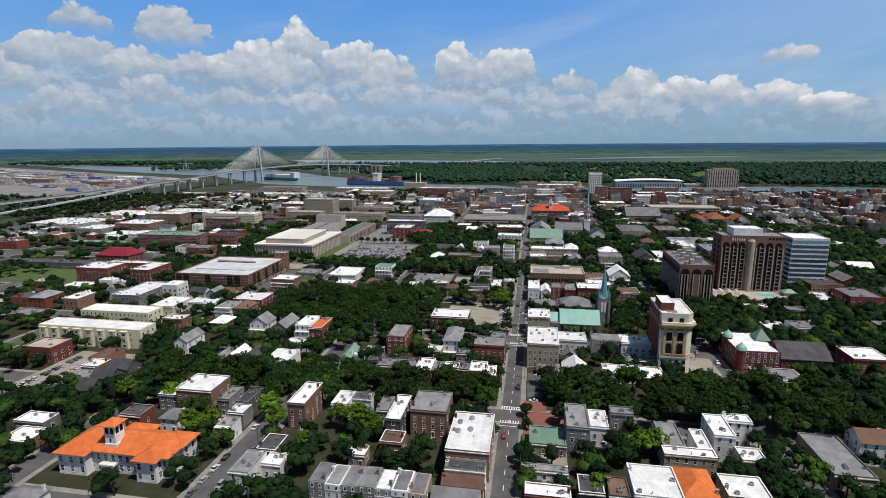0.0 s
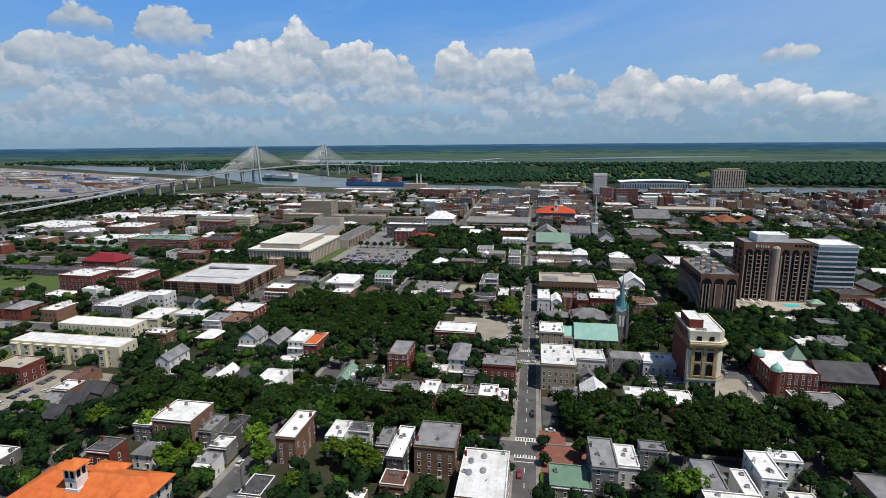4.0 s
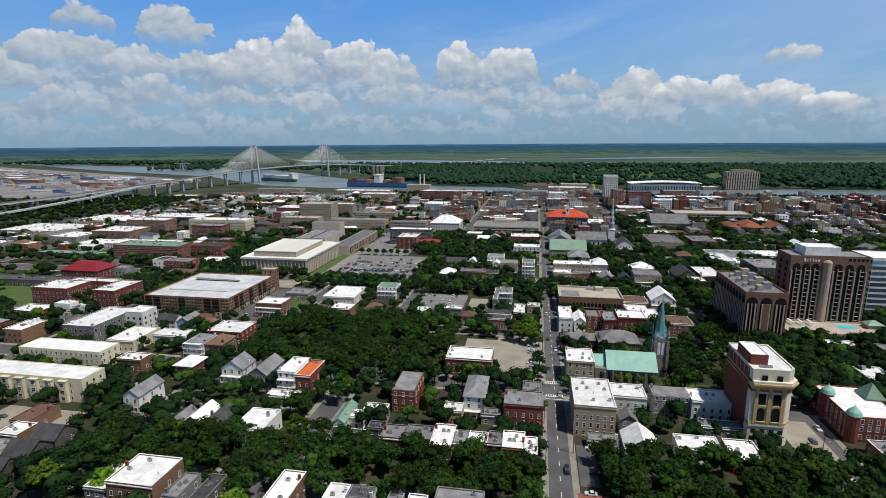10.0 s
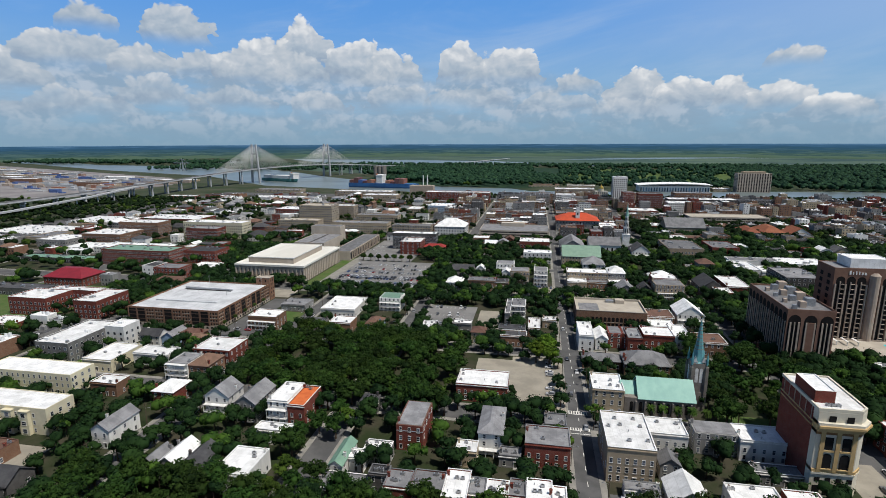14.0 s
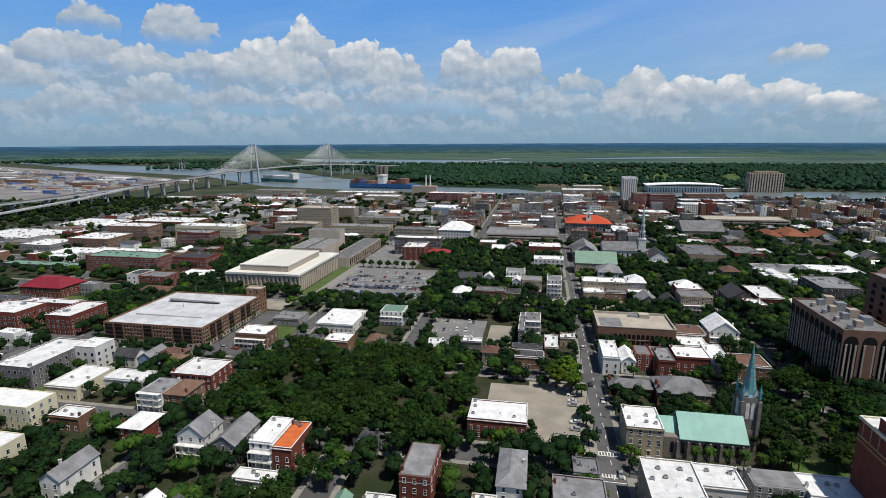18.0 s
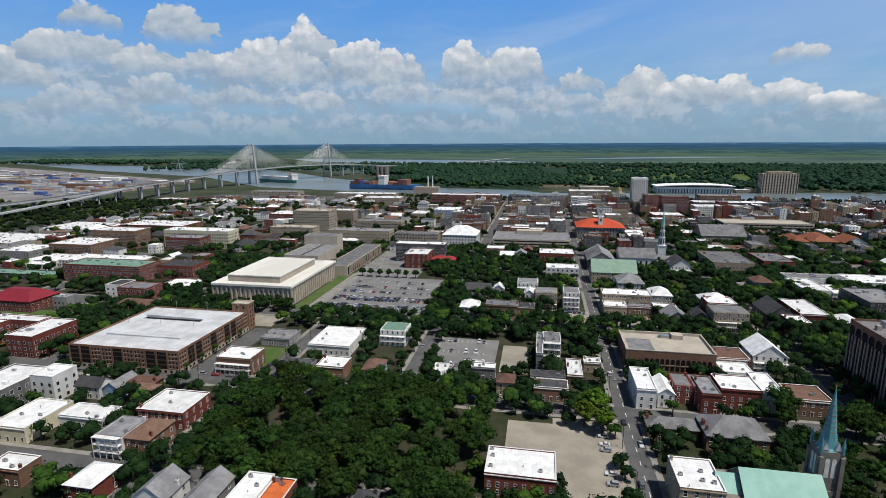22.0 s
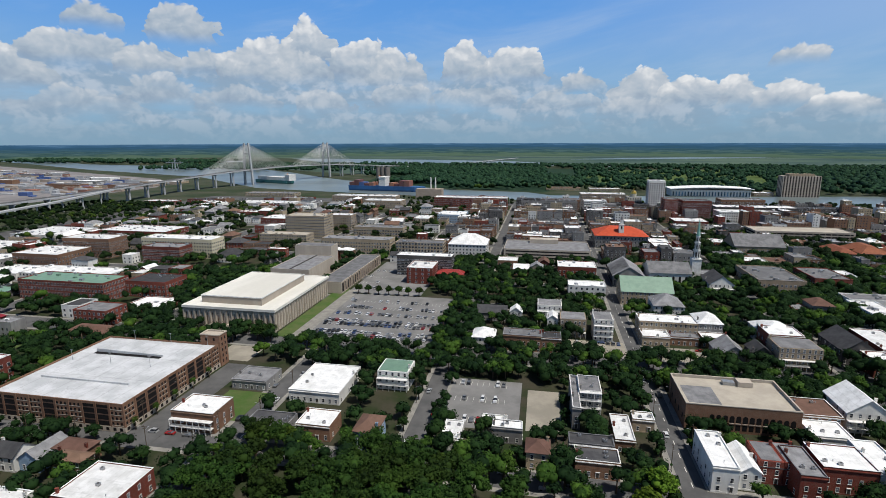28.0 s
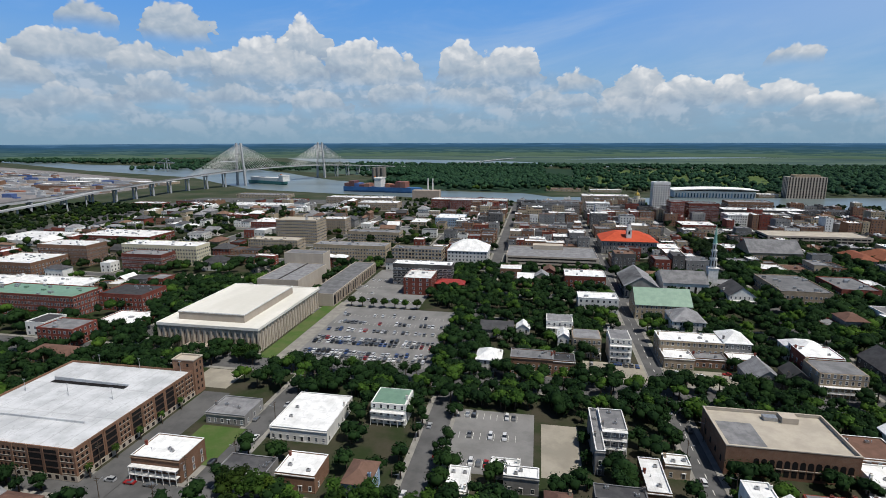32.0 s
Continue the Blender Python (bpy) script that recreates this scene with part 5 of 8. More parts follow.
ob, b = landmark("hotel_terrace", "tan concrete hotel terrace with a swimming pool", "terrace", (145.5, 206, 388.5, 412.5))
block(ob, b, 7.5, "shaft", "Rt", lip=0.8)
g = Geo()
g.box(3.6, 13.2, 1.5, 6.8, 6.75, 6.82)
part("pool", g, ["pool"], ob, "turquoise swimming pool")
g = Geo()
g.shell(19.5, 28, 2, 9, [(0, 6.7), (0, 9)])
hip(g, 19.5, 28, 2, 9, 9, 2.6, 0.6, 1)
part("pavilion", g, ["shaft", "RG"], ob, "small pavilion with a grey-green roof")
for i in range(9):
    g = Geo()
    bar(g, "s", b, b[0] + 3.5 + i * 6.6, 5.2, 2.6, 4.4, 0.06)
    part("opening", g, ["dark"], ob)
for i in range(4):
    g = Geo()
    g.box(b[0] + 2 + i * 5.5, b[0] + 3.2 + i * 5.5, 2, 9, 8.8, 9.1)
    part("pergola_beam", g, ["trim"], ob)
    g = Geo()
    g.box(b[0] + 2.4 + i * 5.5, b[0] + 2.8 + i * 5.5, 2.2, 2.6, 6.7, 8.8)
    part("pergola_post", g, ["trim"], ob)

ob, b = landmark("office_building", "white office block with blue-grey glass bands", "office", (212, 238, 437, 462))
block(ob, b, 44, "trim", "Rw")
for i in range(11):
    for s in "sw":
        u, w_ = ((b[0] + b[1]) / 2, b[1] - b[0] - 0.5) if s == "s" else ((b[2] + b[3]) / 2, b[3] - b[2] - 0.5)
        g = Geo()
        bar(g, s, b, u, w_, 2.4 + i * 3.75, 4.7 + i * 3.75, 0.08)
        part("window_band", g, ["tint"], ob)
ob = simple_building(221, 243, 420, 455, 12, "b", "d", storey=3.2, kind="hotel_annex")

# lodge hall: red brick sides, cream and golden front
bx = (80, 95.5, 270, 297)
ob, b = landmark("lodge_hall", "tall lodge hall of red brick with a golden terracotta front", "hall", bx)
cut = 2.6


def octo(o, z):
    return [(b[0] - o, b[2] - o, z), (b[1] - cut + o * 0.4, b[2] - o, z), (b[1] + o, b[2] + cut - o * 0.4, z), (b[1] + o, b[3] + o, z), (b[0] - o, b[3] + o, z)]


g = Geo()
g.chain([octo(0, 0), octo(0, 31.5), octo(0.25, 31.5), octo(0.25, 32.6), octo(-0.4, 32.6), octo(-0.4, 32.0)], [0, 0, 1, 1, 1, 1])
part("wall", g, ["r", "creamstone"], ob)
g = Geo()
g.chain([octo(-0.42, 32.0), octo(-0.42, 32.1)])
part("roof", g, ["Rw"], ob, "white flat roof")


def front(o, z):
    return [(b[0] - 0.02, b[2] - o, z), (b[1] - cut + o * 0.4, b[2] - o, z), (b[1] + o, b[2] + cut - o * 0.4, z), (b[1] + o, b[3] - 9, z), (b[1] - 1, b[3] - 9, z), (b[1] - 1, b[2] + 3, z), (b[0] - 0.02, b[2] + 3, z)]


for name, z0, z1, o, mt in (("base_course", 0, 8.6, 0.45, "creamstone"), ("belt", 8.6, 9.3, 0.8, "creamstone"), ("balcony", 9.3, 10.4, 0.7, "goldstone"), ("front", 9.3, 24.6, 0.3, "creamstone"),
                            ("cornice", 23.4, 24.6, 0.6, "terracotta"), ("cornice", 24.6, 26.2, 1.2, "goldstone"), ("cornice", 26.2, 27.0, 2.1, "goldstone"), ("parapet", 27.0, 27.9, 1.6, "creamstone"), ("attic", 26.7, 31.4, 0.3, "creamstone")):
    g = Geo()
    g.chain([front(o, z0), front(o, z1)])
    part(name, g, [mt], ob)
for i in range(6):
    g = Geo()
    bar(g, "w", b, b[2] + 4.2 + i * 4.1, 0.3, 26.5, 31.2, 0.15)
    part("strip", g, ["shaft"], ob)
for z in (24.6, 26.2):
    g = Geo()
    g.box(b[0] - 0.3, b[0] + 0.02, b[2] + 3, b[3], z, z + 0.4)
    part("string_course", g, ["goldstone"], ob)
fb = (b[0], b[1] + 0.4, b[2] - 0.45, b[3])
for u in (b[0] + 4.2, b[0] + 9.6):
    opening(ob, "window", oblong(u, 28, 2.2, 2.2), "s", fb, 0.06, "dark")
    opening(ob, "window", arch(u, 10.8, 2.9, 5.6, 8), "s", fb, 0.06, "dark")
    opening(ob, "window", oblong(u, 17.8, 2.7, 4.6), "s", fb, 0.06, "dark")
    g = Geo()
    bar(g, "s", fb, u, 3.6, 17.0, 17.6, 0.35)
    part("sill", g, ["goldstone"], ob)
    g = Geo()
    bar(g, "s", fb, u, 3.6, 10.4, 10.8, 0.5)
    part("sill", g, ["goldstone"], ob)
for u in (b[0] + 2.1, b[0] + 6.9, b[0] + 11.7):
    g = Geo()
    bar(g, "s", fb, u, 1.3, 9.4, 24.4, 0.4)
    part("pilaster", g, ["goldstone"], ob)
for i in range(4):
    u = b[0] + 2.2 + i * 3.3
    opening(ob, "window", oblong(u, 5.6, 1.7, 1.7), "s", fb, 0.06, "dark")
    opening(ob, "shopfront", oblong(u, 0.6, 2.3, 3.6), "s", fb, 0.06, "dark")
for i in range(5):
    for k in range(3):
        opening(ob, "window", oblong(b[2] + 5 + k * 5 + 2, 5 + i * 5.2, 1.3, 2.2), "e", b, 0.5 if i < 1 else 0.06, "dark")
g = Geo()
g.shell(b[0] + 0.6, b[0] + 7, b[2] + 5, b[2] + 19, [(0, 32), (0, 36.5), (-0.3, 36.5), (-0.3, 36.1)], [0, 1, 1])
part("penthouse", g, ["r", "Rw"], ob, "brick rooftop house")
for i in range(3):
    part("air_conditioner", rooftop_unit(), [], ob, at=(b[0] + 4 + i * 1.6, b[2] + 3, 32.1))

# church with verdigris roof and open spire
bx = (26, 55.4, 315, 331.5)
ob, b = landmark("church", "grey stone church with verdigris copper roof and blue-green spire", "church", bx)
g = Geo()
g.shell(*b, [(0.15, 0), (0.15, 0.8), (0, 0.8), (0, 8.5)])
part("wall", g, ["greystone"], ob)
g = Geo()
gable(g, b[0] + 6, b[1], b[2], b[3], 8.5, 6.6, 0.5, "x")
part("roof", g, ["RT", "greystone"], ob, "verdigris copper nave roof")
g = Geo()
gable(g, b[0] - 1, b[0] + 5.5, b[2] + 3.5, b[3] - 3.5, 8.5, 4.2, 0.3, "x")
part("chancel_roof", g, ["RT", "greystone"], ob)
for i in range(7):
    u = b[0] + 3 + i * 3.85
    opening(ob, "window", arch(u, 2.2, 1.3, 4.6), "s", b, 0.06, "dark")
    g = Geo()
    bar(g, "s", b, u + 1.92, 0.8, 0, 7.2, 0.9)
    part("buttress", g, ["greystone"], ob)
tx, ty = b[1] + 3.2, 4.6
g = Geo()
g.shell(tx - 3.3, tx + 3.3, ty - 3.3, ty + 3.3, [(0.3, 0), (0.3, 9), (0, 9), (0, 22.5)])
part("tower", g, ["greystone"], ob, "square grey stone tower")
tb = (tx - 3.3, tx + 3.3, ty - 3.3, ty + 3.3)
for s in "swe":
    for dv in (-0.95, 0.95):
        opening(ob, "louvre", arch((tx if s == "s" else ty) + dv, 13.6, 1.3, 6.8), s, tb, 0.06, "trim", "pale pointed belfry louvre")
    for dv in (-3.0, 3.0):
        g = Geo()
        bar(g, s, tb, (tx if s == "s" else ty) + dv, 1.0, 0, 21, 0.7)
        part("buttress", g, ["greystone"], ob)
for sx in (-1, 1):
    for sy in (-1, 1):
        g = Geo()
        g.drum(tx + sx * 3.1, ty + sy * 3.1, 22, 24.4, 0.55, 0.5, 6)
        g.drum(tx + sx * 3.1, ty + sy * 3.1, 24.4, 28, 0.6, 0.02, 6)
        part("pinnacle", g, ["rust"], ob)
g = Geo()
rings = [[(tx + r * math.cos(6.283 * i / 8 + 0.39), ty + r * math.sin(6.283 * i / 8 + 0.39), z) for i in range(8)]
         for r, z in ((3.3, 22.5), (2.7, 23.2), (2.0, 28), (1.9, 28.2), (1.25, 33.5), (0.75, 37.5), (0.25, 41.5), (0.08, 43))]
g.chain(rings)
part("spire", g, ["rust"], ob, "blue-green copper spire")
for i in range(9):
    g = Geo()
    r = 2.35 - i * 0.21
    g.drum(tx, ty, 25 + i * 1.75, 25.25 + i * 1.75, r + 0.05, r - 0.02, 8, start=0.39)
    part("band", g, ["greystone"], ob)
g = Geo()
g.beam((tx, ty, 42.6), (tx, ty, 44.2), 0.12, 0.12)
g.beam((tx - 0.5, ty, 43.6), (tx + 0.5, ty, 43.6), 0.12, 0.12)
part("cross", g, ["gold"], ob)
for s_ in (-1.8, 1.8):
    g = Geo()
    gable(g, tx + s_ - 0.9, tx + s_ + 0.9, ty - 3.0, ty - 1.8, 23, 2.6, 0.05, "y")
    part("lucarne", g, ["trim", "trim"], ob)
house(12, 25.6, 314, 331, 12, "f", "t", "w", 2, kind="parish_hall", units=4, win=(1.1, 2.0), storey=4)

# hall with tan parapet over arcaded brick
bx = (12.5, 56.5, 427, 455.5)
ob, b = landmark("brick_hall", "brown brick hall with arched windows and a tan walled roof deck", "building", bx)
g = Geo()
g.shell(*b, [(0, 0), (0, 11.6), (0.12, 11.6), (0.12, 12.0), (-0.5, 12.0), (-0.5, 10.6)], [0, 1, 1, 1, 2, 2])
part("wall", g, ["b", "beige", "Rt"], ob)
for i in range(13):
    u = b[0] + 10.5 + i * 2.55
    opening(ob, "window", arch(u, 4.6, 1.9, 3.1), "s", b, 0.05, "dark")
    opening(ob, "window", oblong(u, 1.2, 1.8, 2.4), "s", b, 0.05, "dark")
    g = Geo()
    bar(g, "s", b, u, 2.1, 4.1, 4.4, 0.25)
    part("sill", g, ["shaft"], ob)
for i in range(4):
    opening(ob, "window", oblong(b[2] + 4 + i * 6, 3, 1.6, 2.4), "w", b, 0.05, "dark")
g = Geo()
g.shell(b[0] + 27, b[0] + 33, b[3] - 7, b[3] - 2, [(0, 10.7), (0, 13.0), (-0.2, 13.0)])
part("stair_house", g, ["beige"], ob)
g = Geo()
g.shell(b[0] + 21, b[0] + 26, b[3] - 6, b[3] - 3, [(0, 10.7), (0, 12.2), (-0.2, 12.2)])
part("roof_plant", g, ["metal"], ob)
g = Geo()
g.box(b[0] + 2, b[0] + 15, b[2] + 3, b[3] - 9, 10.61, 10.66)
part("roof_patch", g, ["Rg"], ob, "grey patch of worn roofing")

# four-storey stone-fronted house on the street corner
house(12.4, 29, 265, 291, 14, "f", "t", "w", 2, kind="corner_building", step=2.35, win=(1.0, 1.9), storey=3.5, units=7, chimneys=0, sides="sw")

# parking garage
bx = (-283, -216.5, 381, 447)
ob, b = landmark("parking_garage", "brown brick parking garage with open bays and a pale top deck", "garage", bx)
g = Geo()
g.shell(*b, [(0, 0), (0, 13.0), (-0.35, 13.0), (-0.35, 12.1)], [0, 0, 0, 1])
g.m[-1] = 1
part("wall", g, ["b", "deck"], ob)
g = Geo()
g.shell(*b, [(0.1, 0), (0.1, 2.4), (0.02, 2.4)])
part("base_course", g, ["beige"], ob)
# bays and small openings are near-black sheets painting the shade inside
for s, lo, hi, plan in (("s", b[0], b[1], "DDWWDWWDDC"), ("e", b[2], b[3], "CDDWDWDDWC")):
    cell = (hi - lo) / len(plan)
    for i, c_ in enumerate(plan):
        u = lo + cell * (i + 0.5)
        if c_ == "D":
            opening(ob, "open_bay", oblong(u, 2.6, cell - 1.2, 9.3), s, b, 0.06, "dark", "tall bay of the car decks, inner shade painted as a black sheet")
            for k in range(3):
                g = Geo()
                bar(g, s, b, u, cell - 1.2, 4.6 + k * 2.7, 5.15 + k * 2.7, 0.12)
                part("spandrel", g, ["darkbeam"], ob)
        else:
            for k in range(4):
                for c in range(3):
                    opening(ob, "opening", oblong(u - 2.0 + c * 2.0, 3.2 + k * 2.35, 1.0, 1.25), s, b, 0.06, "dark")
                g = Geo()
                bar(g, s, b, u, 5.6, 2.98 + k * 2.35, 3.16 + k * 2.35, 0.14)
                part("sill", g, ["beige"], ob)
        for c in (-1.6, 1.6):
            opening(ob, "street_opening", oblong(u + c, 0.5, 1.5, 1.5), s, b, 0.14, "dark")
        g = Geo()
        bar(g, s, b, u - cell / 2 + 0.35, 0.7, 2.4, 13.0, 0.25)
        part("pier", g, ["b"], ob)
# thin black slab on the deck painted as the shaded ramp slot
g = Geo()
g.box(b[0] + 9, b[1] - 19, b[3] - 21, b[3] - 18.5, 12.11, 12.16)
part("ramp_opening", g, ["dark"], ob, "ramp slot in the deck, its shade painted black")
g = Geo()
g.solid([(b[0] + 9, b[3] - 18.4, 12.1), (b[1] - 19, b[3] - 18.4, 12.1), (b[1] - 19, b[3] - 18.0, 12.1), (b[0] + 9, b[3] - 18.0, 12.1)],
        [(b[0] + 9, b[3] - 18.4, 13.8), (b[1] - 19, b[3] - 18.4, 13.0), (b[1] - 19, b[3] - 18.0, 13.0), (b[0] + 9, b[3] - 18.0, 13.8)])
part("ramp_wall", g, ["deck"], ob)
g = Geo()
g.box(b[0] + 8, b[1] - 12, b[2] + 17, b[2] + 17.5, 12.1, 13.0)
part("ramp_wall", g, ["deck"], ob)
for i in range(6):
    g = Geo()
    x, y = b[0] + 6 + i * 11, b[3] - 1.2 if i % 2 else b[3] - 30
    g.drum(x, y, 12.1, 17.5, 0.12, 0.08, 6)
    g.box(x - 0.7, x + 0.7, y - 0.15, y + 0.15, 17.4, 17.6)
    part("deck_lamp", g, ["metal"], ob)
ob, b = landmark("stair_tower", "brown brick stair tower at the garage corner", "tower", (-227, -215.8, 447.2, 454))
g = Geo()
g.shell(*b, [(0, 0), (0, 17.5), (0.25, 17.5), (0.25, 18), (-0.4, 18), (-0.4, 17.2)], [0, 1, 1, 1, 1])
part("wall", g, ["b", "beige"], ob)
for i in range(5):
    for k in range(2):
        opening(ob, "window", oblong(b[0] + 3.3 + k * 4.6, 2 + i * 3.1, 1.2, 1.6), "s", b, 0.05, "dark")
        opening(ob, "window", oblong(b[2] + 2 + k * 2.8, 2 + i * 3.1, 1.0, 1.6), "e", b, 0.05, "dark")

# civic arena and theatre
bx = (-277, -212, 499, 584)
ob, b = landmark("arena", "beige concrete arena with tall arched colonnade", "arena", bx)
g = Geo()
g.shell(b[0] + 0.75, b[1] - 0.75, b[2] + 0.75, b[3] - 0.75, [(0, 0), (0, 13.6)])
part("wall", g, ["beige"], ob)
g = Geo()
g.shell(*b, [(0, 13.4), (0.3, 13.4), (0.3, 15.0), (-1.0, 15.0), (-1.0, 14.6)])
part("roof", g, ["arenaroof"], ob, "pale lower roof")
g = Geo()
g.shell(b[0] + 9, b[1] - 13, b[2] + 8, b[3] - 15, [(0, 14.6), (0, 19.2), (0.3, 19.2), (0.3, 19.9), (-0.4, 19.9), (-0.4, 19.5)], [0, 1, 1, 1, 2])
part("upper_roof", g, ["arenawall", "trim", "arenaroof"], ob, "raised white roof of the arena hall")
for s, lo, hi, n in (("s", b[0], b[1], 17), ("e", b[2], b[3], 22)):
    ib = (b[0] + 0.75, b[1] - 0.75, b[2] + 0.75, b[3] - 0.75)
    ob_ = (b[0] + 0.9, b[1] - 0.9, b[2] + 0.9, b[3] - 0.9)
    for i in range(n):
        u, cell = lo + (hi - lo) * (i + 0.5) / n, (hi - lo) / n
        g = Geo()
        bar(g, s, ib, u, 0.5, 1.6, 10.6, 0.06)
        part("window_strip", g, ["darkbeam"], ob)
        g = Geo()
        bar(g, s, ob_, lo + cell * i + 0.35, 0.9, 0, 13.5, 0.8)
        part("column", g, ["arenawall"], ob)
        # spandrels that turn the bay into a round arch
        g = Geo()
        r_ = (cell - 0.9) / 2
        ends = [(u + r_ * math.cos(math.pi * k / 8), 10.8 + r_ * math.sin(math.pi * k / 8)) for k in range(9)]
        for (u0, z0), (u1, z1) in zip(ends, ends[1:]):
            plate(g, [(u1, z1), (u0, z0), (u0, 13.5), (u1, 13.5)], s, ob_, 0.5)
        part("arch", g, ["arenawall"], ob)
g = Geo()
g.shell(b[0] + 20, b[0] + 34, b[2] - 4, b[2] + 1.5, [(0, 0), (0, 3.2), (0.3, 3.2), (0.3, 3.6)])
part("entrance_canopy", g, ["arenawall"], ob)
ob, b = landmark("theatre", "beige concrete theatre with a flat roof and fly tower", "theatre", (-270, -236, 600, 655))
block(ob, b, 15, "beige", "Rg")
g = Geo()
g.box(-0.3, 0.3, b[2] + 0.4, b[3] - 0.4, 14.5, 15.2)
part("roof_seam", g, ["darktrim"], ob)
ob, b = landmark("fly_tower", "tall beige concrete fly tower", "tower", (-275, -239, 655.3, 671))
block(ob, b, 23.5, "beige", "Rg")
ob, b = landmark("theatre_foyer", "low beige colonnaded foyer wing", "foyer", (-222.5, -203, 588, 690))
block(ob, b, 9.5, "beige", "Rg")
# near-black sheets paint the shade behind the colonnade
for i in range(18):
    opening(ob, "bay", oblong(b[2] + 3 + i * 5.5, 1, 3.6, 7), "e", b, 0.06, "dark")
    g = Geo()
    bar(g, "e", b, b[2] + 5.8 + i * 5.5, 0.7, 0, 9.3, 0.9)
    part("column", g, ["shaft"], ob)

# school with orange tile roofs
RECTS += [(-163, -112, 143, 170)]
ob = thing("school", "pale stucco schoolhouse with orange tile roofs and a white tower", "school", -136, 156, 0.16)
eave = 8.6
WINGS = (("main_wing", (-20, 22.4, -7.2, 7.6), 4.4), ("west_wing", (-20.6, -9, -10.6, 5), 3.6), ("east_wing", (11.6, 19.6, -10.4, 3), 3.0), ("rear_wing", (-6.5, 4, 2, 11.2), 3.4), ("rear_wing", (-19.5, -11.5, 0, 9.2), 3.0), ("end_pavilion", (14.5, 23.0, -0.2, 8.4), 3.2))
for name, q, up in WINGS:
    g = Geo()
    g.shell(*q, [(0.1, 0), (0.1, 0.7), (0, 0.7), (0, eave)])
    w = part(name, g, ["w"], ob)
    g = Geo()
    hip(g, *q, eave + 0.05 * len(name) % 0.1, up, 1.2, 0, 0.03)
    part("roof", g, ["Ro"], w, "orange clay tile hipped roof")
    if name != "rear_wing":
        for i in range(max(2, int((q[1] - q[0]) / 3.0))):
            for z in (1.3, 5.0):
                u = q[0] + 1.5 + i * (q[1] - q[0] - 3.0) / max(1, int((q[1] - q[0]) / 3.0) - 1)
                window(w, "s", u, z, *q, 1.3, 2.3, "trim", False)
        for i in range(3 if name == "east_wing" else 2 if name == "end_pavilion" else 0):
            for z in (1.3, 5.0):
                window(w, "e", q[2] + 2.2 + i * 3.8, z, *q, 1.3, 2.3, "trim", False)
tb = (-3.7, 0.7, -6.0, -1.6)
g = Geo()
g.shell(*tb, [(0.25, 4), (0.25, 11), (0, 11.2), (0, 14), (0.1, 14), (0.1, 14.25), (0, 14.25), (0, 18.3)])
part("tower", g, ["w"], ob, "white stucco bell tower")
g = Geo()
hip(g, *tb, 18.3, 2.4, 1.1)
part("tower_roof", g, ["Ro"], ob)
g = Geo()
g.drum(-1.5, -3.8, 20.5, 22.2, 0.09, 0.03, 6)
part("finial", g, ["metal"], ob)
for s in "sew":
    for dv in (-1.0, 1.0):
        opening(ob, "opening", arch((-1.5 if s == "s" else -3.8) + dv, 14.9, 1.3, 2.6), s, tb, 0.05, "dark")
opening(ob, "opening", oblong(-1.5, 11.6, 0.7, 1.6), "s", tb, 0.05, "dark")
g = Geo()
g.shell(-4.4, 1.4, -9.4, -7.25, [(0, 4.0), (0.25, 4.0), (0.25, 4.7), (0, 4.7)])
part("porch_roof", g, ["trim"], ob, "white entrance porch")
for u in (-4.0, -2.4, -0.6, 1.0):
    g = Geo()
    g.drum(u, -9.0, 0, 4, 0.25, 0.22, 8)
    part("column", g, ["trim"], ob)

# red brick college hall with corner turrets
bx = (121, 142, 279, 308)
ob, b = landmark("college_hall", "red brick college hall with white roof and verdigris turrets", "college", bx)
block(ob, b, 11, "r", "Rw")
for (x, y, big) in ((122.5, 298.5, 0), (122.8, 279.5, 0)):
    x, y = x - 131.5, y - 293.5
    g = Geo()
    g.drum(x, y, 0, 11.6, 2.4, 2.4, 12)
    part("turret", g, ["r"], ob)
    g = Geo()
    rings = [[(x + r * math.cos(6.283 * i / 12), y + r * math.sin(6.283 * i / 12), z) for i in range(12)] for r, z in ((2.9, 11.6), (2.8, 12.0), (2.3, 13.2), (1.1, 14.4), (0.15, 15.4), (0.05, 16.2))]
    g.chain(rings)
    part("turret_roof", g, ["RT"], ob, "verdigris copper cap")
g = Geo()
hip(g, 4.5, 11.5, 2, 10, 11, 6.0, 0.4, 0, 0.0)
part("pyramid_roof", g, ["RG"], ob, "grey-green pyramid roof")
for i in range(7):
    for z in (1.4, 5.0, 8.0):
        window(ob, "s", b[0] + 2 + i * 2.9, z, *b, 1.1, 1.9, "trim", False)
for i in range(8):
    for z in (1.4, 5.0, 8.0):
        window(ob, "w", b[2] + 2 + i * 3.4, z, *b, 1.1, 1.9, "trim", False)
simple_building(142.4, 166, 279, 299, 8, "r", "d", form="g", kind="college_annex", sides="sw", step=2.6)

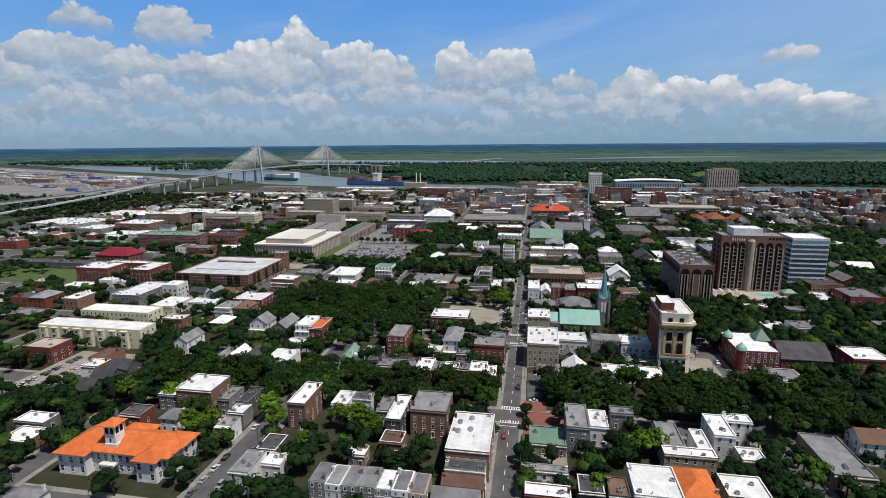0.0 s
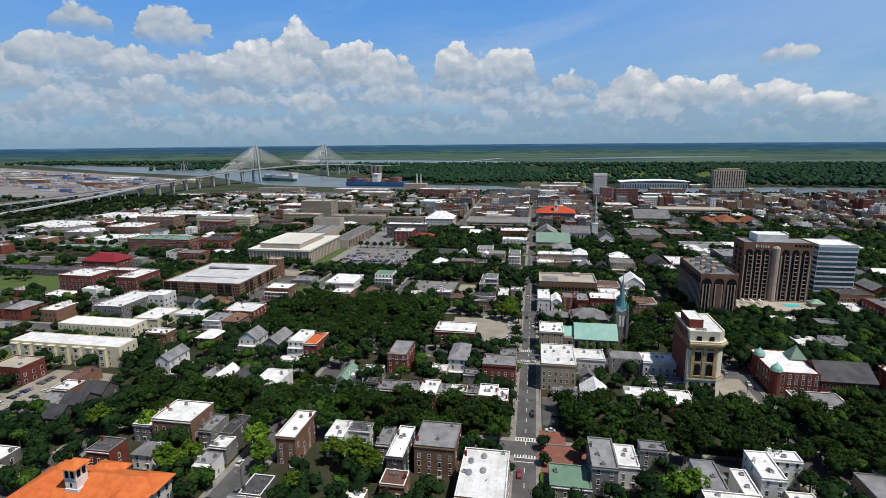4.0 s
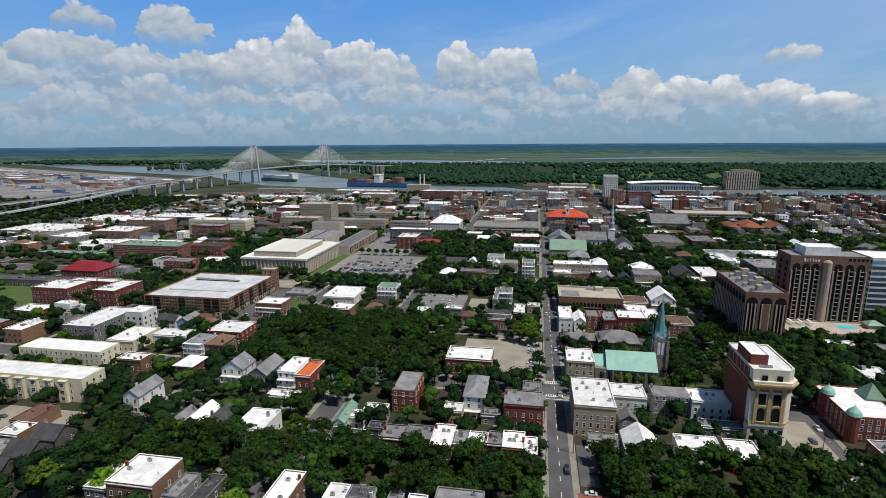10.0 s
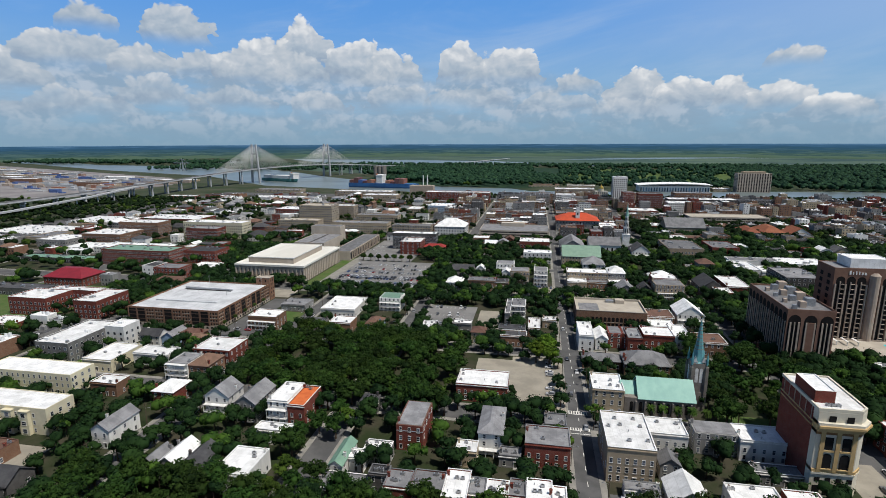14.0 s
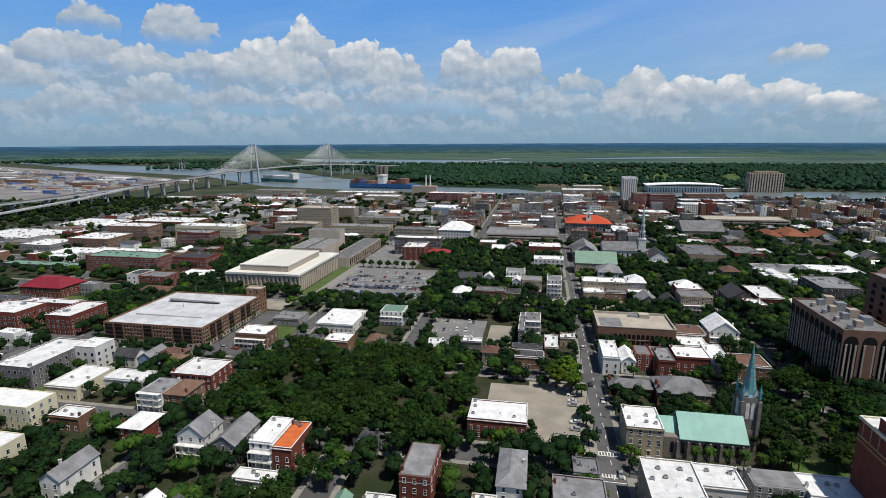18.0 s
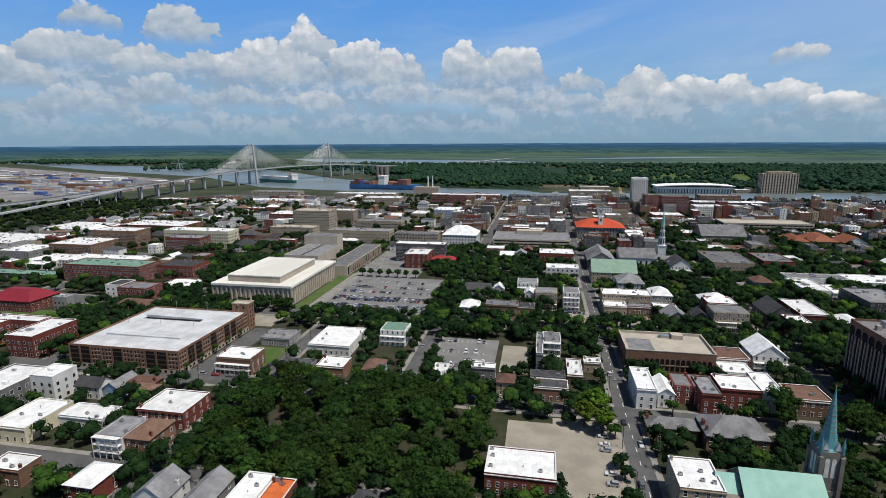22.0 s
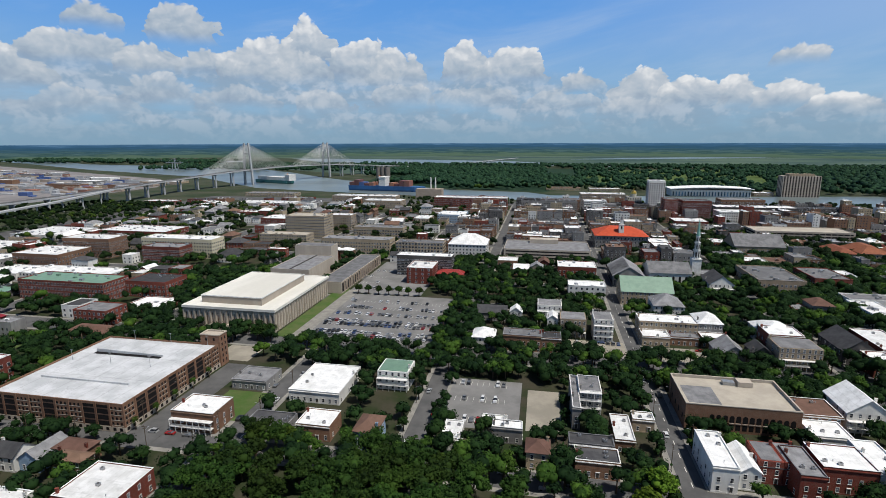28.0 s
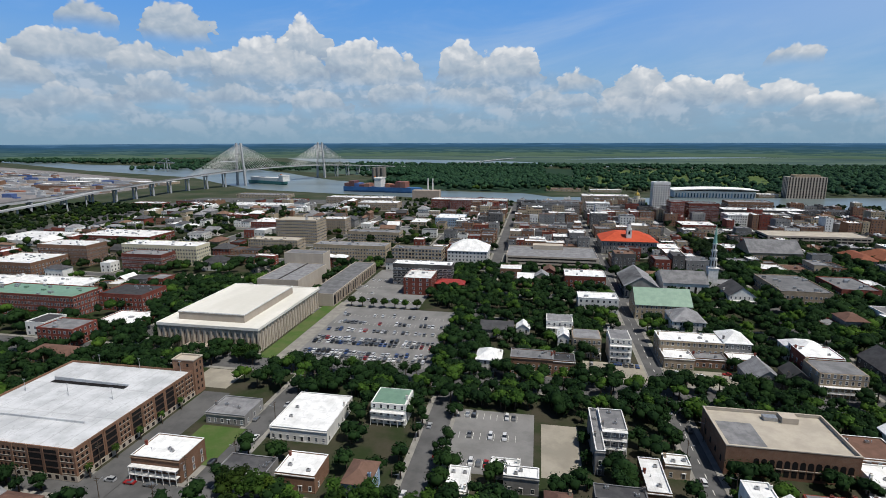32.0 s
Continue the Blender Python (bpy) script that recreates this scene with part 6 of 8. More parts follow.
# cream apartments with bay fronts
for (x0, x1, y0, y1, h, bayed) in ((-283, -213, 255.5, 269, 12, 1), (-284, -233, 287, 301, 11, 0)):
    ob, b = landmark("apartment_building", "long cream stucco apartment building with white flat roof", "apartments", (x0, x1, y0, y1))
    block(ob, b, h, "y", "Rw", lip=0.3)
    n = 8 if bayed else 0
    for i in range(n):
        u = b[0] + (b[1] - b[0] - 6) * (i + 0.5) / n
        g = Geo()
        g.shell(u - 2.2, u + 2.2, b[2] - 1.5, b[2] + 0.05, [(0, 0), (0, h - 1.4), (0.25, h - 1.4), (0.25, h - 1.1)])
        w = part("bay", g, ["y"], ob)
        for k in range(3):
            window(w, "s", u, 1.1 + k * 3.5, u - 2.2, u + 2.2, b[2] - 1.5, b[2], 2.0, 1.7, "trim", False)
    for i in range(16 if bayed else 17):
        for k in range(3):
            u = b[0] + 2 + i * (b[1] - b[0] - 4) / 15
            if not (bayed and (i % 2)):
                window(ob, "s", u, 1.1 + k * 3.4, *b, 0.9, 1.6, "trim", False)
    for i in range(3):
        for k in range(3):
            window(ob, "e", b[2] + 2.6 + i * 4, 1.1 + k * 3.4, *b, 1.2, 1.6, "trim", False)

# white church with tall steeple
ob, b = landmark("steeple_church", "grey meeting house with a tall white steeple", "church", (41, 74, 659, 690))
g = Geo()
g.shell(*b, [(0, 0), (0, 10.5)])
part("wall", g, ["w"], ob)
g = Geo()
gable(g, *b, 10.5, 6.5, 0.6, "x")
part("roof", g, ["Rg", "w"], ob)
for i in range(6):
    opening(ob, "window", arch(b[0] + 4 + i * 5, 2, 1.8, 6), "s", b, 0.05, "dark")
sx, sy = 80.5 - 57.5, 675 - 674.5
g = Geo()
for x0_, z0, z1 in ((3.6, 0, 20),):
    g.shell(sx - x0_, sx + x0_, sy - x0_, sy + x0_, [(0, z0), (0, z1), (0.4, z1), (0.4, z1 + 0.6)])
part("tower", g, ["trim"], ob, "square white tower base")
for z0, z1, r0, r1 in ((20.6, 28, 2.9, 2.8), (28, 34.5, 2.3, 2.2), (34.5, 40, 1.7, 1.6)):
    g = Geo()
    g.drum(sx, sy, z0, z1, r0, r1, 8)
    g.drum(sx, sy, z1 - 0.5, z1, r0 + 0.35, r0 + 0.35, 8)
    w = part("stage", g, ["trim"], ob)
    for i in range(8):
        a = 6.283 * (i + 0.5) / 8
        q = Geo()
        q.face([(sx + (r0 + 0.03) * math.cos(a + d_), sy + (r0 + 0.03) * math.sin(a + d_), z) for d_, z in ((-0.2, z0 + 1.2), (0.2, z0 + 1.2), (0.2, z1 - 1.6), (-0.2, z1 - 1.6))])
        part("louvre", q, ["darktrim"], w)
g = Geo()
g.drum(sx, sy, 40, 55.5, 1.6, 0.05, 8)
part("spire", g, ["RT"], ob, "slender pale green spire")
simple_building(10.5, 36, 652, 690, 9, "g", "g", form="g", kind="hall")

# courthouse with red tile roof and cupola
ob, b = landmark("courthouse", "grey stone courthouse with orange-red tile roof and cupola", "courthouse", (11, 67, 809, 850))
g = Geo()
g.shell(*b, [(0, 0), (0, 14)])
part("wall", g, ["g"], ob)
g = Geo()
hip(g, *b, 14, 8, 1.2, 0, 0.2)
part("roof", g, ["redtile"], ob, "orange-red tile roof")
joined_windows(ob, *b, 14, 0, 4.5, "sw", 3.6, 1.5, 2.8)
g = Geo()
g.shell(-2.6, 2.6, -16, -10.8, [(0, 14), (0, 26), (0.3, 26), (0.3, 26.6), (-0.8, 26.6), (-0.8, 31), (-0.5, 31), (-0.5, 31.5)])
part("cupola", g, ["w"], ob, "pale stone clock cupola")
g = Geo()
g.drum(0, -13.4, 31.5, 35, 1.9, 0.9, 10)
g.drum(0, -13.4, 35, 37.8, 0.3, 0.05, 8)
part("dome", g, ["Rg"], ob)
for s in "sw":
    opening(ob, "opening", arch(0 if s == "s" else -13.4, 21, 1.8, 3.6), s, (-2.6, 2.6, -16, -10.8), 0.05, "dark")

# decks and towers of the business streets
ob, b = landmark("parking_deck", "long grey concrete parking deck", "garage", (-86, 0, 734, 785))
block(ob, b, 11, "beige", "Rg", lip=0.9)
# near-black bars paint the shade between the car decks
for k in range(3):
    g = Geo()
    bar(g, "s", b, 0, 82, 1.6 + k * 3.2, 2.9 + k * 3.2, 0.06)
    part("open_band", g, ["dark"], ob)
g = Geo()
g.shell(-18, 12, b[3] - 14, b[3] - 3, [(0, 10.2), (0, 14.5), (-0.3, 14.5)])
part("stair_house", g, ["beige"], ob)
ob, b = landmark("parking_deck", "long tan parking deck with open bands", "garage", (196, 300, 868, 905))
block(ob, b, 15, "beige", "Rt", lip=0.9)
# deck gaps drawn as near-black bars, shade painted on the wall
for k in range(4):
    for s in "sw":
        g = Geo()
        bar(g, s, b, 0, 100 if s == "s" else 34, 1.6 + k * 3.3, 3.2 + k * 3.3, 0.06)
        part("open_band", g, ["dark"], ob)
    for i in range(16):
        g = Geo()
        bar(g, "s", b, b[0] + 4 + i * 6.3, 0.6, 0, 15, 0.2)
        if k == 0:
            part("column", g, ["beige"], ob)
simple_building(127, 153, 1142, 1164, 51.5, "w", "w", step=3.6, storey=3.7, w=1.9, wh=2.3, kind="office_tower", sides="sew", mats=("dark", "trim"))
simple_building(130, 149, 1033, 1060, 32, "r", "g", step=2.6, storey=3.4, kind="office_tower", sides="sw")
simple_building(156, 196, 1036, 1062, 30, "r", "g", step=2.6, storey=3.4, kind="office_tower", sides="sw")
simple_building(19, 55, 1098, 1122, 20.5, "w", "w", step=3.0, storey=3.3, w=2.2, wh=1.4, kind="office_building", sides="sw")
simple_building(216, 330, 1078, 1110, 17, "d", "w", step=4, storey=3.6, kind="office_building", sides="sw")
simple_building(235, 300, 1120, 1150, 24, "b", "g", step=3, kind="office_building")
simple_building(200, 240, 1010, 1040, 18, "w", "w", step=3, kind="office_building")
simple_building(70, 128, 1130, 1162, 12, "d", "d", step=3, kind="office_building")
simple_building(-238, -112, 1118, 1150, 20, "r", "w", step=3, kind="warehouse", sides="s")
simple_building(-92, -52, 1100, 1135, 20, "d", "d", step=3, kind="warehouse", sides="s")
simple_building(-50, 14, 1112, 1140, 20, "b", "g", step=3, kind="hotel", sides="sw")
simple_building(20, 100, 1200, 1235, 22, "t", "w", step=3, kind="riverfront_hotel", sides="sw", base=0.0)
simple_building(340, 440, 1100, 1130, 14, "d", "d", step=3.4, kind="office_building")
for q in ((-497, -412, 577, 606, 7, "w", "w", "f"), (-620, -596, 607, 650, 9, "t", "g", "f"), (164, 207, 607, 623, 10, "w", "g", "f"), (208, 245, 599, 626, 10, "w", "w", "f"),
          (254, 278, 768, 806, 11, "t", "q", "h"), (235, 252, 769, 806, 10, "t", "q", "h"), (284, 309, 771, 798, 9, "w", "q", "g"), (145, 192, 778, 812, 13, "t", "g", "g"), (80.5, 94.4, 526, 541, 11, "w", "w", "h")):
    simple_building(*q[:7], form=q[7], sides="sw" if q[0] > 0 else "se", kind="city_building")
simple_building(-200, -160, 960, 1000, 12, "u", "w", step=3, kind="city_building")

ob, b = landmark("city_hall", "pale stone city hall with a gilded dome", "city hall", (98, 122, 1172, 1196))
block(ob, b, 20, "creamstone", "Rg")
joined_windows(ob, *b, 20, 0, 5, "sw", 3.4, 1.4, 3.0)
g = Geo()
g.drum(0, 0, 20, 25, 5, 5, 14)
part("drum", g, ["creamstone"], ob)
g = Geo()
g.chain([[(r * math.cos(6.283 * i / 14), r * math.sin(6.283 * i / 14), z) for i in range(14)] for r, z in ((5.2, 25), (4.9, 27), (3.8, 29.2), (1.6, 30.8), (0.9, 31), (0.8, 33), (0.1, 35))])
part("dome", g, ["gold"], ob, "gilded dome")

# across the river: hotel slab and exhibition hall
ob, b = landmark("riverside_hotel", "tall tan hotel slab with rows of windows", "hotel", (444, 516, 1420, 1446))
ob.location.z = -0.02
block(ob, b, 44, "beige", "Rt")
joined_windows(ob, *b, 44, 0, 3.3, "sw", 5.2, 2.6, 2.75, ("dark", "shaft"))
g = Geo()
g.shell(b[0] + 12, b[1] - 12, b[2] + 4, b[3] - 4, [(0, 43), (0, 48), (-0.4, 48)])
part("penthouse", g, ["t"], ob)
ob, b = landmark("exhibition_hall", "long white exhibition hall with a swept roof", "hall", (223, 380, 1404, 1452))
ob.location.z = 0.0
g = Geo()
g.shell(*b, [(0, 0), (0, 14)])
part("wall", g, ["w"], ob)
g = Geo()
prof = [(b[0] - 4 + (b[1] - b[0] + 8) * i / 14, 13 + 6.0 * math.sin(math.pi * (0.12 + 0.7 * i / 14))) for i in range(15)]
for (xa, za), (xb, zb) in zip(prof, prof[1:]):
    g.solid([(xa, b[2] - 6, za), (xb, b[2] - 6, zb), (xb, b[3], zb), (xa, b[3], za)], [(xa, b[2] - 6, za + 1.2), (xb, b[2] - 6, zb + 1.2), (xb, b[3], zb + 1.2), (xa, b[3], za + 1.2)], 0, True)
part("roof", g, ["Rw"], ob, "swept white roof")
for i in range(26):
    opening(ob, "window_bay", oblong(b[0] + 4 + i * 6.0, 1, 2.6, 9), "s", b, 0.2, "tint")
simple_building(396, 434, 1430, 1455, 7, "t", "w", kind="pavilion", sides="s", base=-0.02)
simple_building(-40, 40, 1500, 1530, 6, "t", "b", kind="shed", sides="s", base=0.0)
simple_building(60, 130, 1490, 1515, 6, "t", "w", kind="shed", sides="s", base=0.0)

# ---- cable-stayed bridge ----
P_L, P_R = Vector((-847, 1535, 0)), Vector((-751, 1843, 0))
axis = (P_R - P_L).normalized()
across = Vector((axis.y, -axis.x, 0))
ob = thing("bridge", "long pale concrete cable-stayed bridge on slender piers", "bridge", *P_L)
way = [(-860, 192, 18), (-740, 172, 20.2), (-617, 151, 22.4), (-500, 126, 25.4), (-446, 112, 27.3), (-383, 88, 28), (-284, 40, 29), (-214, 14, 30.5), (-150, 2, 33), (-90, 0, 36.8), (0, 0, 41), (100, 0, 43.5), (200, 0, 43.5), (323, 0, 41.5), (430, 0, 37), (560, 0, 30), (720, 0, 20), (900, 20, 10), (1300, 60, 6)]


def road_at(s):
    for (a, oa, za), (b_, ob_, zb) in zip(way, way[1:]):
        if a <= s <= b_:
            f = (s - a) / (b_ - a)
            return axis * s + across * (oa + (ob_ - oa) * f) + Vector((0, 0, za + (zb - za) * f))


ss = [w_[0] for w_ in way]
g = Geo()
loops = []
for s in ss:
    c = road_at(s)
    loops.append([c - across * 11 + Vector((0, 0, -1.7)), c + across * 11 + Vector((0, 0, -1.7)), c + across * 11 + Vector((0, 0, 0.9)), c - across * 11 + Vector((0, 0, 0.9))])
g.chain(loops)
part("deck", g, ["bridge"], ob, "pale concrete road deck")
g = Geo()
for s0, s1 in zip(ss, ss[1:]):
    c0, c1 = road_at(s0) + Vector((0, 0, 0.95)), road_at(s1) + Vector((0, 0, 0.95))
    g.face([c0 - across * 10.2, c0 + across * 10.2, c1 + across * 10.2, c1 - across * 10.2])
part("roadway", g, ["asphalt"], ob, "grey asphalt roadway")
g = Geo()
ramp_way = [road_at(-860) + across * 62 - Vector((0, 0, 12)), road_at(-700) + across * 44 - Vector((0, 0, 9)), road_at(-560) + across * 28 - Vector((0, 0, 5)), road_at(-440) + across * 14]
g.chain([[c + across * sg + Vector((0, 0, z)) for sg, z in ((-5, -1.8), (5, -1.8), (5, 0.8), (-5, 0.8))] for c in ramp_way])
part("ramp", g, ["bridge"], ob, "lower concrete slip ramp")
for c0, c1 in zip(ramp_way, ramp_way[1:]):
    for f in (0.1, 0.43, 0.76):
        c = c0.lerp(c1, f)
        g = Geo()
        g.drum(c.x, c.y, 0, c.z - 1.7, 1.5, 1.3, 8)
        part("ramp_pier", g, ["bridge"], ob)
for s in list(range(-840, -40, 56)) + list(range(400, 1250, 60)):
    c = road_at(s)
    g = Geo()
    zz_ = c.z - 2
    if zz_ < 1:
        continue
    for sd in (-1, 1):
        p_ = c + across * 5 * sd
        g.drum(p_.x, p_.y, 0, zz_, 2.2, 1.8, 8)
    g.beam(c - across * 10 + Vector((0, 0, -3.6)), c + across * 10 + Vector((0, 0, -3.6)), 3.2, 2.8)
    part("pier", g, ["bridge"], ob)
for base_, nm in ((0.0, "pylon"), (323.0, "pylon")):
    c = road_at(base_)
    for sd in (-1, 1):
        g = Geo()
        foot, kn, tip = Vector((c.x, c.y, 0)) + across * 15 * sd, c + across * 13.5 * sd, Vector((c.x, c.y, 112)) + across * 8 * sd
        g.beam(foot, kn, 5.0, 5.0)
        g.beam(kn, tip, 4.4, 4.4)
        part("pylon_leg", g, ["bridge"], ob)
    for z in (38, 84):
        g = Geo()
        wd_ = 14 if z == 38 else 9.5
        g.beam(Vector((c.x, c.y, z)) - across * wd_, Vector((c.x, c.y, z)) + across * wd_, 3.4, 4)
        part("crossbeam", g, ["bridge"], ob)
    for sd in (-1, 1):
        for i in range(1, 17):
            for dr in (-1, 1):
                e_ = road_at(base_ + dr * i * 9.6)
                g = Geo()
                g.beam(Vector((c.x, c.y, 74 + i * 2.2)) + across * 8.2 * sd, e_ + across * 10.5 * sd, 0.42, 0.42)
                part("cable", g, ["trim"], ob)

# ---- ships, quay and port ----


def ship(name, label, x, y, turn, length, beam_, depth, hull, stack, house_at, boxes):
    ob = thing(name, label, "ship", x, y, 0.05, turn)
    L, B = length / 2, beam_ / 2
    def ring_(k, z):
        return [(-L, -B * k, z), (L * 0.75, -B * k, z), (L * (0.98 if z > 1 else 0.9), 0, z), (L * 0.75, B * k, z), (-L, B * k, z)]
    g = Geo()
    g.chain([ring_(0.86, -1), ring_(1, depth * 0.3), ring_(1, depth)], [0, 0, 0])
    part("hull", g, [hull], ob)
    g = Geo()
    hx = house_at * length - L
    g.shell(hx - 8, hx + 8, -B * 0.9, B * 0.9, [(0, depth), (0, depth + stack), (0.8, depth + stack), (0.8, depth + stack + 3)])
    part("deckhouse", g, ["trim"], ob, "white deckhouse")
    g = Geo()
    g.drum(hx - 12, 0, depth, depth + stack + 5, 2.6, 2.2, 8)
    part("funnel", g, ["Ro"], ob)
    rr = random.Random(8)
    for i in range(boxes):
        bx_ = -L + 8 + i * (length - 40) / max(1, boxes)
        if abs(bx_ - hx) < 18:
            continue
        g = Geo()
        g.box(bx_ - 6, bx_ + 6, -B * 0.9, B * 0.9, depth, depth + 2.6 * rr.randint(2, 5))
        part("container", g, [rr.choice(("box_red", "box_red", "box_blue"))], ob)
    return ob


ship("container_ship", "blue container ship stacked with red and blue boxes", -415, 1425, -7, 196, 30, 12, "hull_blue", 19, 0.45, 12)
ob = ship("car_carrier", "white and green car carrier with high sides", -800, 1600, -22, 150, 26, 9, "hull_green", 14, 0.9, 0)
g = Geo()
g.shell(-66, 50, -12, 12, [(0, 9), (0, 18), (-0.5, 18)])
part("upper_hull", g, ["trim"], ob, "white upper hull")
ob = thing("quay_crane", "pale blue quay crane", "crane", -1480, 2063, 0)
for x, y in ((-9, -9), (9, -9), (-9, 9), (9, 9)):
    g = Geo()
    g.beam((x, y, 0), (x * 0.6, y * 0.6, 34), 2.2, 2.2)
    part("leg", g, ["metal"], ob)
g = Geo()
g.beam((-40, 0, 34), (34, 0, 34), 3, 3)
part("boom", g, ["metal"], ob)
g = Geo()
g.beam((0, 0, 34), (-2, 0, 52), 2, 2)
g.beam((-2, 0, 52), (-36, 0, 35), 0.8, 0.8)
g.beam((-2, 0, 52), (28, 0, 35), 0.8, 0.8)
part("mast", g, ["metal"], ob)
ob = thing("silo_tower", "cluster of grey concrete silos", "silos", -514, 1702, 0)
for i in range(6):
    g = Geo()
    g.drum(i % 3 * 13 - 13, i // 3 * 13, 0, 42, 6.4, 6.4, 14)
    part("silo", g, ["greystone"], ob)
ob = thing("power_station", "grey riverside power station with two stacks", "power station", -285, 1298, 0)
g = Geo()
g.shell(-28, 28, -11, 11, [(0, 0), (0, 18), (-0.4, 18)])
part("wall", g, ["shaft"], ob)
for x in (2, 12):
    g = Geo()
    g.drum(x, 4, 17, 42, 1.7, 1.4, 10)
    part("chimney", g, ["trim"], ob)
simple_building(-204, -108, 1108, 1132, 21, "r", "w", sides="se", kind="river_hotel", step=3.0)
simple_building(-84, 7, 1090, 1116, 20, "g", "d", sides="se", kind="office_building", step=2.8, mats=("glass", "shaft"))
ob = thing("causeway", "low pale road causeway over the marsh", "causeway", -470, 2725, 0)
g = Geo()
for i in range(6):
    f, e_ = i / 6, (i + 1) / 6
    g.beam((260 * f, 870 * f, 6), (260 * e_, 870 * e_, 6), 14, 2.0)
part("deck", g, ["bridge"], ob)
for i in range(20):
    g = Geo()
    g.box(13 * i - 6, 13 * i + 6, 43 * i - 1, 43 * i + 1, 0, 5.1)
    part("pier", g, ["bridge"], ob)
port = random.Random(4)
for i in range(34):
    x, y = port.uniform(-2900, -1080), 0
    y = port.uniform(1180, 1550) + (-x - 1080) * 0.38
    w_, d_ = port.uniform(40, 130), port.uniform(20, 50)
    ob = simple_building(x, x + w_, y, y + d_, port.uniform(6, 12), port.choice("wgtb"), port.choice("wwwg"), sides="", kind="port_shed", clutter=False, base=0.02)
g = Geo()
for i in range(430):
    x = port.uniform(-2700, -1060)
    y = port.uniform(1100, 1500) + (-x - 1060) * 0.42
    g.box(x, x + port.choice((12, 24, 48)), y, y + 2.6 * port.randint(1, 5), 0, 2.6 * port.randint(1, 3), port.choice((0, 1, 1, 1, 2, 2, 3)))
tagged(new("containers", g.mesh("containers", ["box_red", "bridge", "shaft", "box_blue"])), "stacked shipping containers on the port yard", "containers", kind="stuff")
for q in ((-690, -575, 1255, 1290, 7, "t", "g"), (-610, -500, 1095, 1135, 6, "w", "w"), (-560, -500, 1170, 1200, 7, "r", "g"), (-460, -330, 1190, 1225, 12, "t", "w"), (-790, -730, 1075, 1100, 8, "r", "w"), (-725, -670, 1110, 1135, 8, "r", "d"),
          (-600, -505, 770, 815, 9, "r", "w"), (-720, -620, 640, 700, 7, "g", "w"), (-700, -630, 740, 800, 6, "w", "w"), (-540, -455, 530, 545, 5, "d", "G"), (-520, -400, 425, 440, 6, "d", "d")):
    simple_building(*q[:5], q[5], q[6], sides="se", kind="warehouse")

# low buildings round the car park and beside the main street
house(-217.5, -206, 204, 217.6, 4.5, "f", "w", "g", 1, chimneys=0)
for i in range(3):
    house(-203, -191.5, 196.5 + i * 11.5, 207 + i * 11.5, 4.6, "g", "d", "d", 1, chimneys=0)
house(-14.2, -0.2, 158.9, 165.0, 8.8, "f", "w", "d", 1, chimneys=2)
house(-14.0, -0.3, 152.6, 158.7, 6.8, "g", "b", "b", 1)
house(-16.0, -0.8, 143.5, 152.3, 6.2, "g", "w", "g", 1)

# ---- fill of the farther blocks ----


def taken(x, y, m=0.0):
    return any(a - m < x < b + m and c - m < y < e + m for a, b, c, e in RECTS)


def clash(x0, x1, y0, y1, m=1.0):
    return any(x0 < b + m and x1 > a - m and y0 < e + m and y1 > c - m for a, b, c, e in RECTS)


def in_street(x, y, m=0.0):
    return -760 < x < 900 and 60 < y < 1245 and (any(abs(x - a) < w + m for a, w in NS) or any(abs(y - a) < w + m for a, w in EW))


RECTS += [(-243, -219, 194, 247), (-219, -204, 217, 247), (-216.5, -200, 376, 450), (-192, -112, 492, 592), (-200, -140, 592, 700), (-90, -37, 411, 457), (-26, 1, 313, 371), (-50, -26, 333, 371), (-165, -52, 311, 374), (-228, -206, 456, 480), (-216, -196, 494, 600),
          (-196, -176, 398, 424), (-560, -350, 380, 460), (66, 108, 311, 374), (60, 108, 560, 645), (12, 18, 228, 262), (112, 140, 395, 560), (-130, -60, 596, 640)]
RECTS += [(-31, 1, 499, 521), (11, 47, 499, 518), (-376, -312, 640, 655)]
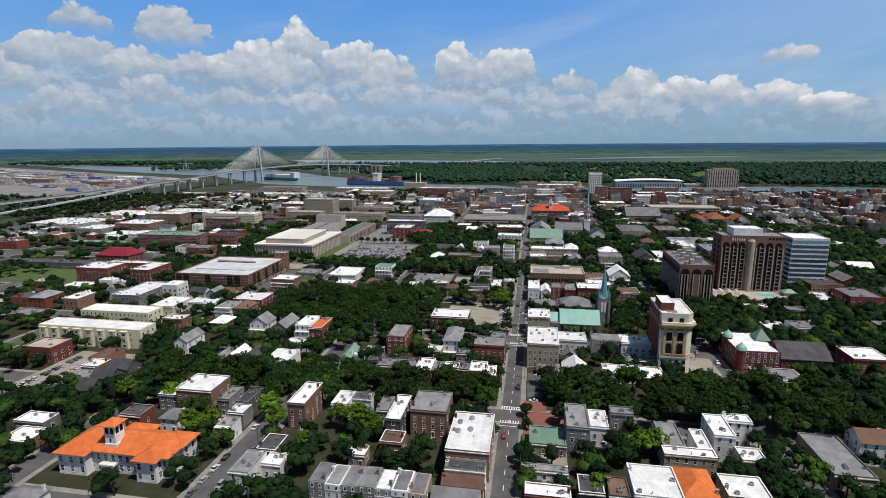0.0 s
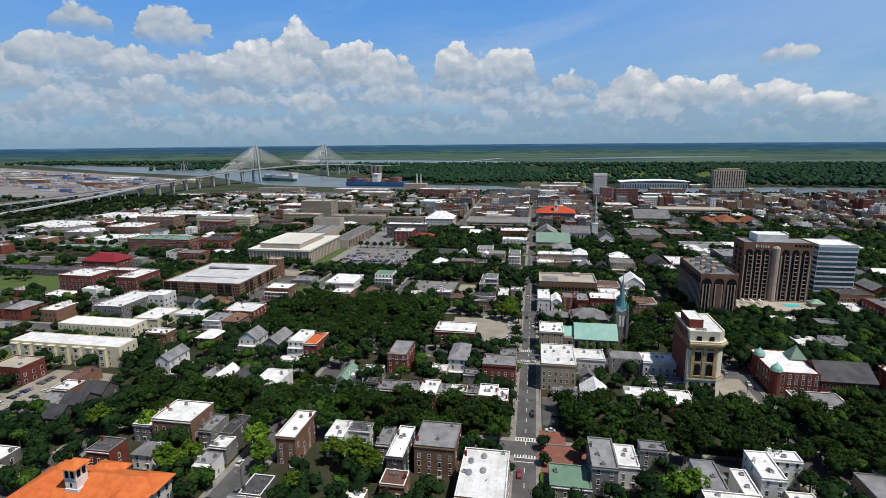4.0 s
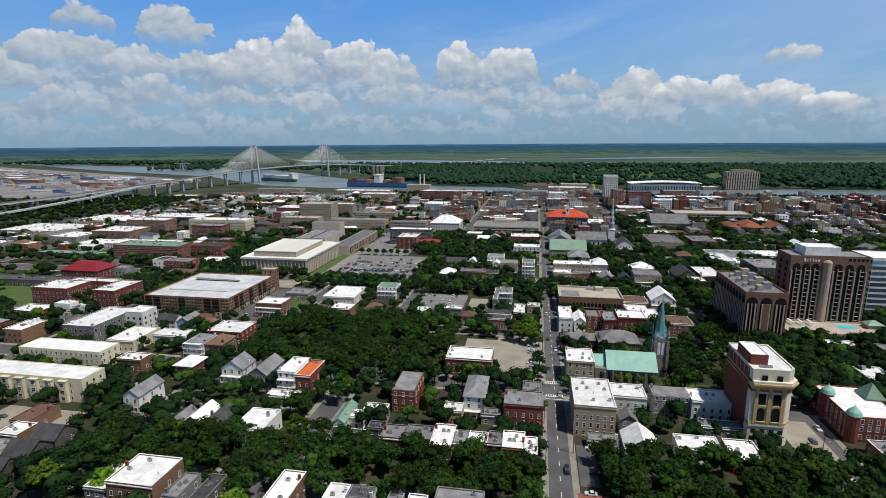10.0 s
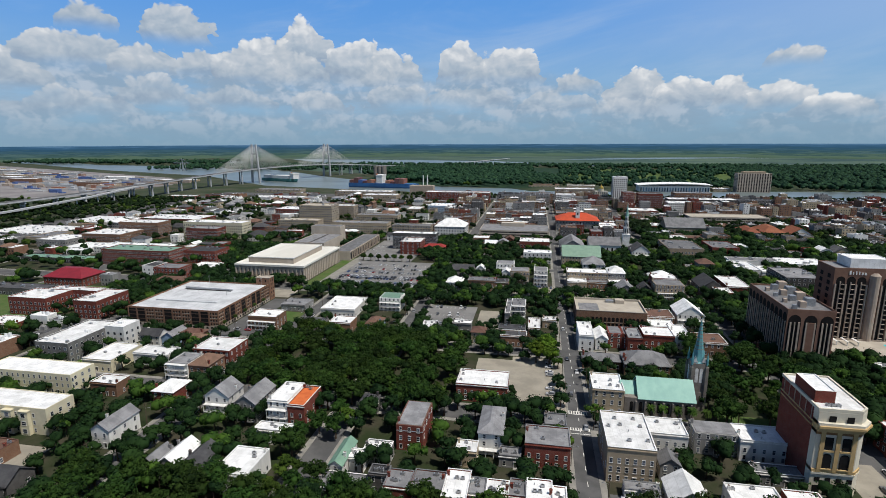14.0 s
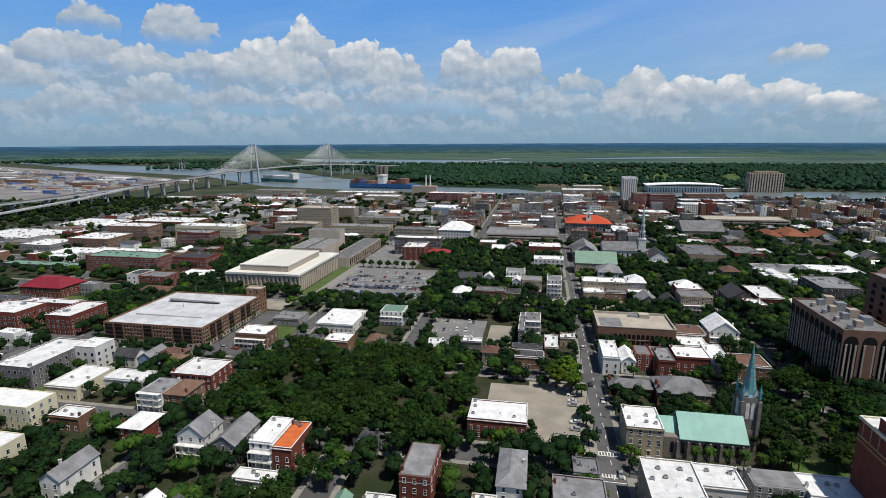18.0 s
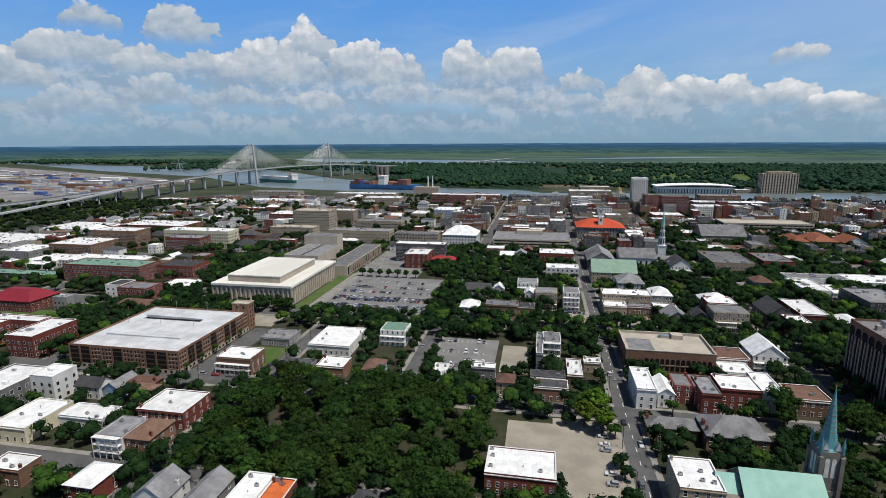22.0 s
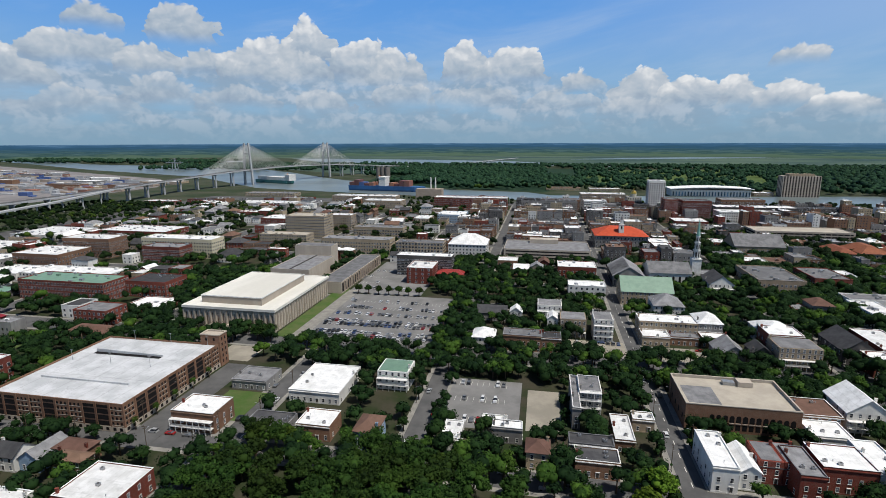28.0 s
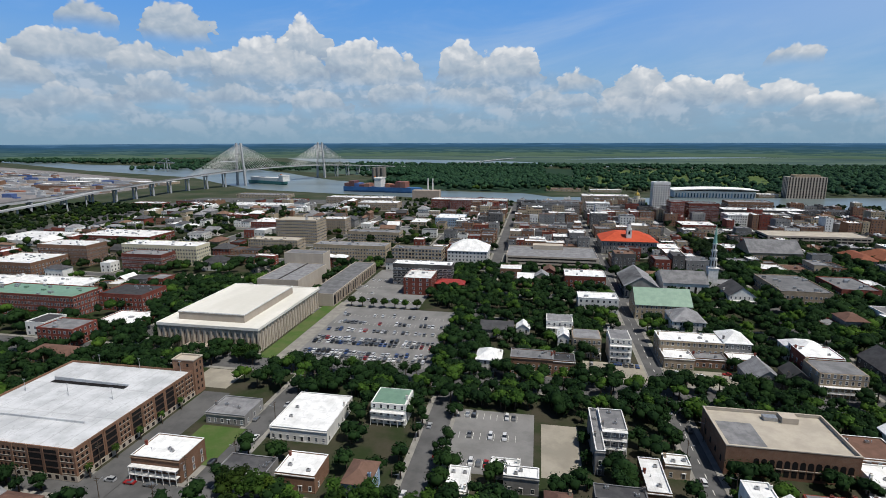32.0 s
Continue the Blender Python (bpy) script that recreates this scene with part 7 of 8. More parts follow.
# ground kept free of chance houses: gardens and groves
NOFILL = [(-92, 1, 493, 600), (11, 108, 493, 600), (-350, -284, 440, 640), (-560, -440, 440, 530), (100, 112, 493, 640)]
fill = random.Random(5)
made = 0
count_, REST = {}, []
blocks = [(a, b, c, e) for a, b in zip(NS, NS[1:]) for c, e in zip(EW, EW[1:])]
blocks.sort(key=lambda q: abs((q[0][0] + q[1][0]) / 2 - 20) * 1.1 + abs((q[2][0] + q[3][0]) / 2 - 760) * 0.8)
for (xa, wa), (xb, wb), (ya, va), (yb, vb) in blocks:
    x0, x1, y0, y1 = xa + wa + 3, xb - wb - 3, ya + va + 3, yb - vb - 3
    if y1 < 482 and -240 < (x0 + x1) / 2 < 190:
        continue
    near_town = y0 > 690 and -250 < x0 < 640
    y = y0
    while y < y1 - 8:
        dd = min(fill.uniform(14, 26) if not near_town else fill.uniform(13, 26), y1 - y)
        x = x0
        while x < x1 - 7:
            w = min(fill.uniform(10, 22) if not near_town else fill.uniform(8, 24), x1 - x)
            keep = fill.random() < ((0.88 if x0 < 330 else 0.6) if near_town else 0.28 if x0 > 100 else 0.45)
            h = fill.choice((6, 7, 8, 9, 10)) if not near_town else fill.choice((8, 9, 11, 12, 13, 15, 17) if y < 960 else (10, 12, 14, 15, 17, 19, 22))
            form = "f" if near_town or fill.random() < 0.6 else fill.choice("gh")
            wall = fill.choice("rrbbbbggwttdd" if near_town else "rrbbgwwgt")
            roof = fill.choice("wwggddddb" if near_town else "wwwggddd") if form == "f" else fill.choice("ggdbw")
            r_ = (x + 0.6, x + w - 0.6, y, y + dd - fill.uniform(2, 5))
            if keep and w > 7 and r_[3] - r_[2] > 6 and not clash(*r_) and made < 1100 and not any(r_[0] < b_ and r_[1] > a_ and r_[2] < e_ and r_[3] > c_ for a_, b_, c_, e_ in NOFILL):
                kind_ = "city_building" if near_town else "house"
                count_[kind_] = count_.get(kind_, 0) + 1
                if count_[kind_] <= (125 if kind_ == "house" else 150):
                    simple_building(*r_, h, wall, roof, sides="s" + ("e" if x < -20 else "w"), form=form, kind=kind_, clutter=near_town)
                else:
                    RECTS.append(r_)
                    REST.append((r_, h, form, wall, roof))
                made += 1
            x += w
        y += dd + (0 if near_town else fill.uniform(3, 9))

# the outermost houses, too many and too far to tell apart, joined
g = Geo()
WI, RI = "rbgwtd", ["Rw", "Rg", "Rd", "Rb"]
for (x0, x1, y0, y1), h, form, wall, roof in REST:
    wi, ri = WI.index(wall), len(WI) + {"w": 0, "g": 1, "d": 2, "b": 3}[roof]
    g.shell(x0, x1, y0, y1, [(0, 0), (0, h), (-0.4, h), (-0.4, h - 0.5)], [wi, ri, wi, ri])
    if form != "f":
        hip(g, x0, x1, y0, y1, h, min(x1 - x0, y1 - y0) * 0.28, 0.4, ri)
    else:
        for _ in range(2 + int((x1 - x0) * (y1 - y0) / 120)):
            u, v, k = fill.uniform(x0 + 1.5, x1 - 2.5), fill.uniform(y0 + 1.5, y1 - 2.5), fill.uniform(0.5, 1.4)
            g.box(u - k, u + k, v - k * 0.7, v + k, h - 0.5, h + fill.uniform(0.3, 2.2), fill.choice((wi, ri, len(WI))))
    for i in range(int((x1 - x0) / 3.4)):
        for z in range(int(h / 3.4)):
            u, v = x0 + 1.7 + i * 3.4, 1.0 + z * 3.4
            g.face([(u - 0.6, y0 - 0.05, v), (u + 0.6, y0 - 0.05, v), (u + 0.6, y0 - 0.05, v + 1.6), (u - 0.6, y0 - 0.05, v + 1.6)], len(WI) + 4)
tagged(new("outlying_houses", g.mesh("outlying_houses", list(WI) + RI + ["glass"])), "small houses with pale and dark roofs at the edge of town", "houses", kind="stuff")

# ---- trees ----


def leaf_batch(rng, centres, radii, count, size, flat=0.8, up=0.25):
    """Small tilted three-cornered leaf sprays over many lobes at once: corners and faces."""
    c, r = np.repeat(np.asarray(centres, float), count, 0), np.repeat(np.asarray(radii, float), count)[:, None]
    n = len(c)
    v = rng.normal(size=(n, 3)) + (0, 0, up)
    v /= np.linalg.norm(v, axis=1, keepdims=True)
    p_ = c + v * (1, 1, flat) * r * rng.uniform(0.84, 1.14, (n, 1))
    nrm = v + rng.normal(size=(n, 3)) * 0.38 + (0, 0, 0.15)
    nrm /= np.linalg.norm(nrm, axis=1, keepdims=True)
    a = np.cross(nrm, rng.normal(size=(n, 3)))
    a /= np.linalg.norm(a, axis=1, keepdims=True) + 1e-6
    b = np.cross(nrm, a)
    s = size * rng.uniform(0.6, 1.35, (n, 1))
    pts = np.stack([p_ - a * s, p_ + a * s * 0.7 - b * s * 0.7, p_ + a * s * 0.3 + b * s * 0.9], 1).reshape(-1, 3)
    return pts, np.arange(3 * n).reshape(-1, 3)


def lump_batch(rng, centres, radii, flat=0.75, n=6, m=4):
    """Uneven inner bodies of crowns: corners and faces."""
    c, r = np.asarray(centres, float), np.asarray(radii, float)
    k = len(c)
    th, ph = np.meshgrid(np.pi * np.arange(m + 1) / m, 2 * np.pi * np.arange(n) / n, indexing="ij")
    unit = np.stack([np.sin(th) * np.cos(ph), np.sin(th) * np.sin(ph), flat * np.cos(th)], -1).reshape(-1, 3)
    pts = (c[:, None] + unit[None] * (r[:, None] * rng.uniform(0.75, 1.0, (k, len(unit))))[:, :, None]).reshape(-1, 3)
    one = []
    for i in range(m):
        for j in range(n):
            q = (i * n + j, (i + 1) * n + j, (i + 1) * n + (j + 1) % n, i * n + (j + 1) % n)
            one += [(q[0], q[1], q[2])] if i == 0 else [(q[0], q[1], q[3])] if i == m - 1 else [(q[0], q[1], q[2]), (q[0], q[2], q[3])]
    return pts, (np.array(one)[None] + (np.arange(k) * len(unit))[:, None, None]).reshape(-1, 3)


def array_mesh(name, chunks, mats):
    """One mesh from chunks of corners, triangles and a material slot."""
    off, vs, fs, ms = 0, [], [], []
    for v, f, mt in chunks:
        vs.append(v)
        fs.append(f + off)
        ms.append(np.full(len(f), mt, np.int32))
        off += len(v)
    v, f, ms = np.concatenate(vs), np.concatenate(fs), np.concatenate(ms)
    me = bpy.data.meshes.new(name)
    me.vertices.add(len(v))
    me.vertices.foreach_set("co", v.astype(np.float32).ravel())
    me.loops.add(3 * len(f))
    me.loops.foreach_set("vertex_index", f.astype(np.int32).ravel())
    me.polygons.add(len(f))
    me.polygons.foreach_set("loop_start", np.arange(0, 3 * len(f), 3, dtype=np.int32))
    for m in mats:
        me.materials.append(M[m])
    me.polygons.foreach_set("material_index", ms)
    me.update(calc_edges=True)
    return me


def crown_parts(seed, height, spread, lobes, twigs, leaves, size, mat):
    """Big lobes on the limbs, each set with small rounded sprays of leaves."""
    rr, rng = random.Random(seed), np.random.RandomState(seed)
    pts, rad, small, small_r = [], [], [], []
    for i in range(lobes):
        a = 6.283 * i / lobes + rr.uniform(-0.4, 0.4)
        d_ = spread * rr.uniform(0.34, 0.66) if i else 0
        pts.append((d_ * math.cos(a), d_ * math.sin(a), height * rr.uniform(0.54, 0.74) + (height * 0.12 if not i else 0)))
        rad.append(spread * rr.uniform(0.34, 0.48))
    for c, r in zip(pts, rad):
        for _ in range(twigs):
            v = Vector((rr.gauss(0, 1), rr.gauss(0, 1), rr.gauss(0, 0.8) + 0.35)).normalized()
            small.append(tuple(Vector(c) + Vector((v.x, v.y, v.z * 0.85)) * r * rr.uniform(0.72, 1.04)))
            small_r.append(r * rr.uniform(0.24, 0.42))
    return array_mesh("crown", [(*lump_batch(rng, pts, np.array(rad) * 0.80), 0), (*leaf_batch(rng, small, small_r, leaves, size, up=0.5), 0)], [mat]), pts


def make_tree(seed, height, spread, mat, lobes=6, twigs=10, leaves=22, size=0.44):
    crown, pts = crown_parts(seed, height, spread, lobes, twigs, leaves, size, mat)
    tr = Geo()
    tr.drum(0, 0, -0.2, height * 0.36, 0.42, 0.30, 8)
    for c in pts:
        tr.beam((0, 0, height * 0.3), (c[0] * 0.8, c[1] * 0.8, c[2]), 0.22, 0.22)
    return tr.mesh("trunk", ["bark"]), crown


KINDS = [make_tree(100 + i, hgt, spr, m_, lobes=lb) for i, (hgt, spr, m_, lb) in enumerate(
    [(13, 7.2, "leafA", 7), (12, 6.4, "leafA", 6), (14, 7.6, "leafA", 8), (10.5, 5.4, "leafA", 6), (12, 5.8, "leafB", 7), (8.5, 4.3, "leafB", 6), (9.5, 4.8, "leafG", 6)])]
PALM = Geo()
PALM_TRUNK = Geo()
PALM_TRUNK.drum(0, 0, -0.2, 6.2, 0.22, 0.17, 8)
pr = random.Random(3)
for i in range(46):
    a, tilt = 6.283 * i / 46 + pr.uniform(-0.2, 0.2), pr.uniform(-0.6, 0.9)
    out_, mid = Vector((math.cos(a), math.sin(a), 0)), None
    sd = Vector((-math.sin(a), math.cos(a), 0)) * 0.34
    p0 = Vector((0, 0, 6.3))
    p1 = p0 + out_ * 1.1 + Vector((0, 0, 1.0 * tilt))
    p2 = p1 + out_ * 0.8 + Vector((0, 0, 0.6 * tilt - 0.7))
    PALM.face([p0 - sd * 0.2, p0 + sd * 0.2, p1 + sd, p1 - sd])
    PALM.face([p1 - sd, p1 + sd, p2 + sd * 0.3, p2 - sd * 0.3])
PALM_M, PALM_T = PALM.mesh("crown", ["leafG"]), PALM_TRUNK.mesh("trunk", ["bark"])

first_of = {}
TREES = []
tree_rnd = random.Random(21)


def tree(x, y, k, scale=1.0, z=0.1):
    lab = {4: "bright green street tree with a loose crown", 5: "small bright green yard tree", 6: "small dark green yard tree"}.get(k, "spreading live oak with a dense dark green crown")
    ob = thing("tree", lab, "tree", x, y, z, tree_rnd.uniform(0, 360), group="town trees")
    ob.scale = (scale * tree_rnd.uniform(0.92, 1.1), scale * tree_rnd.uniform(0.92, 1.1), scale * tree_rnd.uniform(0.9, 1.08))
    part("trunk", KINDS[k][0], [], ob)
    part("crown", KINDS[k][1], [], ob)
    TREES.append((x, y))


def palm(x, y, s=1.0):
    ob = thing("palm_tree", "sabal palm with a round head of fronds", "palm", x, y, 0.1, tree_rnd.uniform(0, 360), group="palms")
    ob.scale = (s, s, s)
    part("trunk", PALM_T, [], ob)
    part("crown", PALM_M, [], ob)


FARS = []      # trees of the joined woods: x, y, z, radius, height


def scatter(x0, x1, y0, y1, gap, keep=1.0, kinds=(0, 1, 2, 3), street=False, far=False, s=1.0, margin=1.8, jitter=0.4, lift=0.0, cap=None):
    """Trees on a loose grid, clear of buildings and streets."""
    nx, ny = max(1, int((x1 - x0) / gap)), max(1, int((y1 - y0) / gap))
    for i in range(nx):
        for j in range(ny):
            x = x0 + (i + 0.5 + tree_rnd.uniform(-jitter, jitter)) * (x1 - x0) / nx
            y = y0 + (j + 0.5 + tree_rnd.uniform(-jitter, jitter)) * (y1 - y0) / ny
            if tree_rnd.random() > keep or (in_street(x, y, 1.0) and not street) or taken_solid(x, y, margin):
                continue
            if abs(x - 6) < (3.4 if 456 < y < 500 else 6.0) and y < 760:
                continue
            if far or len(TREES) > 300:
                FARS.append((x, y, lift, 6.1 * s * tree_rnd.uniform(0.7, 1.25), 10.5 * s * tree_rnd.uniform(0.8, 1.2)))
            else:
                tree(x, y, tree_rnd.choice(kinds), s * tree_rnd.uniform(0.8, 1.12))


BRIGHT = [(-7, 377, 1.05), (-13, 365, 1.05), (-6, 361, 1.05), (-170, 195, 1.20), (-122, 174, 1.10), (-117, 180, 1.00), (-98, 193, 1.10), (-90, 184, 1.00), (-57, 189, 1.15), (-50, 186, 1.15), (-65, 191, 0.90), (56, 187, 1.00), (63, 192, 1.00), (38, 163, 0.80), (-72, 172, 0.80), (-149, 198, 0.90)]
SOLID = [r for r in RECTS if r not in ((-165, -52, 311, 374), (66, 108, 311, 374), (60, 108, 560, 645), (112, 140, 395, 560), (-130, -60, 596, 640), (-560, -350, 380, 460))]
CELL = {}
for r in SOLID:
    for cx in range(int(r[0] // 40) - 1, int(r[1] // 40) + 2):
        for cy in range(int(r[2] // 40) - 1, int(r[3] // 40) + 2):
            CELL.setdefault((cx, cy), []).append(r)


def taken_solid(x, y, m):
    return any(a - m < x < b + m and c - m < y < e + m for a, b, c, e in CELL.get((int(x // 40), int(y // 40)), ()))


# full bright trees that stand over the yards
for x, y, k in BRIGHT:
    tree(x, y, 4, k)
# nearest zones first: squares, tree-lined streets, yards
scatter(-163, -52, 300, 384, 9.2, 0.97, (0, 1, 2, 3, 0, 2, 6), street=True)
scatter(-178, -104, 207, 238, 8.6, 1.0, street=True, margin=0.8)
scatter(-90, -1, 207, 240, 8.4, 1.0, street=True, margin=0.8)
scatter(20, 104, 209, 249, 8.4, 1.0, street=True, margin=0.8)
scatter(66, 132, 312, 392, 9.5, 0.95, street=True)
scatter(-107, -87, 200, 384, 8.5, 0.9, (0, 1, 3, 6), street=True)
scatter(116, 180, 200, 262, 9, 0.95, margin=0.8, street=True)
scatter(-176, -104, 225, 300, 9, 0.88, (3, 4, 5, 6, 1), margin=2.2)
scatter(-90, 0, 220, 300, 8.5, 0.80, (3, 4, 5, 6), margin=2.2)
scatter(-180, -104, 135, 206, 9, 0.96, (3, 4, 4, 1, 6), margin=2.2)
scatter(-90, 0, 135, 206, 8.5, 0.88, (3, 4, 5, 6), margin=2.2)
scatter(12, 110, 140, 206, 8.5, 0.92, (3, 4, 5, 6), margin=2.2)
scatter(12, 110, 250, 300, 8, 0.72, (3, 5, 6), margin=2.0)
scatter(-176, -104, 388, 474, 10, 0.62, (3, 6, 1, 4), margin=2.2)
scatter(-90, 0, 386, 474, 9, 0.72, (3, 4, 5, 6), margin=2.2)
scatter(12, 106, 386, 474, 9, 0.80, (3, 4, 5, 6), margin=2.2)
for i in range(7):
    tree(-190 + i * 8.2, 591, 3, 0.72)
for i in range(4):
    tree(-218 + i * 2.5, 487 + (i % 2) * 3, 3, 0.9)
scatter(-196, -104, 455, 484, 9.5, 0.9, far=True, street=True)
scatter(-150, -110, 590, 700, 9.5, 0.8, far=True)
scatter(-90, -2, 372, 393, 8, 0.95, far=True, street=True)
scatter(-176, -104, 368, 388, 8, 0.5, far=True, street=True)
scatter(12, 104, 374, 390, 8.5, 0.7, far=True, street=True)
scatter(-218, -162, 110, 216, 8.5, 0.95, far=True, street=True)
scatter(-182, -163, 214, 372, 8.5, 0.85, far=True, street=True)
scatter(-235, -182, 214, 300, 9, 0.8, far=True)
scatter(-260, -204, 110, 190, 8.5, 0.9, far=True)
scatter(98, 124, 110, 258, 8.5, 0.92, far=True, street=True)
scatter(-90, -2, 296, 314, 8.5, 0.85, far=True, street=True)
scatter(14, 30, 172, 262, 8, 0.6, far=True)
scatter(-360, -284, 383, 482, 9, 0.95, far=True, street=True)
scatter(-300, -206, 452, 500, 9, 0.95, far=True, street=True)
scatter(-285, -222, 371, 379, 8, 0.7, far=True, street=True, margin=0.5, s=0.7)
scatter(-90, -37, 457, 472, 7, 0.95, far=True)
scatter(-90, -37, 398, 411, 7.5, 0.9, far=True)
scatter(-56, -53, 413, 455, 5, 0.9, far=True, s=0.42, margin=-2)
scatter(-38, -35, 408, 455, 6, 0.9, far=True, s=0.6, margin=-1)
scatter(-3, 0.2, 315, 368, 6.5, 0.4, far=True, street=True, s=0.7, margin=-6, jitter=0.2)
scatter(-48, -2, 366, 372, 7, 0.9, far=True, street=True, s=0.8, margin=-4)
scatter(-26, -22, 313, 333, 6, 0.8, far=True, street=True, s=0.6, margin=-3)
scatter(13, 76, 335, 372, 7.5, 0.9, far=True)
scatter(60, 72, 312, 336, 7, 0.9, far=True)
scatter(-3, -0.2, 128, 480, 9, 0.7, far=True, street=True, s=0.62, jitter=0.2, margin=0.8)
scatter(12, 14.5, 128, 480, 9, 0.65, far=True, street=True, s=0.58, jitter=0.2, margin=0.8)
scatter(-112, -102, 494, 600, 6.5, 0.9, far=True, street=True, s=0.8, margin=-1)
scatter(-104.5, -102.4, 388, 474, 9, 0.8, far=True, street=True, s=0.7, margin=0.5, jitter=0.2)
scatter(-91.5, -89.6, 388, 474, 9, 0.8, far=True, street=True, s=0.7, margin=-2, jitter=0.2)
scatter(-345, -285, 485, 640, 9, 0.85, far=True, street=True)
scatter(-90, -36, 484, 497, 8, 0.95, far=True, street=True)
scatter(-1, 13, 458, 497, 7, 0.95, far=True, street=True, s=0.75, jitter=0.3)
scatter(11, 60, 484, 499, 8, 0.95, far=True, street=True)
# the farther town, joined
scatter(-186, 108, 458, 502, 8.5, 0.92, street=True, far=True)
scatter(-290, -200, 452, 484, 9, 0.6, far=True)
scatter(112, 260, 300, 480, 8.5, 0.95, street=True, far=True)
scatter(-400, -190, 120, 380, 9, 0.8, far=True)
scatter(120, 300, 100, 300, 9, 0.9, far=True)
scatter(-130, 110, 500, 720, 8.5, 0.9, far=True, margin=1.0, street=True)
scatter(110, 420, 300, 900, 9, 0.97, far=True, margin=0.4, street=True, s=1.25)
scatter(420, 1100, 300, 1230, 12, 0.9, far=True, margin=1.0, s=1.15)
scatter(-420, -190, 480, 760, 9.5, 0.7, far=True, margin=1.2)
scatter(-760, -420, 330, 720, 12, 0.6, far=True, s=1.1)
scatter(-900, -420, 720, 1080, 12, 0.72, far=True, s=1.1)
scatter(-1500, -900, 500, 1000, 17, 0.5, far=True, s=1.2)
scatter(-420, -100, 720, 1250, 11, 0.5, far=True)
scatter(-100, 420, 720, 1230, 11, 0.4, far=True)
# woods on the island and the far shore
scatter(-640, -40, 1890, 2400, 22, 0.85, far=True, s=2.0)
scatter(-450, 60, 1620, 1900, 18, 0.85, far=True, s=1.8)
scatter(60, 800, 1640, 2650, 26, 0.42, far=True, s=1.9)
scatter(660, 2000, 1480, 2500, 24, 0.88, far=True, s=2.1)
scatter(-1700, -700, 2100, 2520, 30, 0.6, far=True, s=2.0)
scatter(-3000, -1700, 2560, 2860, 36, 0.8, far=True, s=2.4)
scatter(-300, 640, 1470, 1660, 20, 0.6, far=True, s=1.7, margin=6)
scatter(-520, -300, 1600, 1700, 18, 0.9, far=True, s=1.7, margin=6)
scatter(640, 2000, 1440, 1500, 22, 0.9, far=True, s=2.0)
scatter(-1500, 2400, 2480, 2640, 26, 0.8, far=True, s=2.0)


def woods(name, rows, label, seed, mats=("leafF", "bark", "leafG")):
    rr, rng = random.Random(seed), np.random.RandomState(seed)
    lobes = {}
    g = Geo()
    for x, y, z, r, h in rows:
        dist = math.hypot(x, y)
        mt = 2 if rr.random() < 0.14 else 0
        tier = 0 if dist < 620 else 1 if dist < 900 else 2 if dist < 1300 else 3
        for _ in range((6, 4, 3, 3)[tier]):
            out_ = rr.uniform(0.0, 0.72) * r
            t = rr.uniform(0, 6.28)
            lobes.setdefault((tier, mt), []).append((x + out_ * math.cos(t), y + out_ * math.sin(t), z + h * (0.70 - 0.26 * out_ / r + rr.uniform(-0.07, 0.05)),
                                                     r * (rr.uniform(0.36, 0.54) if tier == 0 else rr.uniform(0.42, 0.62))))
        if tier == 0:
            g.drum(x, y, z - 0.2, z + h * 0.5, 0.35, 0.25, 5, 1)
    chunks = []
    for (tier, mt), q in sorted(lobes.items()):
        q = np.array(q)
        chunks.append((*lump_batch(rng, q[:, :3], q[:, 3] * (0.9 if tier == 0 else 1.0), 0.82, 6 if tier < 2 else 5, 3), mt))
        if tier < 3:
            chunks.append((*leaf_batch(rng, q[:, :3], q[:, 3], (26, 16, 6)[tier], (0.55, 0.8, 1.1)[tier]), mt))
    if g.v:
        tri = [(f[0], f[i], f[i + 1]) for f in g.f for i in range(1, len(f) - 1)]
        chunks.append((np.array([tuple(v) for v in g.v]), np.array(tri), 1))
    tagged(new(name, array_mesh(name, chunks, mats)), label, "trees", kind="stuff")


woods("street_trees", [f for f in FARS if math.hypot(f[0], f[1]) < 800], "dark green oaks along streets and in yards", 1)
woods("town_trees", [f for f in FARS if 800 <= math.hypot(f[0], f[1]) < 1500], "dark green trees between distant roofs", 2)
woods("far_woods", [(f[0], f[1], f[2], f[3] * 1.3, f[4] * 0.95) for f in FARS if math.hypot(f[0], f[1]) >= 1500], "dense dark woods across the river", 3, ("leafW", "bark", "leafW"))

for x, y in ((36, 309.5), (41, 310), (47, 309.5), (53, 310), (58.5, 309.5), (63, 310.5), (69, 311), (73, 314)):
    palm(x, y, 1.15)
for i in range(5):
    palm(-214.2, 384 + i * 12.5, 0.8)
    palm(-212 + i * 0.2, 372 - i * 0.1 - i * 9, 0.7)

# ---- cars ----


def car_geo(g, paint, van=False):
    """Body, cabin and glass of a saloon or van, nose towards +y, on wheels of 0.32 m."""
    w, l = 0.9, 2.2
    hh = 1.05 if van else 0.88
    g.chain([[(-w, -l, 0.32), (w, -l, 0.32), (w, l, 0.32), (-w, l, 0.32)], [(-w, -l, 0.62), (w, -l, 0.62), (w, l - 0.1, 0.62), (-w, l - 0.1, 0.62)],
             [(-w + 0.05, -l + 0.08, hh), (w - 0.05, -l + 0.08, hh), (w - 0.05, l - 0.25, hh - 0.08), (-w + 0.05, l - 0.25, hh - 0.08)]])
    return g


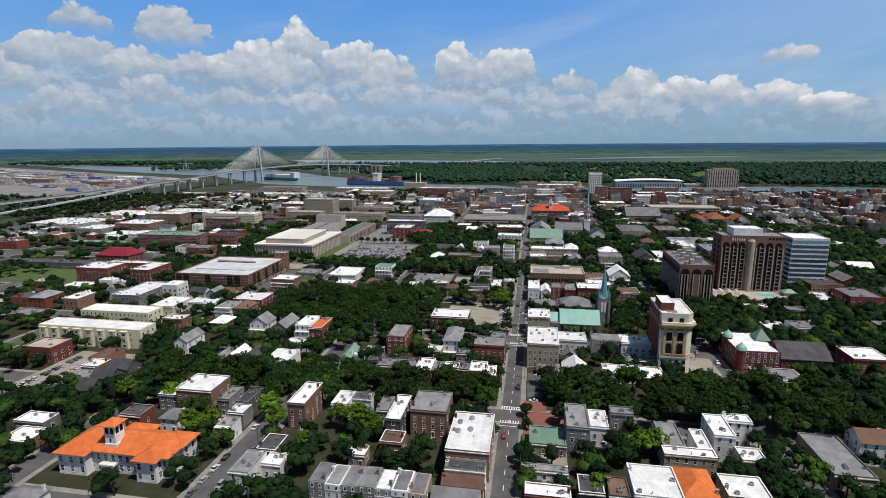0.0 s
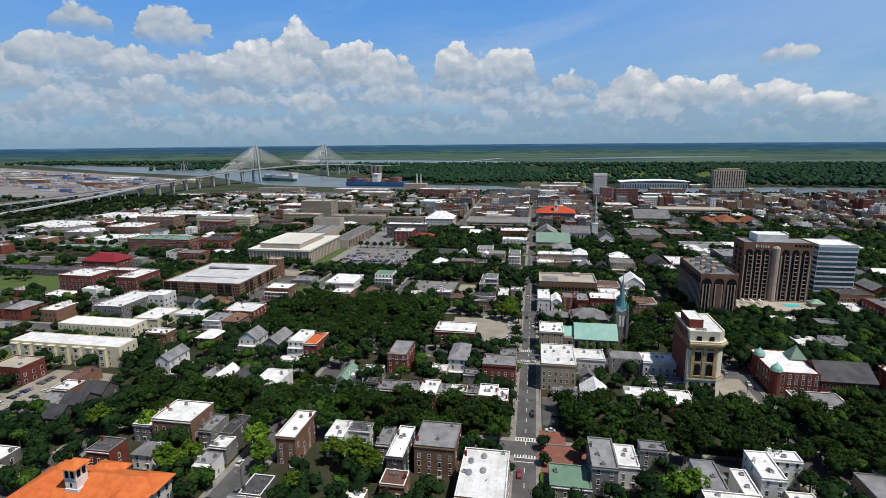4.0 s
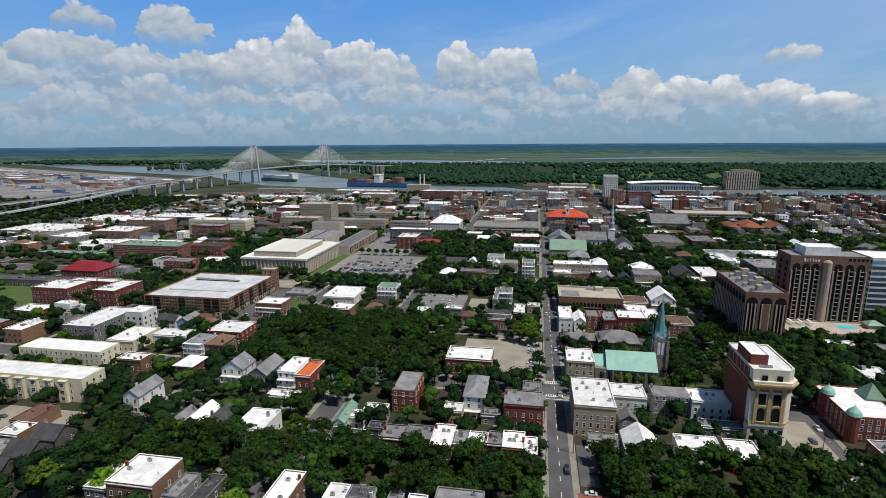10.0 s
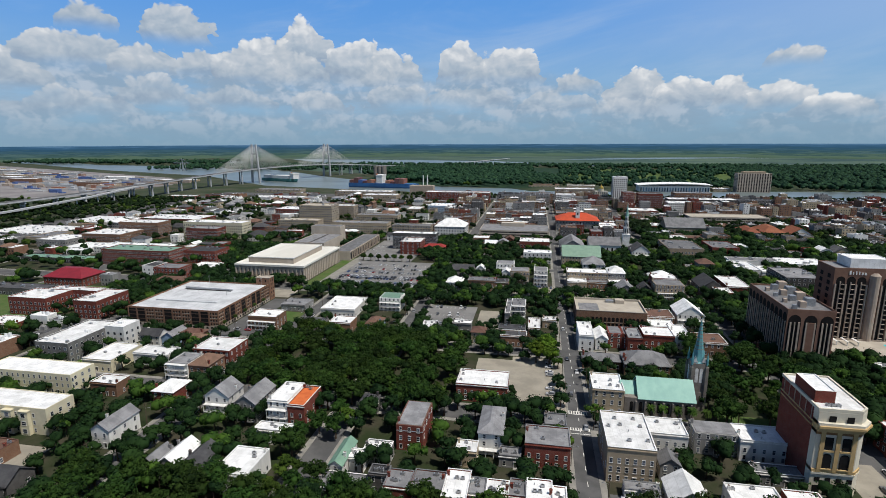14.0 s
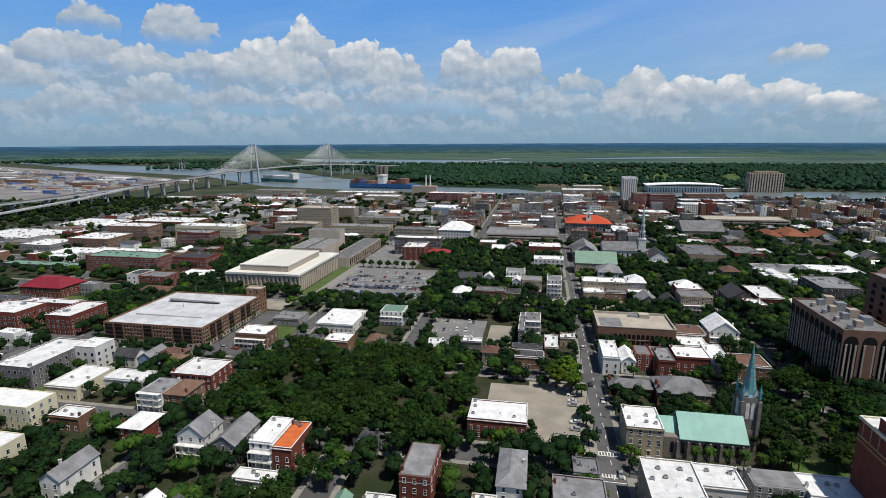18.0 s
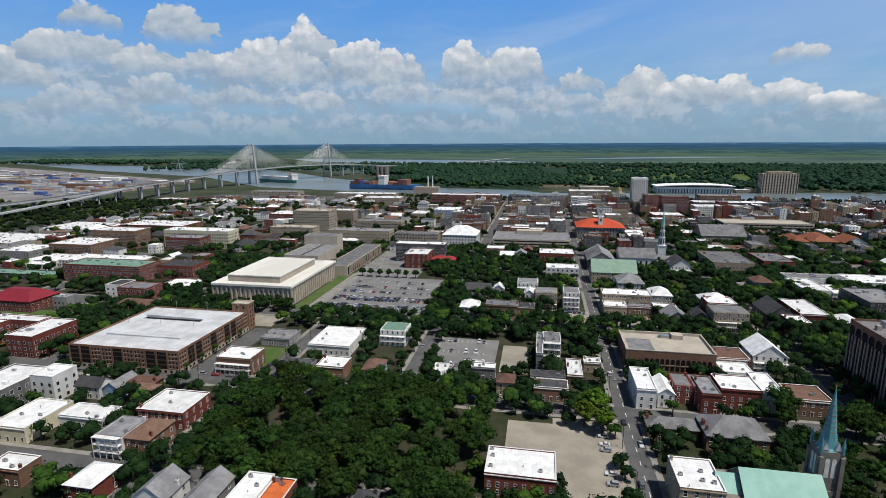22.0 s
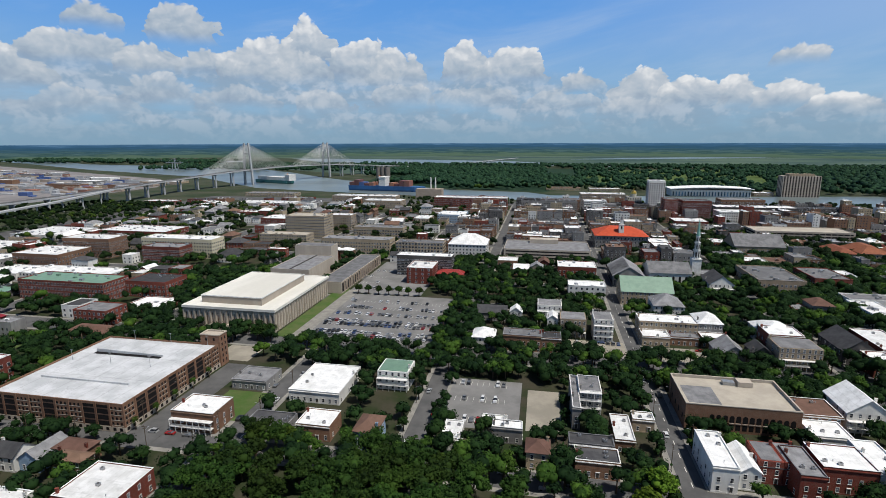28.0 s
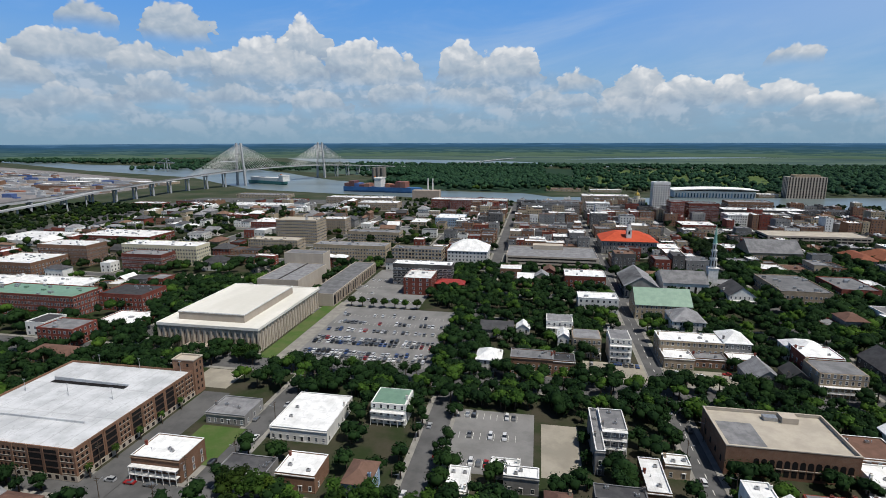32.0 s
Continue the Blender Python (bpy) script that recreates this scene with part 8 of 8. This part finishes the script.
def cabin_geo(g, van=False, roofmat=1):
    a, b = (-2.05, 0.9) if van else (-1.45, 0.75)
    z0, z1 = (1.03, 1.75) if van else (0.86, 1.42)
    w, q = 0.84, 0.68
    c, d_ = a + (0.15 if van else 0.5), b - 0.6
    g.chain([[(-w, a, z0), (w, a, z0), (w, b, z0), (-w, b, z0)], [(-q, c, z1), (q, c, z1), (q, d_, z1), (-q, d_, z1)]], [0])
    g.m[-1] = roofmat
    return g


WHEEL = Geo()
WHEEL.v = [(s_ * 0.11, 0.32 * math.cos(6.283 * i / 10), 0.32 * math.sin(6.283 * i / 10)) for s_ in (-1, 1) for i in range(10)]
WHEEL.f = [(i, (i + 1) % 10, 10 + (i + 1) % 10, 10 + i) for i in range(10)] + [tuple(range(10)), tuple(range(19, 9, -1))]
WHEEL.m = [0] * 12
WHEEL_M = WHEEL.mesh("wheel", ["tyre"])
COLOURS = ["white", "silver", "black", "dark grey", "red", "blue"]
CARS = []
for c in range(6):
    for van in (False, True):
        bm_ = car_geo(Geo(), c, van).mesh("body", [CAR[c]])
        cb_ = cabin_geo(Geo(), van).mesh("cabin", ["glass", CAR[c]])
        one = car_geo(Geo(), c, van)
        k = len(one.f)
        cabin_geo(one, van, 0)
        one.m[k:] = [1] * 4 + [0]
        for sx in (-0.82, 0.82):
            for sy in (-1.35, 1.35):
                one.box(sx - 0.1, sx + 0.1, sy - 0.3, sy + 0.3, 0, 0.6, 2)
        CARS.append((bm_, cb_, one.mesh("car", [CAR[c], "glass", "tyre"])))
car_rnd = random.Random(9)


def car(x, y, turn, near=True, z=0.02, c=None):
    c = car_rnd.choice((0, 0, 0, 0, 1, 1, 1, 2, 2, 2, 3, 3, 3, 4, 5)) if c is None else c
    van = car_rnd.random() < 0.35
    bm_, cb_, one = CARS[c * 2 + van]
    lab = COLOURS[c] + (" estate car" if van else " saloon car") + (" at the kerb" if near else " in a parking bay")
    if not near:
        return thing("car", lab, "car", x, y, z, turn, group="parked cars", mesh=one)
    ob = thing("car", lab, "car", x, y, z, turn, group="street cars")
    part("body", bm_, [], ob)
    part("cabin", cb_, [], ob)
    for sx in (-0.8, 0.8):
        for sy in (-1.35, 1.35):
            part("wheel", WHEEL_M, [], ob, at=(sx, sy, 0.32))
    return ob


bays = Geo()
for y, keep in ((502, 0.9), (508, 0.9), (522, 0.92), (528, 0.88), (543, 0.55), (557, 0.5), (572, 0.25)):
    for i in range(30):
        x = -188 + i * 2.75
        if x > -114:
            continue
        bays.box(x - 1.45, x - 1.33, y - 2.5, y + 2.5, 0.18, 0.19, bottom=False)
        if car_rnd.random() < keep:
            car(x + car_rnd.uniform(-0.2, 0.2), y + car_rnd.uniform(-0.4, 0.4), car_rnd.choice((0, 180)), False, 0.19)
for y in (606, 624, 642, 662):
    for i in range(18):
        x = -196 + i * 2.8
        if x > -181 and y > 612:
            continue
        bays.box(x - 1.45, x - 1.33, y - 2.5, y + 2.5, 0.18, 0.19, bottom=False)
        if car_rnd.random() < 0.35:
            car(x, y, 0, False, 0.19)
for y, a, n_, kp in ((417, -88, 10, 0.5), (436, -88, 10, 0.55), (452, -88, 10, 0.6)):
    for i in range(n_):
        x = a + i * 2.9
        bays.box(x - 1.5, x - 1.38, y - 2.5, y + 2.5, 0.186, 0.196, bottom=False)
        if car_rnd.random() < kp:
            car(x, y, 180, False, 0.2)
for y in (322, 328, 334, 349, 353, 359, 365):
    if car_rnd.random() < 0.85:
        car(-6, y, 90, True, 0.2)
for x, y0_, n_ in ((-223, 205, 9), (-229, 197, 11), (-239, 204, 12)):
    for i in range(n_):
        y = y0_ + i * 3.1
        bays.box(x - 2.4, x + 2.4, y - 1.6, y - 1.5, 0.186, 0.196, bottom=False)
        if car_rnd.random() < 0.75:
            car(x, y, 90, False, 0.2)
for x, y, t_ in ((-26, 516, 0), (-12, 518, 90), (-8, 517.5, 0), (-5, 517.5, 0), (-2, 517, 0), (-14, 503, 80), (16, 512, 90), (17, 507, 90), (17, 503, 90), (28, 511, 60), (42, 515, 90), (44, 511, 90)):
    car(x, y, t_, False, 0.2)
tagged(new("bay_marking", bays.mesh("bay_marking", ["paint"])), "white painted parking bay lines", "road marking", kind="structure")
for x, y, t_, c in ((4.2, 196, 0, None), (8.6, 240, 180, 2), (4.0, 330, 0, 3), (8.3, 356, 180, 0), (4.1, 372, 0, 2), (8.5, 300, 180, 1), (3.9, 420, 0, 0), (8.2, 455, 180, 2), (4.0, 470, 0, 1),
                    (-93.2, 148, 180, 1), (-101, 143, 0, 3), (-101, 150, 0, 1), (-101, 157, 0, 0), (-101, 164, 0, 2), (-93, 182, 180, 0), (-93, 190, 180, 1), (-93, 170, 180, 3), (-101, 186, 0, 0),
                    (114.5, 236, 180, 1), (107.8, 250, 0, 0), (114.8, 262, 180, 2), (107.6, 276, 0, 3), (114.5, 287, 180, 0), (107.5, 300, 0, 1),
                    (-176, 345, 0, 0), (-168.5, 360, 180, 2), (-176, 325, 0, 1), (-198, 384, 90, 4), (-206, 384, 90, 1), (-190, 384, 90, 3), (-176, 400, 0, 2), (-168.6, 418, 180, 0), (-176, 432, 0, 3), (-168.4, 446, 180, 1),
                    (-100, 395, 0, 0), (-93.5, 420, 180, 4), (-100, 440, 0, 1), (16, 228, 90, 0), (19, 240, 80, 2), (18.5, 256, 85, 0), (40, 302.5, 90, 0), (62, 302.2, 90, 2), (78, 302.3, 90, 1), (95, 308, 90, 0),
                    (14, 302.4, 90, 3), (-30, 302.3, 90, 0), (-45, 376.5, 90, 1), (-60, 383, 90, 0), (30, 376.4, 90, 2), (45, 376.3, 90, 0)):
    car(x, y, t_, True, 0.02, c)

# ---- street furniture ----


def pole_mesh():
    g = Geo()
    g.drum(0, 0, -0.2, 10.5, 0.16, 0.11, 7)
    return g.mesh("pole", ["bark"])


def arm_mesh():
    g = Geo()
    g.box(-1.2, 1.2, -0.06, 0.06, 9.6, 9.75)
    g.box(-0.9, 0.9, -0.05, 0.05, 8.8, 8.92)
    for u in (-1.1, -0.6, 0.6, 1.1):
        g.drum(u, 0, 9.75, 9.95, 0.06, 0.04, 6)
    return g.mesh("crossarm", ["bark"])


def lamp_mesh():
    g = Geo()
    g.beam((0, 0, 8.0), (0, -1.8, 8.5), 0.07, 0.07)
    g.box(-0.14, 0.14, -2.4, -1.7, 8.42, 8.58)
    return g.mesh("lamp_arm", ["metal"])


POLE, ARM, LAMP = pole_mesh(), arm_mesh(), lamp_mesh()
for x, y, turn in ((0.6, 150, 90), (0.6, 186, 90), (0.6, 236, 90), (0.6, 272, 90), (0.6, 322, 90), (0.6, 352, 90), (0.6, 396, 90), (0.6, 430, 90), (0.6, 464, 90),
                   (11.6, 168, -90), (11.6, 252, -90), (11.6, 300, -90), (11.6, 340, -90), (11.6, 412, -90), (11.6, 448, -90),
                   (-215.2, 390, -90), (-215.2, 412, -90), (-215.2, 436, -90), (-199.5, 372.6, 180), (-178.6, 372.6, 180), (-178.2, 388.5, 0), (-232, 372.8, 180), (-256, 372.8, 180),
                   (-165.8, 400, -90), (-165.8, 430, -90), (-165.8, 460, -90), (-103.5, 394, 90), (-103.5, 428, 90), (-103.5, 460, 90), (-90.4, 170, -90), (-90.4, 196, -90), (-178.6, 240, 90), (-178.6, 270, 90), (104, 262, 90), (104, 290, 90)):
    ob = thing("utility_pole", "weathered wooden utility pole with a street lamp arm", "pole", x, y, 0.15, turn, group="utility poles")
    part("pole", POLE, [], ob)
    part("crossarm", ARM, [], ob)
    part("lamp_arm", LAMP, [], ob, "grey metal lamp arm")

# court beside the main street: clipped hedges
for q in ((11.6, 12.9, 176, 187), (11.6, 12.9, 189, 197.5), (13.4, 19.5, 174.3, 175.5)):
    rr = random.Random(int(q[2]))
    g = Geo()
    g.shell(*q, [(0, 0), (0.05, 0.9), (-0.1, 1.1)])
    for _ in range(260):
        x, y, z = rr.uniform(q[0], q[1]), rr.uniform(q[2], q[3]), 1.1
        side = rr.randint(0, 2)
        if side:
            x, z = (q[0] if side == 1 else q[1]), rr.uniform(0.1, 1.1)
        u, v = rr.uniform(0, 6.28), rr.uniform(-0.1, 0.1)
        g.face([(x + 0.16 * math.cos(u), y + 0.16 * math.sin(u), z + v), (x - 0.16 * math.sin(u), y + 0.16 * math.cos(u), z - v), (x - 0.12 * math.cos(u), y - 0.12, z + 0.12)])
    bush = thing("hedge", "clipped bright green hedge beside the pavement", "hedge", 0, 0, 0.18)
    part("foliage", g, ["leafB"], bush)
# oval roof lights of the white-roofed building by the street
for x, y in ((-12.2, 184.6), (-8.0, 188.0), (-12.2, 178.0), (-7.6, 179.8)):
    light = thing("roof_light", "low oval roof light with a grey kerb", "roof light", x, y, 11.74)
    g = Geo()
    g.v = [(r * 1.1 * math.cos(6.283 * i / 14), r * 1.7 * math.sin(6.283 * i / 14), z) for r, z in ((1.0, 0), (1.0, 0.35), (0.8, 0.35)) for i in range(14)]
    g.f = [(a * 14 + i, a * 14 + (i + 1) % 14, a * 14 + 14 + (i + 1) % 14, a * 14 + 14 + i) for a in (0, 1) for i in range(14)]
    g.m = [0] * 28
    part("kerb", g, ["metal"], light)
    g = Geo()
    g.v = [(r * 1.1 * math.cos(6.283 * i / 14), r * 1.7 * math.sin(6.283 * i / 14), z) for r, z in ((0.8, 0.33), (0.45, 0.55), (0.02, 0.62)) for i in range(14)]
    g.f = [(a * 14 + i, a * 14 + (i + 1) % 14, a * 14 + 14 + (i + 1) % 14, a * 14 + 14 + i) for a in (0, 1) for i in range(14)]
    g.m = [0] * 28
    part("dome", g, ["Rg"], light)
